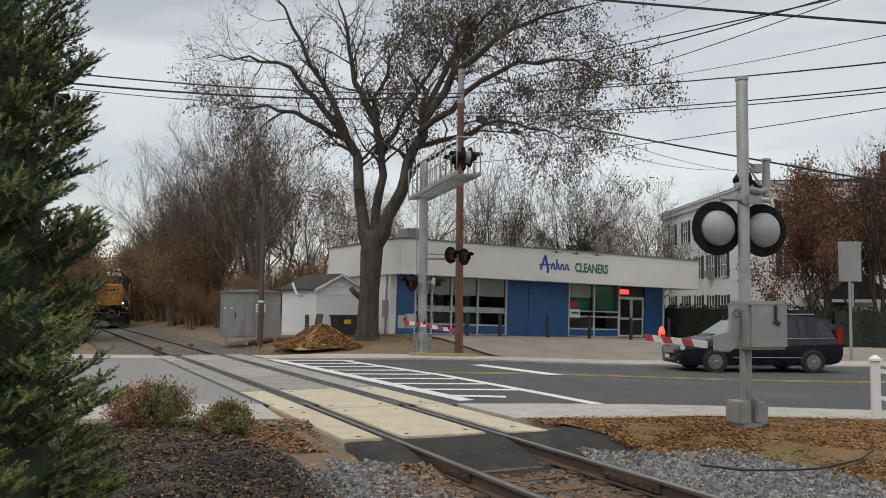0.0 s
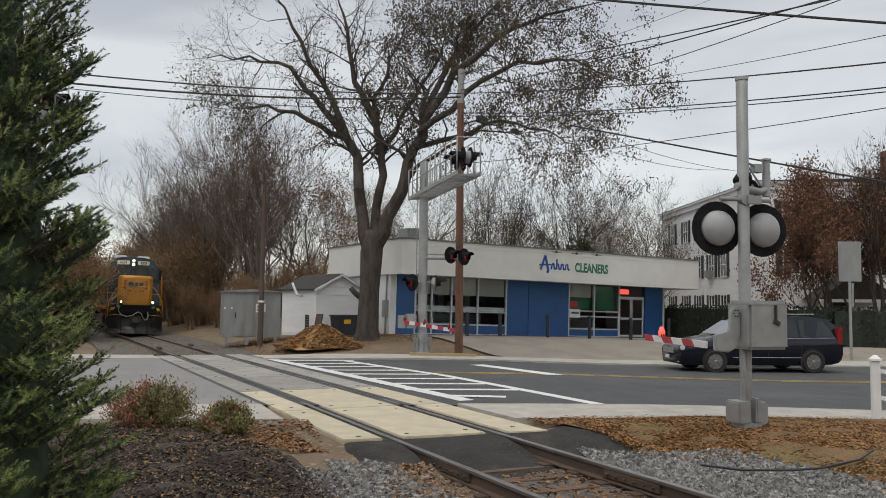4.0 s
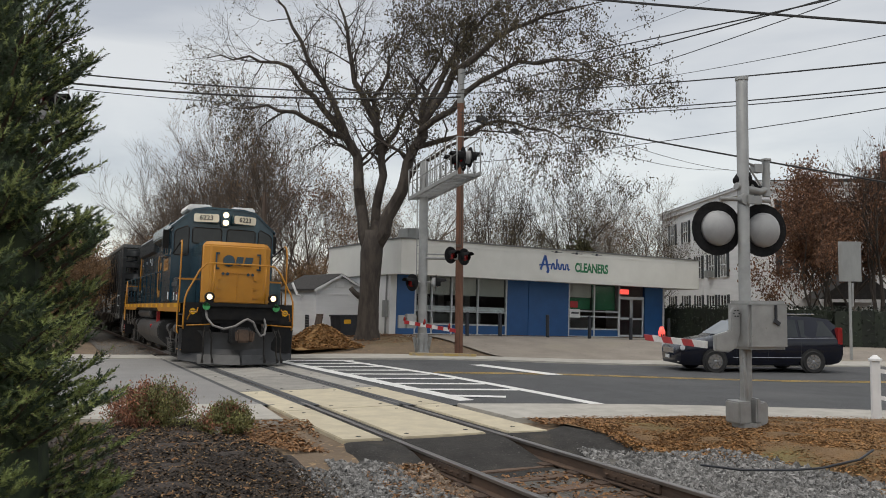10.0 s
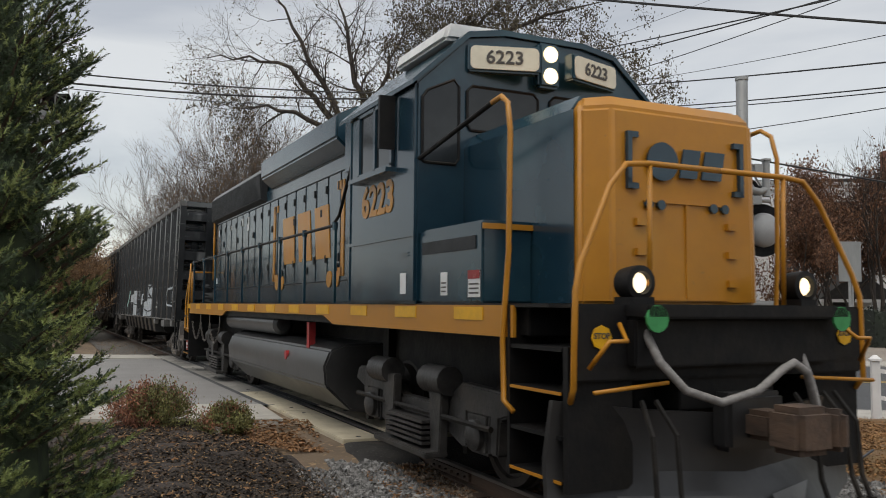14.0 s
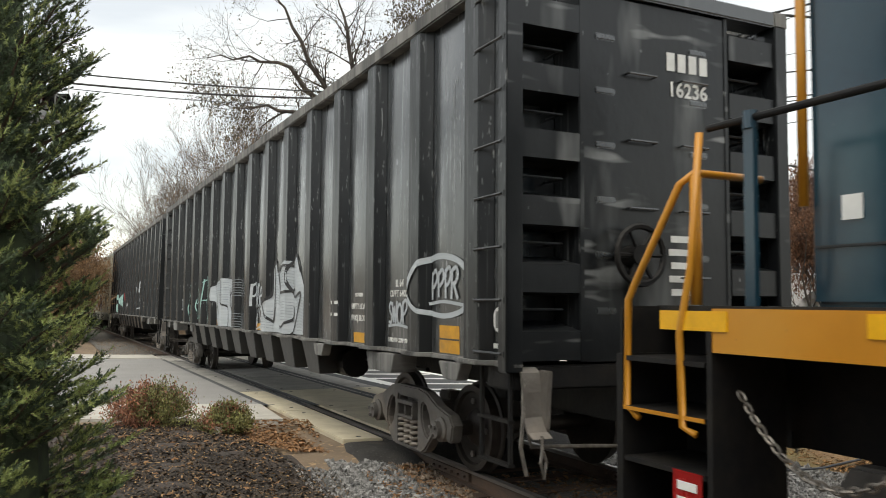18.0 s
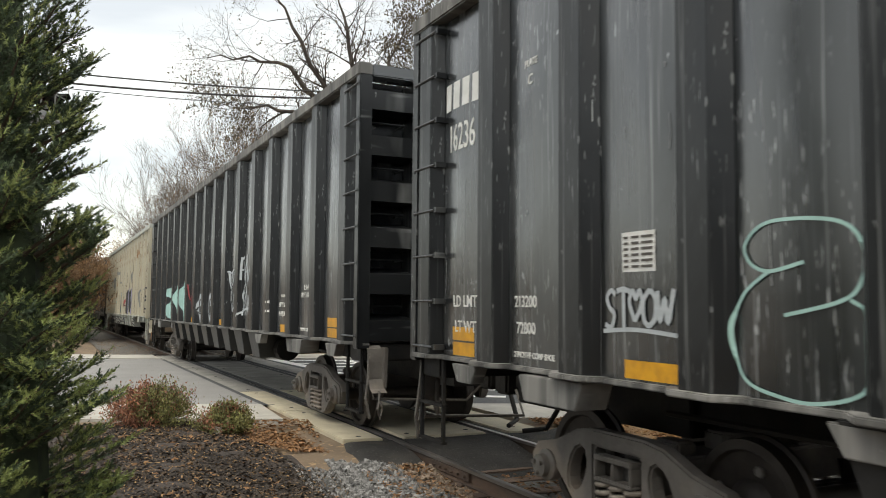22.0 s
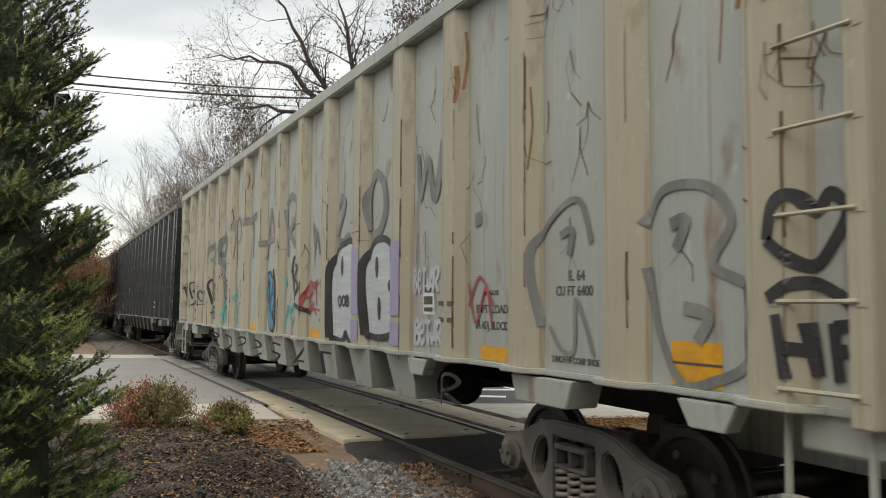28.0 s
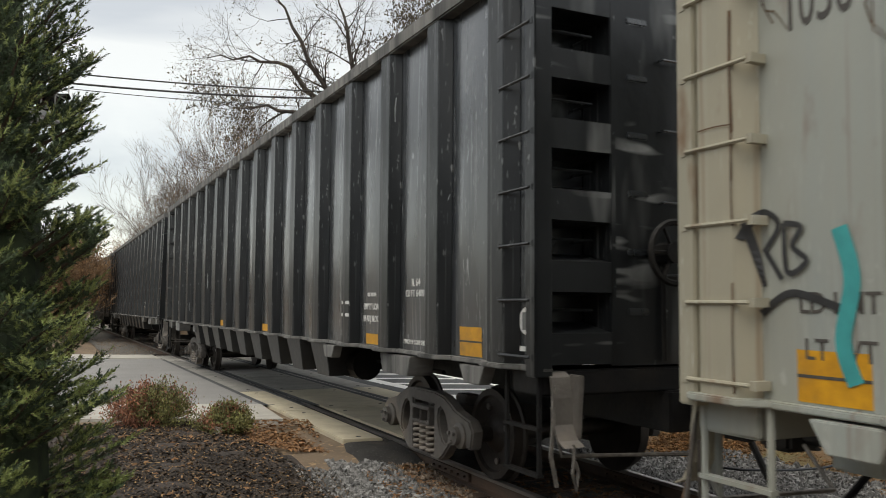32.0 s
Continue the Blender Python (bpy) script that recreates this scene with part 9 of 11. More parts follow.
def graffiti_beige(car):
    g, b, w, bo2, li, bl, bo, t, r, pk = (Shape() for _ in range(10))
    # faded grey letters high on the side, brushed on in broad strokes
    for line, wd in (([(1.66, 2.27), (1.49, 2.47), (1.11, 2.45), (0.94, 2.24), (1.07, 2.0), (0.79, 1.83), (0.83, 1.47), (1.10, 1.33), (1.36, 1.30), (1.55, 1.6), (1.64, 2.0)], 0.06), ([(1.42, 2.25), (1.28, 2.27), (1.38, 2.10)], 0.08), ([(1.32, 1.75), (1.12, 1.7), (1.22, 1.55)], 0.08),
                     ([(2.88, 1.60), (2.93, 2.2), (2.62, 2.46), (2.36, 2.5), (2.24, 2.2)], 0.05), ([(2.6, 2.27), (2.45, 2.3), (2.5, 2.12)], 0.06), ([(2.23, 1.41), (2.42, 1.8), (2.46, 1.45), (2.62, 1.43), (2.78, 1.6)], 0.04),
                     ([(16.65, 2.61), (16.60, 2.93), (16.40, 3.08), (16.18, 3.07), (16.15, 2.88), (16.33, 2.76), (16.55, 2.72)], 0.10), ([(16.47, 2.72), (16.38, 2.5), (16.30, 2.36)], 0.10), ([(16.40, 2.74), (16.1, 2.62), (15.9, 2.56)], 0.09),
                     ([(15.34, 2.80), (15.12, 2.80), (14.90, 2.93), (14.90, 3.10), (15.10, 3.20), (15.30, 3.08), (15.36, 2.80), (15.28, 2.58), (15.10, 2.48), (14.93, 2.60)], 0.11),
                     ([(14.05, 3.30), (13.98, 2.9), (13.97, 2.5)], 0.08), ([(14.10, 3.34), (13.75, 3.42), (13.56, 3.22), (13.62, 3.0), (13.98, 2.90)], 0.08),
                     ([(12.98, 3.26), (12.6, 3.32), (12.22, 3.35)], 0.13), ([(12.64, 3.3), (12.56, 2.95), (12.50, 2.58)], 0.11),
                     ([(11.52, 2.50), (11.38, 2.95), (11.26, 3.36)], 0.12), ([(11.26, 3.36), (11.05, 3.0), (10.90, 2.72)], 0.11), ([(11.74, 2.79), (11.35, 2.80), (10.88, 2.86)], 0.09),
                     ([(10.29, 3.25), (10.24, 2.85), (10.16, 2.49)], 0.12), ([(10.30, 3.30), (10.0, 3.42), (9.72, 3.30), (9.80, 3.02), (10.20, 2.84), (9.95, 2.80), (9.70, 2.62)], 0.12),
                     ([(7.80, 2.62), (7.55, 2.85), (7.45, 3.05), (7.60, 3.12), (7.72, 2.98)], 0.11), ([(7.75, 2.6), (7.5, 2.54), (7.28, 2.62)], 0.10),
                     ([(6.55, 2.62), (6.60, 3.0), (6.42, 3.25), (6.15, 3.15), (6.05, 2.85), (6.2, 2.6), (6.5, 2.55)], 0.12), ([(5.2, 3.3), (5.12, 2.85), (4.95, 3.2), (4.78, 2.8), (4.62, 3.35)], 0.10),
                     ([(3.95, 2.5), (3.82, 2.52)], 0.12), ([(8.75, 2.9), (8.7, 2.55), (8.62, 2.75), (8.5, 2.45)], 0.06)):
        stroke(g, line, wd)
    painted("graffiti", g, SPRAY_GREY, car, "faded grey sprayed letter shapes")
    stroke(pk, [(11.20, 2.95), (11.05, 3.08), (10.88, 3.15)], 0.22, -1.4895)
    painted("graffiti", pk, SPRAY_PINK, car, "faded pink sprayed patch")
    # two fat white letters with black edges and lilac bars on the stakes
    one = [(7.88, 1.32), (7.90, 2.0), (7.86, 2.30), (7.70, 2.46), (7.45, 2.52), (7.16, 2.50), (7.14, 1.95), (7.14, 1.30), (7.30, 1.30), (7.42, 1.40), (7.56, 1.29)]
    two = [(6.62, 1.40), (6.66, 2.0), (6.63, 2.28), (6.48, 2.44), (6.22, 2.50), (5.98, 2.46), (5.82, 2.30), (5.80, 2.10), (5.96, 1.96), (5.80, 1.84), (5.78, 1.50), (5.95, 1.42), (6.3, 1.38)]
    for edge, holes in ((one, [(7.52, 2.24, 0.11, 0.26)]), (two, [(6.31, 2.18, 0.12, 0.25), (6.25, 1.71, 0.11, 0.27)])):
        blob(w, edge)
        stroke(bo2, edge + edge[:1], 0.075, -1.4945)
        for hole in holes:
            blob(bo2, oval(*hole), -1.4945)
    for y, kind in ((7.62, "ring"), (7.47, "ring"), (7.33, "double")):
        form(bo2, kind, y, 1.80, 0.13, 0.13, 0.03, -1.4955)
    for y0, y1 in ((5.46, 5.71), (6.70, 6.94)):
        blob(li, [(y0, 1.64), (y1, 1.64), (y1, 2.44), (y0, 2.42)])
        blob(li, [(y0, 1.33), (y1, 1.33), (y1, 1.57), (y0, 1.57)])
    for k, kind in enumerate(("double", "hook", "bar", "tick", "leg")):
        form(w, kind, 5.27 - 0.13 * k, 2.0, 0.12, 0.24, 0.045)
        form(w, kind, 5.22 - 0.13 * k, 1.48, 0.14, 0.24, 0.05)
    painted("graffiti", w, SPRAY_WHITE, car, "white sprayed letter forms")
    painted("graffiti", bo2, SPRAY_BLACK, car, "black outlines of the white letters")
    painted("graffiti", li, SPRAY_LILAC, car, "lilac sprayed bars")
    # the blue pair of letters
    edge = [(11.47, 2.16), (11.40, 2.26), (11.22, 2.28), (11.08, 2.18), (10.98, 2.26), (10.82, 2.30), (10.66, 2.27), (10.56, 2.0), (10.55, 1.46), (10.70, 1.32), (11.0, 1.31), (11.25, 1.34), (11.40, 1.66)]
    blob(bl, edge)
    stroke(bo, edge + edge[:1], 0.045, -1.4955)
    for line in ([(11.30, 2.18), (11.26, 1.95), (11.33, 1.80), (11.38, 1.90)], [(11.22, 2.08), (11.32, 2.12), (11.36, 2.02)], [(11.05, 2.15), (11.10, 1.95), (11.25, 1.72), (11.12, 1.58), (10.95, 1.40)],
                 [(10.86, 2.28), (10.84, 1.98), (10.76, 1.88), (10.60, 1.92)], [(10.88, 1.80), (10.76, 1.72), (10.86, 1.60), (10.72, 1.55)], [(10.70, 1.78), (10.68, 1.50)], [(10.62, 1.74), (10.66, 1.62), (10.60, 1.50)], [(11.52, 2.05), (11.50, 1.85)]):
        stroke(bo, line, 0.04, -1.4965)
    blob(bo, oval(10.74, 1.40, 0.10, 0.09), -1.4965)
    painted("graffiti", bl, SPRAY_BLUE, car, "blue sprayed letter forms")
    painted("graffiti", bo, SPRAY_BLACK, car, "black outlines of the blue letters")
    # black tags, each a looped pair with a swash below
    for y, z, k in ((20.09, 2.05, 0.9), (18.9, 2.05, 0.95), (16.35, 1.98, 1.25), (14.95, 2.02, 1.35), (13.4, 2.0, 0.8), (9.55, 2.1, 1.5)):
        stroke(b, [(y + 0.20 * k, z + 0.18 * k), (y + 0.12 * k, z - 0.20 * k)], 0.036 * k)
        stroke(b, [(y + 0.22 * k, z + 0.08 * k), (y + 0.14 * k, z + 0.24 * k), (y, z + 0.16 * k), (y + 0.12 * k, z)], 0.036 * k)
        stroke(b, [(y + 0.10 * k, z), (y - 0.02 * k, z - 0.16 * k)], 0.036 * k)
        stroke(b, [(y - 0.04 * k, z + 0.16 * k), (y - 0.06 * k, z - 0.12 * k), (y - 0.20 * k, z - 0.06 * k), (y - 0.10 * k, z + 0.03 * k), (y - 0.17 * k, z + 0.13 * k), (y - 0.04 * k, z + 0.16 * k)], 0.034 * k)
        stroke(b, [(y + 0.14 * k, z - 0.36 * k), (y - 0.08 * k, z - 0.24 * k), (y - 0.40 * k, z - 0.32 * k)], 0.045 * k)
    for y, kind in ((16.36, "ring"), (16.18, "ring"), (16.0, "double")):
        form(b, kind, y, 1.50, 0.15, 0.17, 0.035)
    for line in ([(0.60, 2.10), (0.56, 2.28), (0.46, 2.32), (0.38, 2.24), (0.30, 2.32), (0.21, 2.22), (0.30, 2.06), (0.40, 1.96), (0.50, 2.02), (0.60, 2.10)], [(0.60, 1.80), (0.42, 1.88), (0.20, 1.78)], [(0.55, 1.72), (0.50, 1.40)], [(0.42, 1.68), (0.38, 1.42)], [(0.53, 1.56), (0.40, 1.54)], [(0.30, 1.68), (0.27, 1.40)], [(0.30, 1.66), (0.20, 1.67)], [(0.29, 1.54), (0.22, 1.55)]):
        stroke(b, line, 0.065)
    tag_letters(b, 17.6, 1.90, 0.30, 5, 0.018, 71)
    form(b, "snake", 8.42, 1.75, 0.18, 0.5, 0.05)
    form(b, "hook", 8.40, 2.05, 0.16, 0.2, 0.05)
    for y, kind in ((4.34, "leg"), (8.05, "bar"), (9.29, "tick"), (10.53, "snake"), (11.77, "hook"), (13.01, "flag"), (14.25, "ring"), (15.49, "leg")):
        for line in FORMS[kind]:
            stroke(b, [(y - 0.25 + 0.22 - u * 0.22, 0.86 + 0.28 * v) for u, v in line], 0.03, -1.55)
    painted("graffiti", b, SPRAY_BLACK, car, "black sprayed scribbles")
    # teal scribbles, a heart among them
    tag_letters(t, 14.95, 1.56, 0.32, 4, 0.045, 51)
    for line in ([(15.3, 1.50), (15.15, 1.72), (14.9, 1.80), (14.66, 1.72)], [(15.06, 1.36), (14.9, 1.48), (14.7, 1.40)], [(10.30, 1.40), (10.26, 1.58), (10.08, 1.68), (9.98, 1.58), (9.86, 1.44)], [(10.18, 1.55), (10.14, 1.74)],
                 [(10.02, 1.72), (9.92, 1.64), (9.80, 1.76), (9.74, 1.62), (9.86, 1.46)], [(13.9, 2.05), (14.05, 1.85), (13.75, 1.88), (13.9, 2.05)], [(14.0, 1.75), (13.85, 1.55), (13.70, 1.78)], [(13.95, 1.45), (13.86, 1.36), (13.76, 1.46)]):
        stroke(t, line, 0.042)
    stroke(t, [(19.72, 2.15), (19.66, 1.9), (19.72, 1.6), (19.66, 1.4)], 0.09)
    stroke(t, [(10.28, 2.16), (10.24, 2.02)], 0.09)
    painted("graffiti", t, SPRAY_TEAL, car, "teal sprayed scribbles")
    tag_letters(r, 8.85, 1.90, 0.36, 3, 0.035, 61)
    for line in ([(9.18, 1.80), (8.98, 2.08), (8.75, 1.98), (8.58, 2.1)], [(9.0, 1.62), (8.8, 1.70), (8.65, 1.60)], [(4.1, 1.95), (3.95, 1.60), (3.75, 1.90), (3.65, 1.58)], [(4.1, 1.75), (3.85, 2.0), (3.62, 1.75)]):
        stroke(r, line, 0.03)
    painted("graffiti", r, SPRAY_RED, car, "red sprayed scribbles")
    lab = part("data_label", patch(Shape(), 4.80, 1.66, 5.06, 1.95), STENCIL, car, "white and black printed data label")
    for y0, z0, y1, z1 in ((4.83, 1.76, 5.03, 1.84), (4.83, 1.88, 5.03, 1.93), (4.83, 1.69, 5.03, 1.73)):
        part("print_bar", patch(Shape(), y0, z0, y1, z1, -1.489), STENCIL_DARK, lab)
    rnd = random.Random(7)
    fine, wide = Shape(), Shape()
    for k in range(120):
        y, z = rnd.uniform(0.3, 20.4), rnd.uniform(2.3, 4.45)
        for _ in range(rnd.choice((1, 2, 2, 3))):
            a, q = rnd.uniform(-2.2, -0.9), [(y, z)]
            for _ in range(rnd.randint(2, 3)):
                step = rnd.uniform(0.07, 0.24)
                q.append((q[-1][0] + math.cos(a) * step * 0.7, q[-1][1] + math.sin(a) * step))
                a += rnd.choice((-1.0, -0.5, 0.5, 1.0))
            for m in range(len(q) - 1):
                stroke(fine, q[m:m + 2], rnd.choice((0.004, 0.006, 0.009)), -1.4885, 0.002)
    for k in range(17):
        y = FIRST_RIB + PITCH * k
        for _ in range(6):
            z, h = rnd.uniform(1.6, 4.45), rnd.uniform(0.08, 0.7)
            stroke(fine, [(y - 0.128, z), (y - 0.124, z - h * 0.5), (y - 0.130, z - h)], rnd.choice((0.006, 0.010, 0.016)), -1.4885, 0.002)
        if rnd.random() < 0.6:
            z = rnd.uniform(1.9, 4.2)
            stroke(fine, [(y + 0.12, z), (y, z + 0.004), (y - 0.12, z - 0.004)], 0.008, -1.4885, 0.002)
    for k in range(26):
        y, z, h = rnd.uniform(0.6, 20.0), rnd.uniform(3.3, 4.48), rnd.uniform(0.2, 0.7)
        stroke(wide, [(y, z), (y - 0.01, z - h * 0.5), (y + 0.015, z - h)], rnd.choice((0.012, 0.02, 0.035)), -1.4880, 0.002)
    part("crack", fine, DARK_RUST, car, "thin rusted cracks and dents")["kind"] = "stuff"
    part("rust_streak", wide, RUST, car, "orange rust streaks")["kind"] = "stuff"


def scratches(car, seed, count):
    rnd = random.Random(seed)
    s = Shape()
    for k in range(count):
        y, z = rnd.uniform(0.2, 20.4), rnd.uniform(1.6, 4.4)
        h = rnd.uniform(0.03, 0.09) if k % 3 else rnd.uniform(0.1, 0.38)
        stroke(s, [(y, z), (y + rnd.uniform(-.01, .01), z - h * 0.5), (y + rnd.uniform(-.015, .015), z - h)], rnd.choice((0.003, 0.005, 0.007)), -1.4875, 0.002)
    part("scratch", s, SCUFF, car, "pale scratches and scuffs")["kind"] = "stuff"


def blomberg_truck(parent, y):
    core = Shape()
    core.box(-0.85, -0.3, 0.35, 0.85, 0.3, 0.85)
    core.box(-0.6, -1.9, 0.55, 0.6, 1.9, 0.75)
    truck = part("truck", core, GREASE, parent, "two axle locomotive truck", m=pose(0, y, 0))
    for side in (-1, 1):
        fr = Shape()
        x0, x1 = sorted((side * 1.02, side * 1.16))
        fr.prism([(-2.05, 0.78), (-1.95, 0.95), (-1.0, 0.98), (-0.5, 0.72), (0.5, 0.72), (1.0, 0.98), (1.95, 0.95), (2.05, 0.78), (1.75, 0.70), (1.72, 0.36), (1.58, 0.36), (1.58, 0.70), (1.12, 0.70), (1.12, 0.36), (0.98, 0.36), (0.7, 0.45), (-0.7, 0.45), (-0.98, 0.36), (-1.12, 0.36), (-1.12, 0.70), (-1.58, 0.70), (-1.58, 0.36), (-1.72, 0.36), (-1.75, 0.70)], x0, x1, "x")
        part("side_frame", fr, LOCO_TRUCK, truck, "cast side frame", bevel=0.02)
        for yy in (-0.62, 0.62):
            hang = Shape().prism([(yy - 0.16, 0.95), (yy + 0.16, 0.95), (yy + 0.10, 0.22), (yy - 0.10, 0.22)], side * 1.22 - 0.05, side * 1.22 + 0.05, "x")
            part("spring_hanger", hang, LOCO_TRUCK, truck, bevel=0.012)
        part("spring_plank", Shape().box(min(side * 1.16, side * 1.42), -0.72, 0.20, max(side * 1.16, side * 1.42), 0.72, 0.26), LOCO_TRUCK, truck, bevel=0.012)
        for k in range(5):
            part("spring_leaf", Shape().box(min(side * 1.10, side * 1.36), -0.5, 0.30 + 0.055 * k, max(side * 1.10, side * 1.36), 0.5, 0.33 + 0.055 * k), LOCO_TRUCK, truck)
        for yy in (-0.55, 0.95):
            cyl = Shape()
            cyl.tube([(side * 1.2, yy - 0.28, 0.98), (side * 1.2, yy + 0.22, 0.98)], 0.15, 14)
            cyl.tube([(side * 1.2, yy + 0.22, 0.98), (side * 1.2, yy + 0.45, 0.95)], 0.035, 8)
            part("brake_cylinder", cyl, LOCO_TRUCK, truck, "brake cylinder", smooth=40)
        rod = Shape()
        for yy in (-1.9, -0.82, 0.82, 1.9):
            rod.block(pose(side * 1.0, yy, 0.55, 8 if yy > 0 else -8), 0.08, 0.09, 0.6)
        rod.tube([(side * 1.24, -1.75, 0.62), (side * 1.24, 1.75, 0.62)], 0.03, 6)
        part("brake_rigging", rod, GREASE, truck)
        for dy in (-1.37, 1.37):
            box = Shape()
            box.box(min(side * 0.98, side * 1.18), dy - 0.2, 0.34, max(side * 0.98, side * 1.18), dy + 0.2, 0.74)
            part("journal_box", box, LOCO_TRUCK, truck, bevel=0.03)
            cap = Shape().lathe([(0.02, 0.0), (0.15, 0.0), (0.15, 0.05), (0.10, 0.08), (0.03, 0.09)], pose(side * 1.18, dy, 0.52, 0, 90 * side, 0), 14)
            part("bearing_cap", cap, LOCO_TRUCK, truck, smooth=40)
    for dy in (-1.37, 1.37):
        w = part("wheelset", LOCO_WHEELS, None, truck, "steel driving wheels on an axle", m=pose(0, dy, 0.508))
        SPINNERS.append((w, 0.508, (0, dy, 0.508)))


def side_plate(shape, x, y0, z0, y1, z1, d=0.006):
    s = -1 if x < 0 else 1
    xa, xb = sorted((x, x + s * d))
    return shape.box(xa, y0, z0, xb, y1, z1)


def locomotive():
    lo = thing("locomotive", "navy blue diesel locomotive with a yellow nose and lit headlamps", "locomotive")
    # main frame and yellow side sill
    fr = Shape()
    fr.box(-1.42, 1.3, 1.50, 1.42, 17.8, 1.74)
    fr.box(-0.5, 0.6, 0.95, 0.5, 18.2, 1.5)
    part("frame", fr, BLACK, lo, bevel=0.01)
    deck = Shape().box(-1.5, 0.9, 1.735, 1.5, 18.0, 1.765)
    part("walkway", deck, GREASE, lo)
    for side in (-1, 1):
        sl = Shape()
        sl.prism([(1.40, 1.75), (17.66, 1.75), (17.66, 1.50), (13.4, 1.50), (13.0, 1.60), (6.4, 1.60), (6.0, 1.49), (1.40, 1.49)], side * 1.5 - 0.015, side * 1.5 + 0.015, "x")
        sill = part("side_sill", sl, ORANGE, lo, "yellow side sill stripe")
        tp = Shape()
        for k in range(12):
            y = 1.9 + k * 1.42
            tp.box(side * 1.519 - 0.004, y, 1.62, side * 1.519 + 0.004, y + 0.55, 1.735)
        painted("reflective_tape", tp, SAFETY, sill, "bright yellow reflective plate")
    # low nose with cut corners
    ns = Shape()
    prof = [(-0.98, 3.35), (-0.98, 1.22), (-0.78, 1.05), (0.78, 1.05), (0.98, 1.22), (0.98, 3.35)]
    n = len(prof)
    v = [(x, y, 1.76) for x, y in prof] + [(x * (0.985), y + 0.02, 3.40) for x, y in prof] + [(x * 0.90, y + (0.12 if y < 3 else 0), 3.52) for x, y in prof]
    f = [(i, (i + 1) % n, n + (i + 1) % n, n + i) for i in range(n)] + [(n + i, n + (i + 1) % n, 2 * n + (i + 1) % n, 2 * n + i) for i in range(n)] + [tuple(range(2 * n, 3 * n)), tuple(range(n - 1, -1, -1))]
    ns.add(v, f)
    nose = part("nose", ns, ORANGE, lo, "amber yellow short nose", smooth=35, bevel=0.03)
    for side in (-1, 1):
        nside = side_plate(Shape(), side * 0.985, 1.30, 1.77, 3.3, 3.40, 0.006)
        nside.prism([(side * 0.975, 3.38), (side * 0.992, 3.40), (side * 0.892, 3.535), (side * 0.86, 3.535)], 1.34, 3.3)
        part("nose_side", nside, NAVY, nose, "navy painted side of the nose")
    nd = Shape()
    for x0, z0, x1, z1 in ((-0.46, 1.80, 0.46, 1.815), (-0.46, 2.62, 0.46, 2.632), (-0.012, 1.8, 0.012, 2.62)):
        nd.box(x0, 1.040, z0, x1, 1.06, z1)
    for xx in (-0.5, 0.5):
        for zz in (1.95, 2.2, 2.45):
            nd.box(xx - 0.05, 1.02, zz - 0.03, xx + 0.05, 1.06, zz + 0.03)
    part("nose_door_seam", nd, ORANGE, nose)
    ring = Shape()
    ring.lathe([(0.085, 0.0), (0.165, 0.0), (0.165, 0.02), (0.085, 0.02)], pose(-0.27, 1.045, 2.97, 90), 24)
    part("emblem_block", ring, NAVY, nose, "dark blue round block of the railway emblem")
    for x, w in ((0.03, 0.19), (0.29, 0.22)):
        mark = Shape().block(Matrix.Translation((x, 1.035, 2.97)) @ Matrix(((1, 0, 0.2, 0), (0, 1, 0, 0), (0, 0, 1, 0), (0, 0, 0, 1))), w, 0.02, 0.25)
        part("emblem_block", mark, NAVY, nose, "dark blue block of the railway emblem")
    for s in (-1, 1):
        mark = Shape()
        mark.box(s * 0.62 - 0.022, 1.02, 2.72, s * 0.62 + 0.022, 1.06, 3.2)
        mark.box(min(s * 0.53, s * 0.62), 1.02, 2.72, max(s * 0.53, s * 0.62), 1.06, 2.77)
        mark.box(min(s * 0.53, s * 0.62), 1.02, 3.15, max(s * 0.53, s * 0.62), 1.06, 3.2)
        part("emblem_bracket", mark, NAVY, nose, "dark blue bracket of the railway emblem")
        for k in (0, 1):
            part("emblem_dot", Shape().tube([(s * 0.42 - 0.13 * s * k, 1.05, 2.6), (s * 0.42 - 0.13 * s * k, 1.02, 2.6)], 0.042, 12), NAVY, nose)
    # cab
    cb = Shape()
    prof = [(-1.55, 1.76), (-1.55, 4.06), (-0.95, 4.62), (-0.55, 4.70), (0.55, 4.70), (0.95, 4.62), (1.55, 4.06), (1.55, 1.76)]
    cb.prism(prof, 3.0, 5.05)
    cab = part("cab", cb, NAVY, lo, "navy cab with number boards", bevel=0.03, m=pose(0, 0.3, 0))
    rf = Shape()
    rf.prism([(-1.60, 4.02), (-1.60, 4.07), (-0.96, 4.66), (-0.55, 4.74), (0.55, 4.74), (0.96, 4.66), (1.60, 4.07), (1.60, 4.02), (0.94, 4.60), (0.5, 4.68), (-0.5, 4.68), (-0.94, 4.60)], 2.96, 5.3)
    part("cab_roof", rf, NAVY, cab)
    wt2 = Shape()
    for x in (-0.72, 0.62):
        wt2.prism([(x - 0.42, 4.62), (x - 0.36, 4.82), (x + 0.32, 4.84), (x + 0.38, 4.66)], 3.2, 4.6)
    part("roof_box", wt2, WHITE_PAINT, cab, "white box on the cab roof", bevel=0.04)
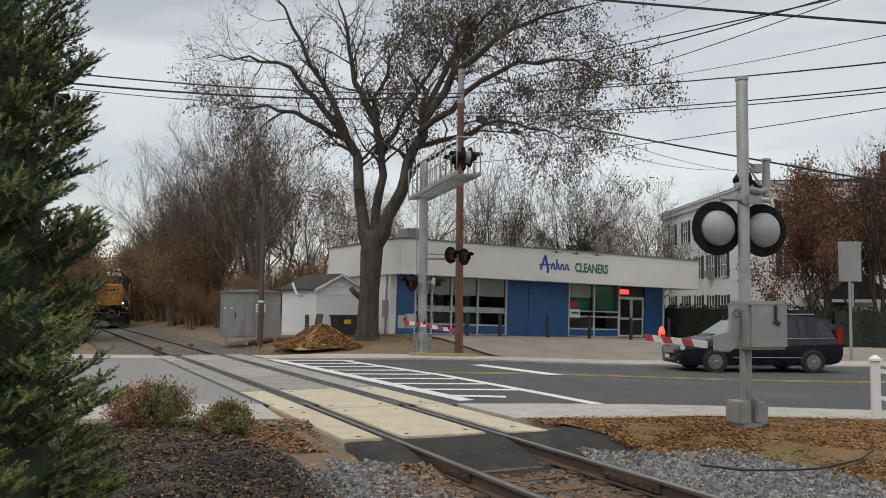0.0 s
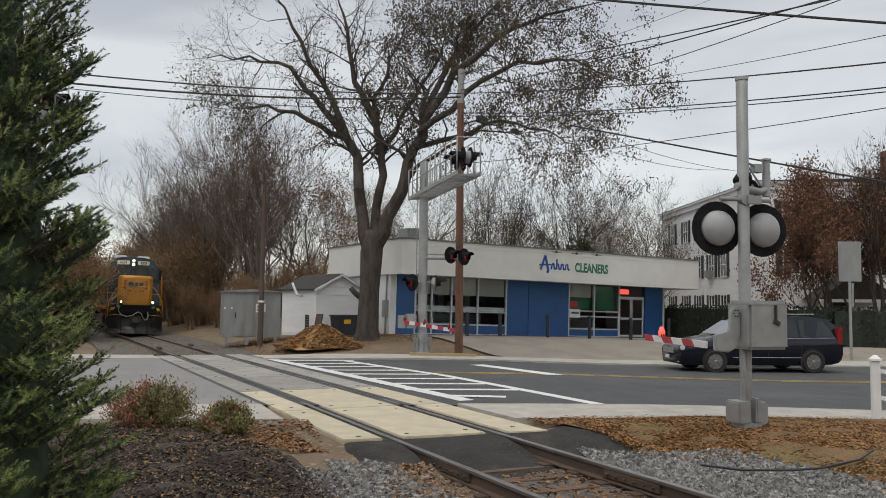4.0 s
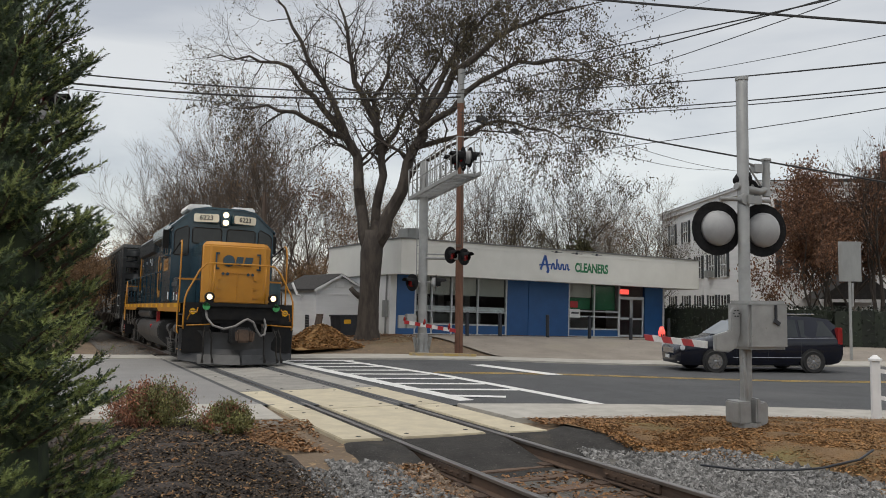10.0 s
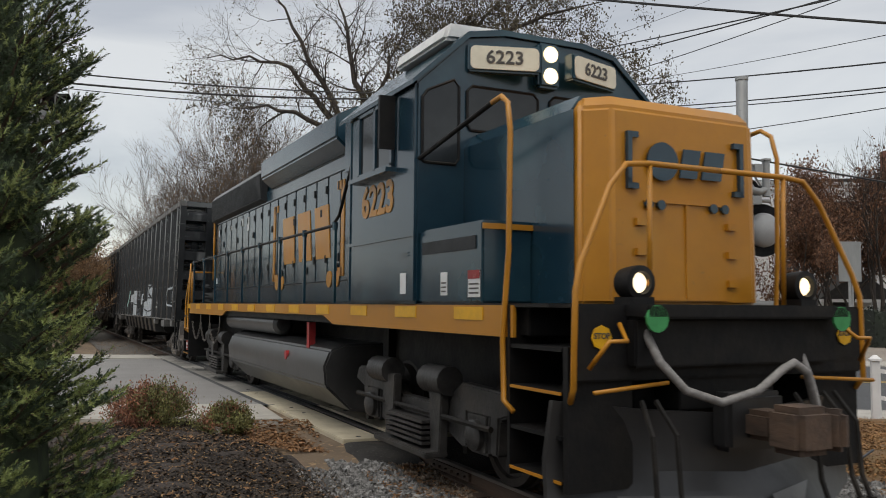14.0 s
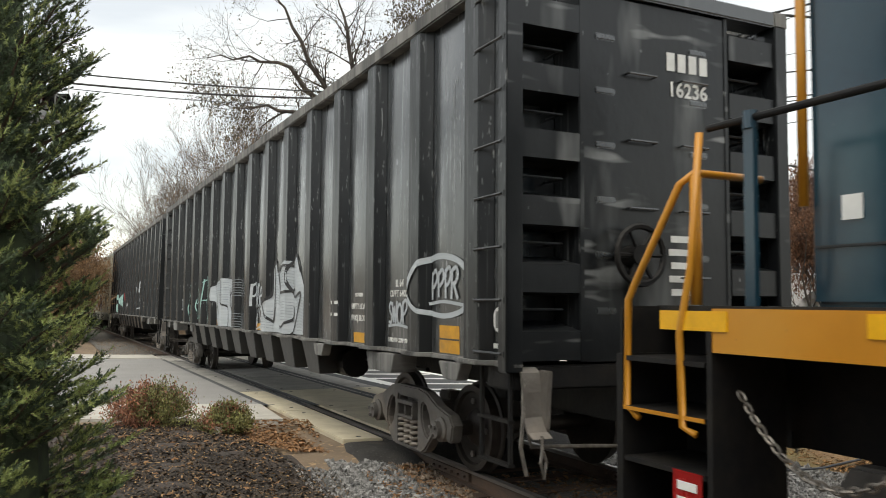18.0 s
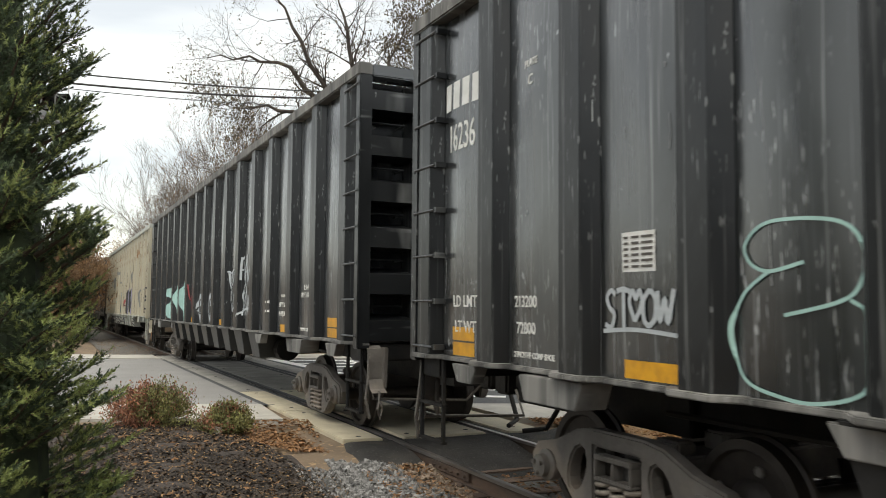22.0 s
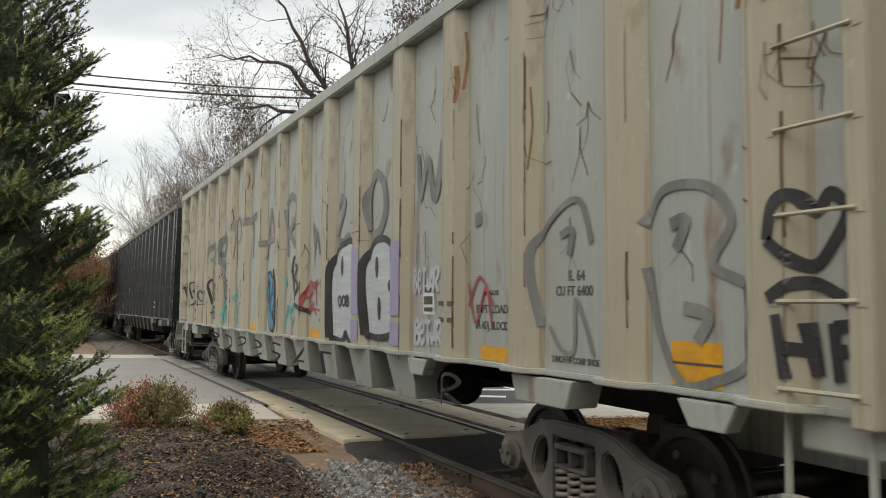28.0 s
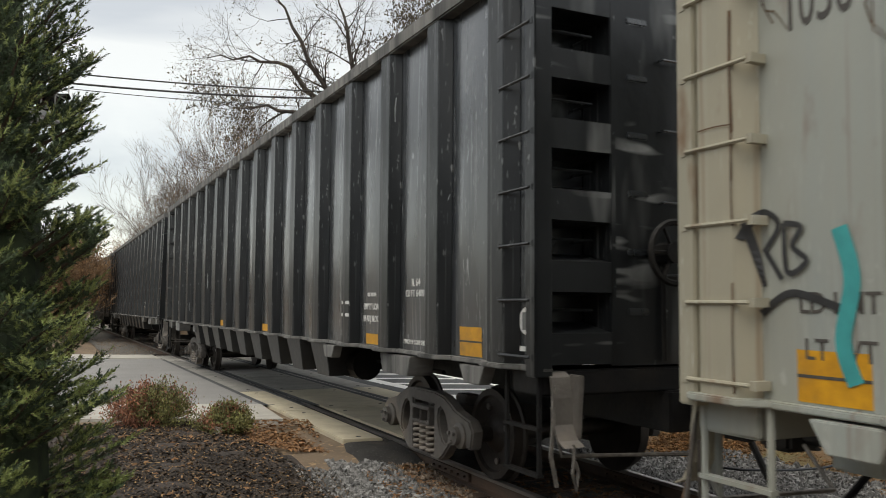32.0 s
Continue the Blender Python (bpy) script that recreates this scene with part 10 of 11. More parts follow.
    for side in (-1, 1):
        b = Shape()
        m = pose(side * 0.57, 2.90, 4.38, 0, 0, 17 * side)
        b.block(m, 0.80, 0.14, 0.30)
        nb = part("number_board", b, NAVY, cab, "number board case", bevel=0.02)
        b2 = Shape().block(Matrix.Translation(m.translation) @ Euler((0, 0, radians(17 * side))).to_matrix().to_4x4() @ Matrix.Translation((0, -0.075, 0)), 0.01, 0.012, 0.01)
        turn = m @ Matrix.Translation((0, -0.075, 0))
        rim = [(sx * 0.32 + 0.055 * math.cos(radians(a)), sz * 0.07 + 0.055 * math.sin(radians(a))) for sx, sz, a0 in ((1, 1, 0), (-1, 1, 90), (-1, -1, 180), (1, -1, 270)) for a in (a0, a0 + 30, a0 + 60, a0 + 90)]
        b2.prism(rim, -0.006, 0.006)
        b2.v = b2.v[:8] + [tuple(turn @ Vector(q)) for q in b2.v[8:]]
        part("board_face", b2, BOARD, nb, "cream board with black figures")
        lettering("number_mark", "6223", 0.2, STENCIL_DARK, nb, m @ Matrix.Translation((0, -0.085, 0)) @ pose(0, 0, 0, 90, 0, 0), bold=0.004, width=1.05)
    lamp_case = Shape().box(-0.14, 2.86, 4.14, 0.14, 3.02, 4.64)
    part("headlamp_case", lamp_case, NAVY, cab, bevel=0.03)
    for z in (4.27, 4.51):
        lp = Shape().lathe([(0.01, 0.0), (0.085, 0.0), (0.09, 0.02), (0.01, 0.03)], pose(0.0, 2.862, z, 90), 18)
        part("headlamp", lp, LAMP_ON, cab, "lit round headlamp", smooth=40)
    # windows
    def window(parent, pts, y, name="window"):
        s = Shape()
        n2 = len(pts)
        s.add([(x, y - 0.012, z) for x, z in pts] + [(x, y + 0.01, z) for x, z in pts], [tuple(range(n2 - 1, -1, -1))] + [(i, (i + 1) % n2, n2 + (i + 1) % n2, n2 + i) for i in range(n2)])
        w = part(name, s, CAB_GLASS, parent, "dark cab window glass")
        fr2 = Shape()
        ring = [(x, y - 0.012, z) for x, z in pts]
        fr2.tube(ring + ring[:1], 0.016, 6)
        part("window_frame", fr2, BLACK, w)
    window(cab, [(-1.46, 3.22), (-1.10, 3.22), (-1.06, 3.28), (-1.06, 4.05), (-1.12, 4.12), (-1.42, 3.98), (-1.48, 3.9), (-1.48, 3.28)], 3.0)
    window(cab, [(1.46, 3.22), (1.10, 3.22), (1.06, 3.28), (1.06, 4.05), (1.12, 4.12), (1.42, 3.98), (1.48, 3.9), (1.48, 3.28)], 3.0)
    window(cab, [(-0.92, 3.60), (-0.12, 3.60), (-0.08, 3.66), (-0.08, 4.02), (-0.14, 4.08), (-0.90, 4.08), (-0.96, 4.02), (-0.96, 3.66)], 3.0)
    window(cab, [(0.92, 3.60), (0.12, 3.60), (0.08, 3.66), (0.08, 4.02), (0.14, 4.08), (0.90, 4.08), (0.96, 4.02), (0.96, 3.66)], 3.0)
    for side in (-1, 1):
        w = Shape()
        side_plate(w, side * 1.552, 3.62, 3.28, 4.62, 4.0, 0.008)
        win = part("side_window", w, CAB_GLASS, cab, "dark side window")
        fr2 = Shape()
        for y in (3.60, 4.10, 4.62):
            side_plate(fr2, side * 1.556, y - 0.03, 3.26, y + 0.03, 4.02, 0.03)
        for z in (3.26, 4.0):
            side_plate(fr2, side * 1.556, 3.57, z - 0.03, 4.65, z + 0.03, 0.03)
        fr2.box(min(side * 1.55, side * 1.68), 3.5, 3.18, max(side * 1.55, side * 1.68), 4.7, 3.23)
        part("window_frame", fr2, NAVY, win)
        mir = Shape()
        side_plate(mir, side * 1.58, 3.48, 3.42, 3.53, 4.0, 0.18)
        part("wind_deflector", mir, BLACK, win)
        lettering("number_mark", "6223", 0.50, ORANGE, cab, Matrix(((0, 0, side, side * 1.556), (side, 0, 0, 4.05), (0, 1, 0, 2.92), (0, 0, 0, 1))), "amber painted figures", bold=0.012, width=1.0)
        seam = Shape()
        side_plate(seam, side * 1.552, 3.0, 2.45, 5.05, 2.49, 0.015)
        side_plate(seam, side * 1.552, 4.95, 1.8, 4.97, 4.0, 0.012)
        for z in (2.25, 2.28):
            side_plate(seam, side * 1.552, 3.15, z, 3.35, z + 0.015, 0.01)
        part("panel_seam", seam, NAVY, cab)
        lab = Shape()
        side_plate(lab, side * 1.553, 2.3 + 0.9, 1.86, 2.3 + 1.05, 2.08, 0.006)
        part("notice", lab, WHITE_PAINT, cab, "small white notice")
    # boxes beside the nose, platform, end sheets
    for side in (-1, 1):
        bx = Shape()
        xa, xb = sorted((side * 1.5, side * 0.985))
        bx.box(xa, 1.95, 1.765, xb, 3.295, 2.50)
        bb = part("battery_box", bx, NAVY, lo, bevel=0.02)
        v2 = Shape()
        side_plate(v2, side * 1.502, 2.06, 2.25, 3.2, 2.37, 0.008)
        part("vent_slot", v2, GRILLE, bb)
        yb = Shape()
        yb.box(xa, 1.93, 2.42, xb, 1.95, 2.47)
        part("grab_bar", yb, ORANGE, bb)
    for kind, low, high in (("end_plate", (-1.5, 0.55, 1.20), (1.5, 0.62, 1.76)),
                            ("front_platform", (-1.05, 0.30, 1.66), (1.05, 1.05, 1.765)),
                            ("buffer_beam", (-1.05, 0.44, 1.30), (1.05, 0.55, 1.66))):
        end = Shape()
        end.box(*low, *high)
        part(kind, end, BLACK, lo, bevel=0.015)
    pl = Shape()
    wide, cen = 1.58, 0.0
    lower = [(-wide, 0.78, 0.20), (-0.85, 0.42, 0.10), (0.0, 0.10, 0.08), (0.85, 0.42, 0.10), (wide, 0.78, 0.20)]
    upper = [(-wide, 0.72, 1.06), (-0.85, 0.56, 0.98), (0.0, 0.46, 0.92), (0.85, 0.56, 0.98), (wide, 0.72, 1.06)]
    mid = [(-wide, 0.82, 0.62), (-0.85, 0.62, 0.52), (0.0, 0.44, 0.48), (0.85, 0.62, 0.52), (wide, 0.82, 0.62)]
    rows = [lower, mid, upper]
    vv = [p for r in rows for p in r] + [(x, y + 0.05, z) for r in rows for x, y, z in r]
    ff = []
    for o, fl in ((0, False), (15, True)):
        for i in range(2):
            for j in range(4):
                q = (o + i * 5 + j, o + i * 5 + j + 1, o + i * 5 + 6 + j, o + i * 5 + 5 + j)
                ff.append(q[::-1] if fl else q)
    for j in range(4):
        ff += [(j, 15 + j, 16 + j, j + 1), (10 + j, 11 + j, 26 + j, 25 + j)]
    for i in range(2):
        ff += [(i * 5, i * 5 + 5, 20 + i * 5, 15 + i * 5), (i * 5 + 4, 19 + i * 5, 24 + i * 5, i * 5 + 9)]
    pl.add(vv, ff)
    pl.now = 1
    bars = [(-1.0, 0.36, 0.12, -0.2, 0.1, 0.36)]
    for x0, x1 in ((-1.1, -0.02), (0.02, 1.1)):
        ya, yb2 = (0.51, 0.10) if x0 < -0.1 else (0.10, 0.51)
        pl.add([(x0, ya - 0.008, 0.10), (x1, yb2 - 0.008, 0.09), (x1, yb2 + 0.14, 0.34), (x0, ya + 0.09, 0.36)], [(0, 1, 2, 3)])
    part("snow_plough", pl, [PLOUGH_BLACK, TANK_GREY], lo, "black plough with a worn grey edge", smooth=30)
    cp = Shape()
    cp.box(-0.13, 0.05, 0.76, 0.13, 0.9, 0.98)
    coupler = part("coupler", cp, RAIL_STEEL, lo, "rusty knuckle coupler", bevel=0.04)
    part("coupler_head", Shape().block(pose(-0.04, -0.12, 0.88), 0.36, 0.32, 0.34), RAIL_STEEL, coupler, bevel=0.05)
    part("knuckle", Shape().block(pose(0.17, -0.2, 0.88, 0, 0, 20), 0.12, 0.24, 0.3), RAIL_STEEL, coupler, bevel=0.04)
    part("coupler_pocket", Shape().box(-0.3, 0.3, 0.66, 0.3, 0.5, 1.1), PLOUGH_BLACK, coupler, bevel=0.04)
    hs = Shape()
    hs.tube([(-0.95, 0.5, 1.62), (-0.93, 0.32, 1.35), (-0.78, 0.22, 1.15), (-0.5, 0.16, 1.06), (-0.2, 0.1, 1.14), (0.02, 0.06, 1.30), (0.12, 0.06, 1.34), (0.28, 0.08, 1.26), (0.40, 0.12, 1.02), (0.52, 0.2, 0.88), (0.66, 0.3, 0.92), (0.72, 0.42, 1.15), (0.64, 0.5, 1.5)], 0.032, 8)
    part("air_hose", hs, HOSE, lo, "pale grey multiple unit hose", smooth=True)
    for x, dx in ((-0.95, -0.05), (-0.82, 0.04), (0.62, 0.03), (0.95, 0.05), (1.08, 0.04)):
        h2 = Shape().tube([(x, 0.5, 1.05), (x + dx, 0.32, 0.82), (x + dx, 0.28, 0.4), (x + 1.5 * dx, 0.22, 0.22)], 0.022, 6)
        h2.block(pose(x + 1.5 * dx, 0.21, 0.19), 0.06, 0.06, 0.1)
        part("air_hose", h2, GREASE, lo, "black brake hose")
    for s in (-1, 1):
        gt = Shape().tube([(s * 0.96, 0.32, 1.66), (s * 0.96, 0.30, 1.66)], 0.10, 14)
        part("hose_cap", gt, GREEN_TAG, lo, "green hose coupling cover")
        dl = Shape().lathe([(0.03, -0.16), (0.12, -0.12), (0.135, 0.0), (0.135, 0.07), (0.09, 0.08), (0.085, 0.03), (0.02, 0.03)], pose(s * 0.89 + 0.07, 0.72, 1.93, 90), 18)
        d = part("ditch_light", dl, BLACK, lo, "ditch light in a black can", smooth=40)
        ln = Shape().lathe([(0.01, 0.0), (0.08, 0.0), (0.065, 0.02), (0.01, 0.03)], pose(s * 0.89 + 0.07, 0.69, 1.93, 90), 18)
        part("lens", ln, LAMP_ON if s > 0 else LAMP_DIM, d, smooth=True)
        foot = Shape().box(s * 0.89 - 0.03, 0.62, 1.765, s * 0.89 + 0.17, 0.86, 1.82)
        part("bracket", foot, BLACK, d)
    # corner steps, front and rear
    for y0, f in ((0.62, 1), (18.50, -1)):
        for side in (-1, 1):
            xa, xb = sorted((side * 1.52, side * 0.98))
            ya, yb = sorted((y0 + f * 0.82, y0 + f * 0.86))
            part("well_panel", Shape().box(xa, ya, 0.40, xb, yb, 1.75), BLACK, lo)
            ya, yb = sorted((y0 + f * 0.0, y0 + f * 0.06))
            part("well_panel", Shape().box(xa, ya, 0.40, xb, yb, 1.45), BLACK, lo)
            xc, xd = sorted((side * 0.98, side * 0.94))
            ya, yb = sorted((y0, y0 + f * 0.86))
            stair = part("step_well", Shape().box(xc, ya, 0.4, xd, yb, 1.75), BLACK, lo, "black corner step well")
            ya, yb = sorted((y0 + f * 0.08, y0 + f * 0.80))
            for k in range(4):
                z = 0.45 + 0.32 * k
                part("step", Shape().box(xa, ya, z, xb, yb, z + 0.03), BLACK, stair)
                if k in (0, 2):
                    part("step_edge", Shape().box(side * 1.525 - 0.006, ya, z + 0.005, side * 1.525 + 0.006, yb, z + 0.028), ORANGE, stair, "yellow step edge")
    back = Shape()
    back.box(-1.5, 18.45, 1.2, 1.5, 18.5, 1.76)
    back.box(-1.2, 17.8, 1.66, 1.2, 18.5, 1.765)
    back.box(-0.13, 18.3, 0.76, 0.13, 19.0, 0.98)
    back.block(pose(0.04, 19.15, 0.88), 0.36, 0.3, 0.34)
    part("rear_platform", back, BLACK, lo, bevel=0.015)
    # long hood
    hd = Shape()
    hd.prism([(-0.93, 1.765), (-0.93, 4.0), (-0.72, 4.34), (-0.4, 4.42), (0.4, 4.42), (0.72, 4.34), (0.93, 4.0), (0.93, 1.765)], 5.05, 17.45)
    hood = part("long_hood", hd, NAVY, lo, "navy engine hood with many doors", bevel=0.03)
    dr = Shape()
    for side in (-1, 1):
        y = 5.6
        while y < 17.2:
            side_plate(dr, side * 0.932, y, 2.12, y + 0.014, 3.76, 0.008)
            for zz in (2.4, 3.5):
                side_plate(dr, side * 0.932, y + 0.05, zz, y + 0.10, zz + 0.12, 0.02)
            y += 0.62
        side_plate(dr, side * 0.932, 5.1, 2.10, 17.4, 2.115, 0.012)
        side_plate(dr, side * 0.932, 5.1, 3.76, 17.4, 3.775, 0.012)
    painted("door_seam", dr, GRILLE, hood)
    dk = Shape()
    for side in (-1, 1):
        for k in range(14):
            side_plate(dk, side * 0.934, 5.95 + 0.8 * k, 2.25 + 0.9 * (k % 2), 6.05 + 0.8 * k, 2.37 + 0.9 * (k % 2), 0.012)
    painted("door_latch", dk, BLACK, hood)
    fl = Shape()
    fl.prism([(-0.95, 3.98), (-1.18, 4.18), (-1.18, 4.52), (-0.85, 4.68), (0.85, 4.68), (1.18, 4.52), (1.18, 4.18), (0.95, 3.98)], 7.0, 11.6)
    part("dynamic_brake_flare", fl, NAVY, hood, "flared dynamic brake housing", bevel=0.03)
    gr = Shape()
    for side in (-1, 1):
        xa, xb = sorted((side * 0.94, side * 1.12))
        gr.prism([(side * 0.92, 3.80), (side * 1.05, 3.86), (side * 1.05, 4.40), (side * 0.92, 4.45)], 12.1, 17.43)
        for k in range(56):
            y = 12.15 + k * 0.094
            side_plate(gr, side * 1.05, y, 3.88, y + 0.04, 4.38, 0.02)
    part("radiator_grille", gr, GRILLE, hood, "black radiator grille")
    rt = Shape()
    rt.prism([(-1.06, 4.38), (-0.98, 4.50), (0.98, 4.50), (1.06, 4.38)], 12.05, 17.46)
    part("radiator_roof", rt, TANK_GREY, hood, "dull grey radiator roof")
    for side in (-1, 1):
        xa, xb = sorted((side * 0.9, side * 1.22))
        part("inertial_filter_box", Shape().box(xa, 5.05, 3.55, xb, 6.5, 4.35), NAVY, hood, bevel=0.03)
    bc = Shape().lathe([(0.09, 0.0), (0.09, 0.12), (0.06, 0.2), (0.01, 0.22)], pose(-0.5, 11.9, 4.5), 12)
    part("beacon", bc, RED_PAINT, hood, "small red roof beacon")
    sh = Matrix(((1, 0, 0, 0), (0, 1, 0.15, 0), (0, 0, 1, 0), (0, 0, 0, 1)))
    for side in (-1, 1):
        for y in (8.35, 9.35, 10.35):
            part("emblem_block", Shape().block(Matrix.Translation((side * 0.937, y, 2.90)) @ sh, 0.014, 0.72, 0.85), ORANGE, hood, "amber block of the railway emblem")
        for y, d in ((7.35, 1), (11.4, -1)):
            em = Shape()
            em.block(pose(side * 0.937, y, 2.9), 0.014, 0.13, 1.45)
            for z in (2.24, 3.56):
                em.block(pose(side * 0.937, y + d * 0.13, z), 0.014, 0.26, 0.13)
            part("emblem_bracket", em, ORANGE, hood, "amber bracket of the railway emblem")
            for k in (0, 1):
                part("emblem_dot", Shape().tube([(side * 0.93, y + d * (0.25 + 0.36 * k), 2.14), (side * 0.945, y + d * (0.25 + 0.36 * k), 2.14)], 0.13, 16), ORANGE, hood)
    nt2 = Shape()
    for side in (-1, 1):
        for y, z, w, h in ((13.6, 3.35, 0.16, 0.3), (14.2, 3.5, 0.2, 0.16), (16.9, 3.45, 0.13, 0.16), (17.1, 2.25, 0.13, 0.14), (15.5, 3.5, 0.1, 0.1)):
            side_plate(nt2, side * 0.936, y, z, y + w, z + h, 0.006)
    painted("notice", nt2, WHITE_PAINT, hood, "small white notice")
    # handrails
    for side in (-1, 1):
        posts = [6.1 + 1.41 * k for k in range(9)]
        rl = Shape()
        rl.tube([(side * 1.53, 5.2, 3.62), (side * 1.48, 5.9, 2.92), (side * 1.47, 6.2, 2.80), (side * 1.47, 17.7, 2.80)], 0.022, 8)
        part("handrail", rl, BLACK, lo, "dark walkway handrail", smooth=True)
        for y in posts:
            p = Shape()
            p.block(pose(side * 1.47, y, 2.22), 0.035, 0.07, 1.12)
            p.tube([(side * 1.47, y, 2.74), (side * 1.47, y, 2.84)], 0.04, 8)
            part("handrail_post", p, NAVY, lo)
        bent = []
        # front and rear stanchions with their bends
        part("cab_handrail", Shape().tube([(side * 1.5, 3.32, 3.25), (side * 1.5, 1.78, 3.50)], 0.024, 8), BLACK, lo, "dark handrail from cab to nose", smooth=True)
        bent.append(([(side * 1.5, 1.78, 3.50), (side * 1.5, 1.62, 3.52), (side * 1.51, 1.50, 3.44), (side * 1.52, 1.44, 3.2), (side * 1.52, 1.46, 2.2), (side * 1.54, 1.52, 1.5), (side * 1.54, 1.50, 0.98), (side * 1.52, 1.38, 0.9)], 0.024))
        bent.append(([(side * 0.0, 0.66, 2.86), (side * 0.72, 0.66, 2.86), (side * 0.95, 0.66, 2.84), (side * 1.12, 0.64, 2.66), (side * 1.44, 0.58, 2.05), (side * 1.50, 0.55, 1.85), (side * 1.52, 0.55, 1.15), (side * 1.50, 0.62, 1.05)], 0.024))
        bent.append(([(side * 0.72, 0.66, 2.86), (side * 0.72, 0.68, 1.77)], 0.02))
        bent.append(([(side * 1.15, 0.5, 1.62), (side * 1.2, 0.35, 1.5), (side * 1.35, 0.35, 1.5), (side * 1.42, 0.5, 1.3)], 0.018))
        bent.append(([(side * 0.7, 0.5, 1.18), (side * 1.45, 0.4, 1.14)], 0.016))
        bent.append(([(side * 1.5, 18.30, 1.05), (side * 1.5, 18.42, 1.12), (side * 1.5, 18.40, 1.80), (side * 1.5, 18.30, 1.95), (side * 1.49, 17.92, 2.50), (side * 1.45, 17.84, 2.56), (side * 0.9, 17.84, 2.56)], 0.024))
        bent.append(([(side * 1.44, 17.84, 2.54), (side * 1.44, 17.84, 1.77)], 0.035))
        bent.append(([(side * 0.97, 17.46, 4.3), (side * 0.97, 17.46, 2.35)], 0.03))
        bent.append(([(side * 1.51, 17.78, 1.02), (side * 1.52, 17.88, 1.05), (side * 1.52, 17.90, 1.6), (side * 1.52, 17.8, 2.0), (side * 1.5, 17.74, 2.78)], 0.024))
        for line, r in bent:
            part("yellow_handrail", Shape().tube(line, r, 8), ORANGE, lo, "bent yellow handrail", smooth=True)
        sg = Shape().tube([(side * 1.28, 0.545, 1.52), (side * 1.28, 0.535, 1.52)], 0.09, 8)
        wp = part("warning_plate", sg, SAFETY, lo, "yellow octagonal warning plate")
        lettering("stop_word", "STOP", 0.06, STENCIL_DARK, wp, pose(side * 1.28, 0.532, 1.53, 90, 0, 0), depth=0.002, bold=0.002)
        for y, z, w, h, red in ((2.63, 1.84, 0.14, 0.22, False), (1.98, 1.82, 0.22, 0.24, True)):
            pl2 = part("notice", side_plate(Shape(), side * 1.502, y, z, y + w, z + h, 0.006), WHITE_PAINT, lo, "white safety notice")
            if red:
                part("notice_head", side_plate(Shape(), side * 1.506, y, z + h * 0.68, y + w, z + h, 0.006), RED_LENS, pl2, "red head of the notice")
            for k in range(3):
                part("print_bar", side_plate(Shape(), side * 1.506, y + 0.02, z + 0.03 + 0.04 * k, y + w - 0.02, z + 0.045 + 0.04 * k, 0.005), STENCIL_DARK, pl2)
    # fuel tank, air reservoirs
    tk = Shape()
    tk.prism([(-1.42, 0.62), (-1.45, 0.9), (-1.36, 1.12), (-1.15, 1.2), (1.15, 1.2), (1.36, 1.12), (1.45, 0.9), (1.42, 0.62), (1.05, 0.28), (0.7, 0.22), (-0.7, 0.22), (-1.05, 0.28)], 6.55, 13.0)
    tank = part("fuel_tank", tk, TANK_GREY, lo, "large grey fuel tank", smooth=30, bevel=0.03)
    tp = Shape()
    for side in (-1, 1):
        tp.tube([(side * 1.46, 8.5, 0.95), (side * 1.40, 8.5, 0.95)], 0.07, 10)
    part("filler_cap", tp, RED_PAINT, tank)
    for side in (-1, 1):
        rs = Shape().tube([(side * 1.2, 9.6, 1.40), (side * 1.2, 9.66, 1.40), (side * 1.2, 13.6, 1.40), (side * 1.2, 13.66, 1.40)], [0.12, 0.18, 0.18, 0.12], 18)
        part("air_reservoir", rs, TANK_GREY, lo, "grey air reservoir", smooth=40)
        fl2 = Shape()
        fl2.box(side * 1.3 - 0.05, 7.6, 1.1, side * 1.3 + 0.05, 7.72, 1.48)
        part("fuel_shutoff", fl2, RED_PAINT, lo, "red emergency handle box")
        ch = Shape()
        for k in range(3):
            y0, y1 = 13.9 + k * 1.2, 15.1 + k * 1.2
            for j in range(26):
                t0 = j / 26
                yy = y0 + (y1 - y0) * t0
                zz = 1.30 - 0.42 * (1 - (2 * t0 - 1) ** 2)
                t1 = (j + 1) / 26
                y2, z2 = y0 + (y1 - y0) * t1, 1.30 - 0.42 * (1 - (2 * t1 - 1) ** 2)
                d = Vector((0, y2 - yy, z2 - zz)).normalized() * 0.034
                nrm = Vector((1, 0, 0)) * 0.02 if j % 2 else Vector((0, -d.z, d.y)).normalized() * 0.02
                c = Vector((side * 1.46, (yy + y2) / 2, (zz + z2) / 2))
                ring = [tuple(c + d * math.cos(a) + nrm * math.sin(a)) for a in np.linspace(0, 2 * math.pi, 9)]
                ch.tube(ring, 0.008, 4, False)
            ch.tube([(side * 1.46, y0, 1.50), (side * 1.46, y0, 1.30)], 0.012, 6)
        part("chain", ch, CHAIN, lo, "hanging safety chains")
    for w, ya, yb in ((0.8, 5.81, 6.0), (0.7, 12.2, 17.8), (0.7, 0.9, 5.8)):
        part("centre_sill", Shape().box(-w, ya, 0.9, w, yb, 1.5), BLACK, lo)
    red = part("warning_plate", side_plate(Shape(), -1.522, 17.72, 0.55, 17.96, 0.80, 0.006), RED_LENS, lo, "red warning plate on the step well")
    for k in range(2):
        part("print_bar", side_plate(Shape(), -1.528, 17.76, 0.60 + 0.09 * k, 17.92, 0.65 + 0.09 * k, 0.004), WHITE_PAINT, red)
    for y in (4.0, 15.1):
        blomberg_truck(lo, y)
    return lo


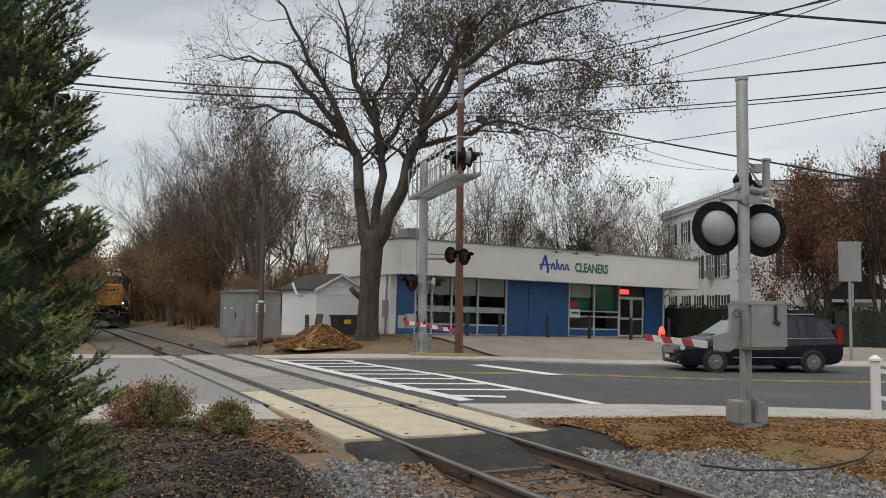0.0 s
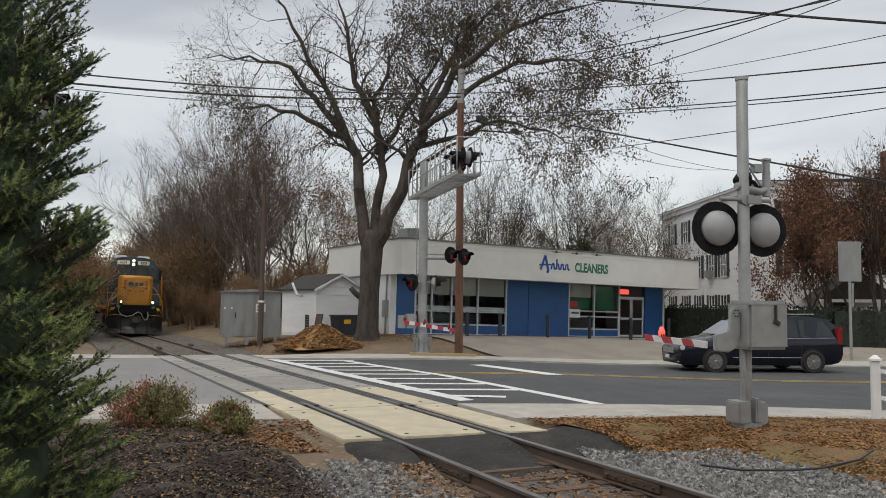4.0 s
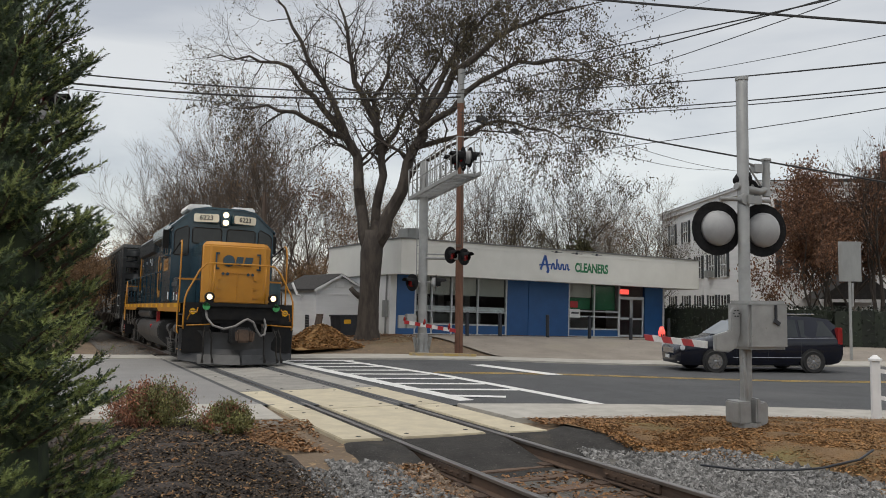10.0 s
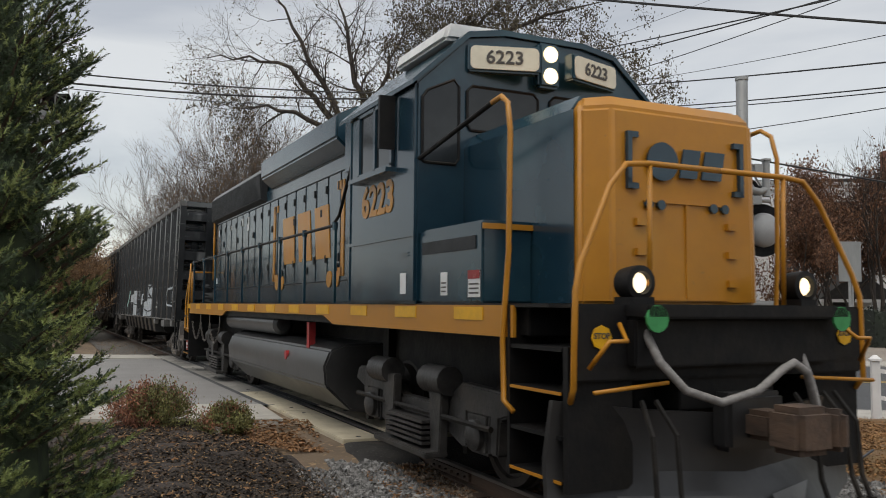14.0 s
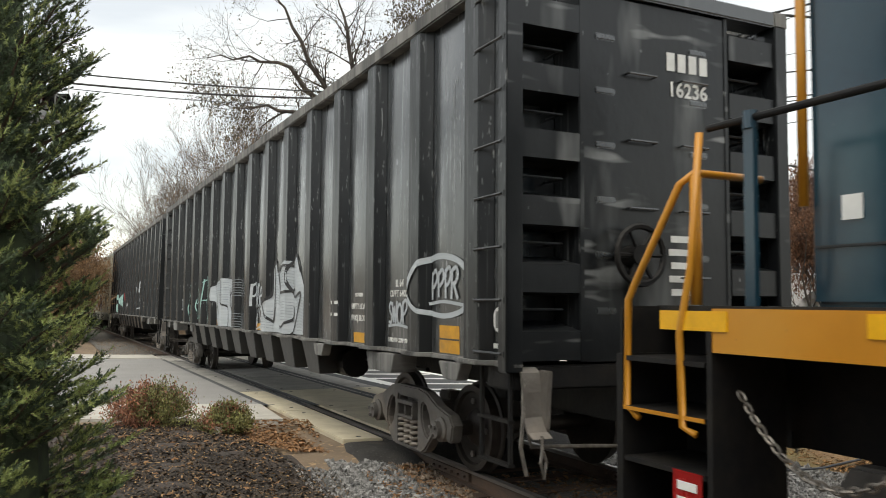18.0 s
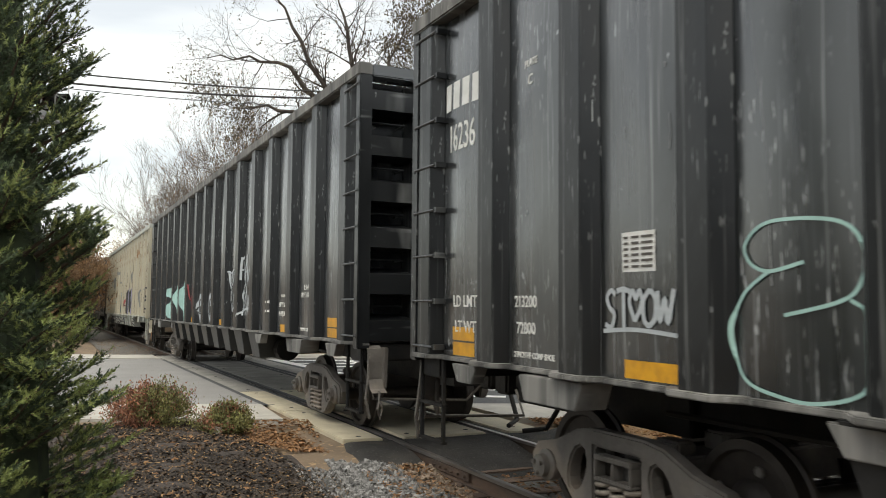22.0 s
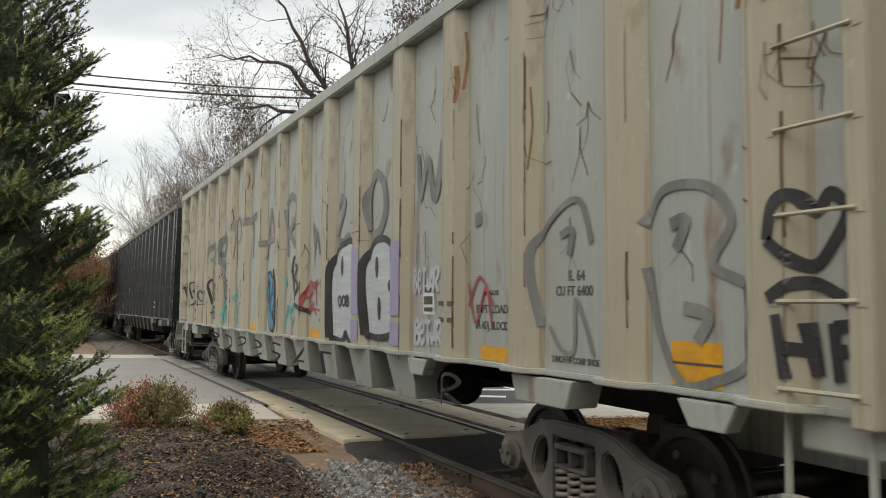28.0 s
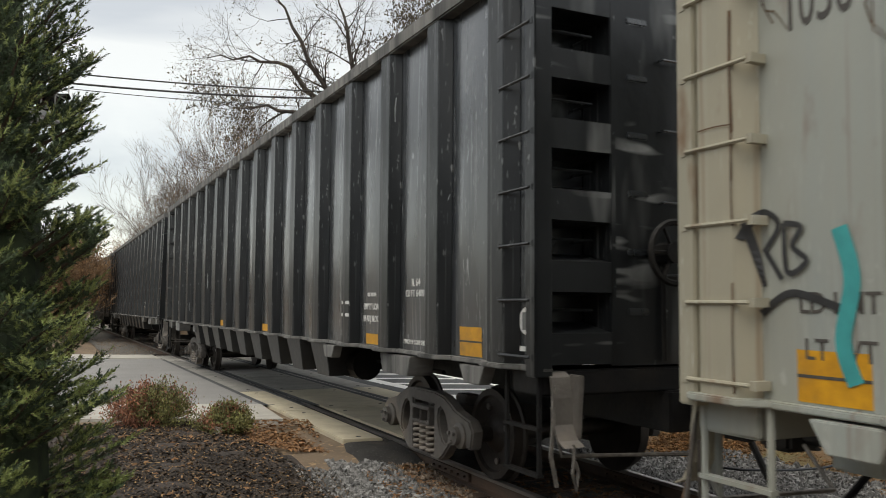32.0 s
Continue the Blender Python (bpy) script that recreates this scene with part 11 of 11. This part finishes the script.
LOCO = locomotive()
CARS = []
first = gondola("gondola_car", "black gondola car with white sprayed bubble letters", CAR_BLACK)
graffiti_car1(first)
scratches(first, 1, 150)
second = gondola("gondola_car", "black gondola car with sprayed eyes", CAR_BLACK_2)
graffiti_car2(second)
scratches(second, 2, 170)
third = gondola("gondola_car", "beige rust-stained gondola car covered in graffiti", CAR_BEIGE, True)
graffiti_beige(third)
fourth = gondola("gondola_car", "scuffed black gondola car", CAR_BLACK_2)
scratches(fourth, 3, 110)
CARS = [first, second, third, fourth]
for k in range(2):
    before = len(SPINNERS)
    c = copy_thing(first, Matrix())
    for o in [o for o in c.children_recursive if o.name.split(".")[0] in ("graffiti",)]:
        bpy.data.objects.remove(o)
    tagged(c, "black gondola car at the tail of the train")
    for o in c.children_recursive:
        if o.name.split(".")[0] == "wheelset":
            SPINNERS.append((o, 0.457, tuple(o.matrix_basis.translation)))
    CARS.append(c)

# where the first car's front corner stands along the track, by the clock
PASSING = [(0.0, 91.0), (3.0, 76.1), (6.0, 61.4), (9.0, 47.2), (11.0, 37.85), (13.0, 28.7), (14.3, 22.8), (17.5, 8.06), (22.0, -13.1), (27.5, -39.7), (31.5, -59.15), (32.0, -61.6)]


def front_at(t):
    """A smooth curve through PASSING."""
    p = PASSING
    n = len(p)
    slope = []
    for i in range(n):
        a, b = max(i - 1, 0), min(i + 1, n - 1)
        slope.append((p[b][1] - p[a][1]) / (p[b][0] - p[a][0]))
    for i in range(n - 1):
        if t <= p[i + 1][0] or i == n - 2:
            h = p[i + 1][0] - p[i][0]
            s = (t - p[i][0]) / h
            return ((2 * s ** 3 - 3 * s ** 2 + 1) * p[i][1] + (s ** 3 - 2 * s ** 2 + s) * h * slope[i]
                    + (-2 * s ** 3 + 3 * s ** 2) * p[i + 1][1] + (s ** 3 - s ** 2) * h * slope[i + 1])


def seat(y, length):
    """The pose of a vehicle of that length with its front at y, on the track's fall and cant."""
    za, zb = track_z(y + 2.5), track_z(y + length - 2.5)
    pitch = math.degrees(math.atan2(zb - za, length - 5))
    mid = y + 3
    cant = 1.3 * smooth01((mid - 17) / 9) * (1 - smooth01((mid - 55) / 15))
    return pose(TRACK, y, za - (zb - za) / (length - 5) * 2.5, pitch, cant, 0)


def motions():
    marks = [0.0] + [0.5 * k for k in range(1, 64)] + [32.0]
    walk(LOCO, [(t, seat(front_at(t) - 19.8, 19.0)) for t in marks])
    for k, car in enumerate(CARS):
        walk(car, [(t, seat(front_at(t) + 22.3 * k, CAR_LENGTH)) for t in marks])
    ticks = [4 * k / 30 for k in range(241)]
    where = [front_at(t) for t in ticks]
    for w, r, at in SPINNERS:
        rows = []
        for t, y in zip(ticks, where):
            turn = Matrix.Rotation((where[0] - y) / r, 4, "X")
            rows.append((t, Matrix.Translation(at) @ turn))
        walk(w, rows)


motions()
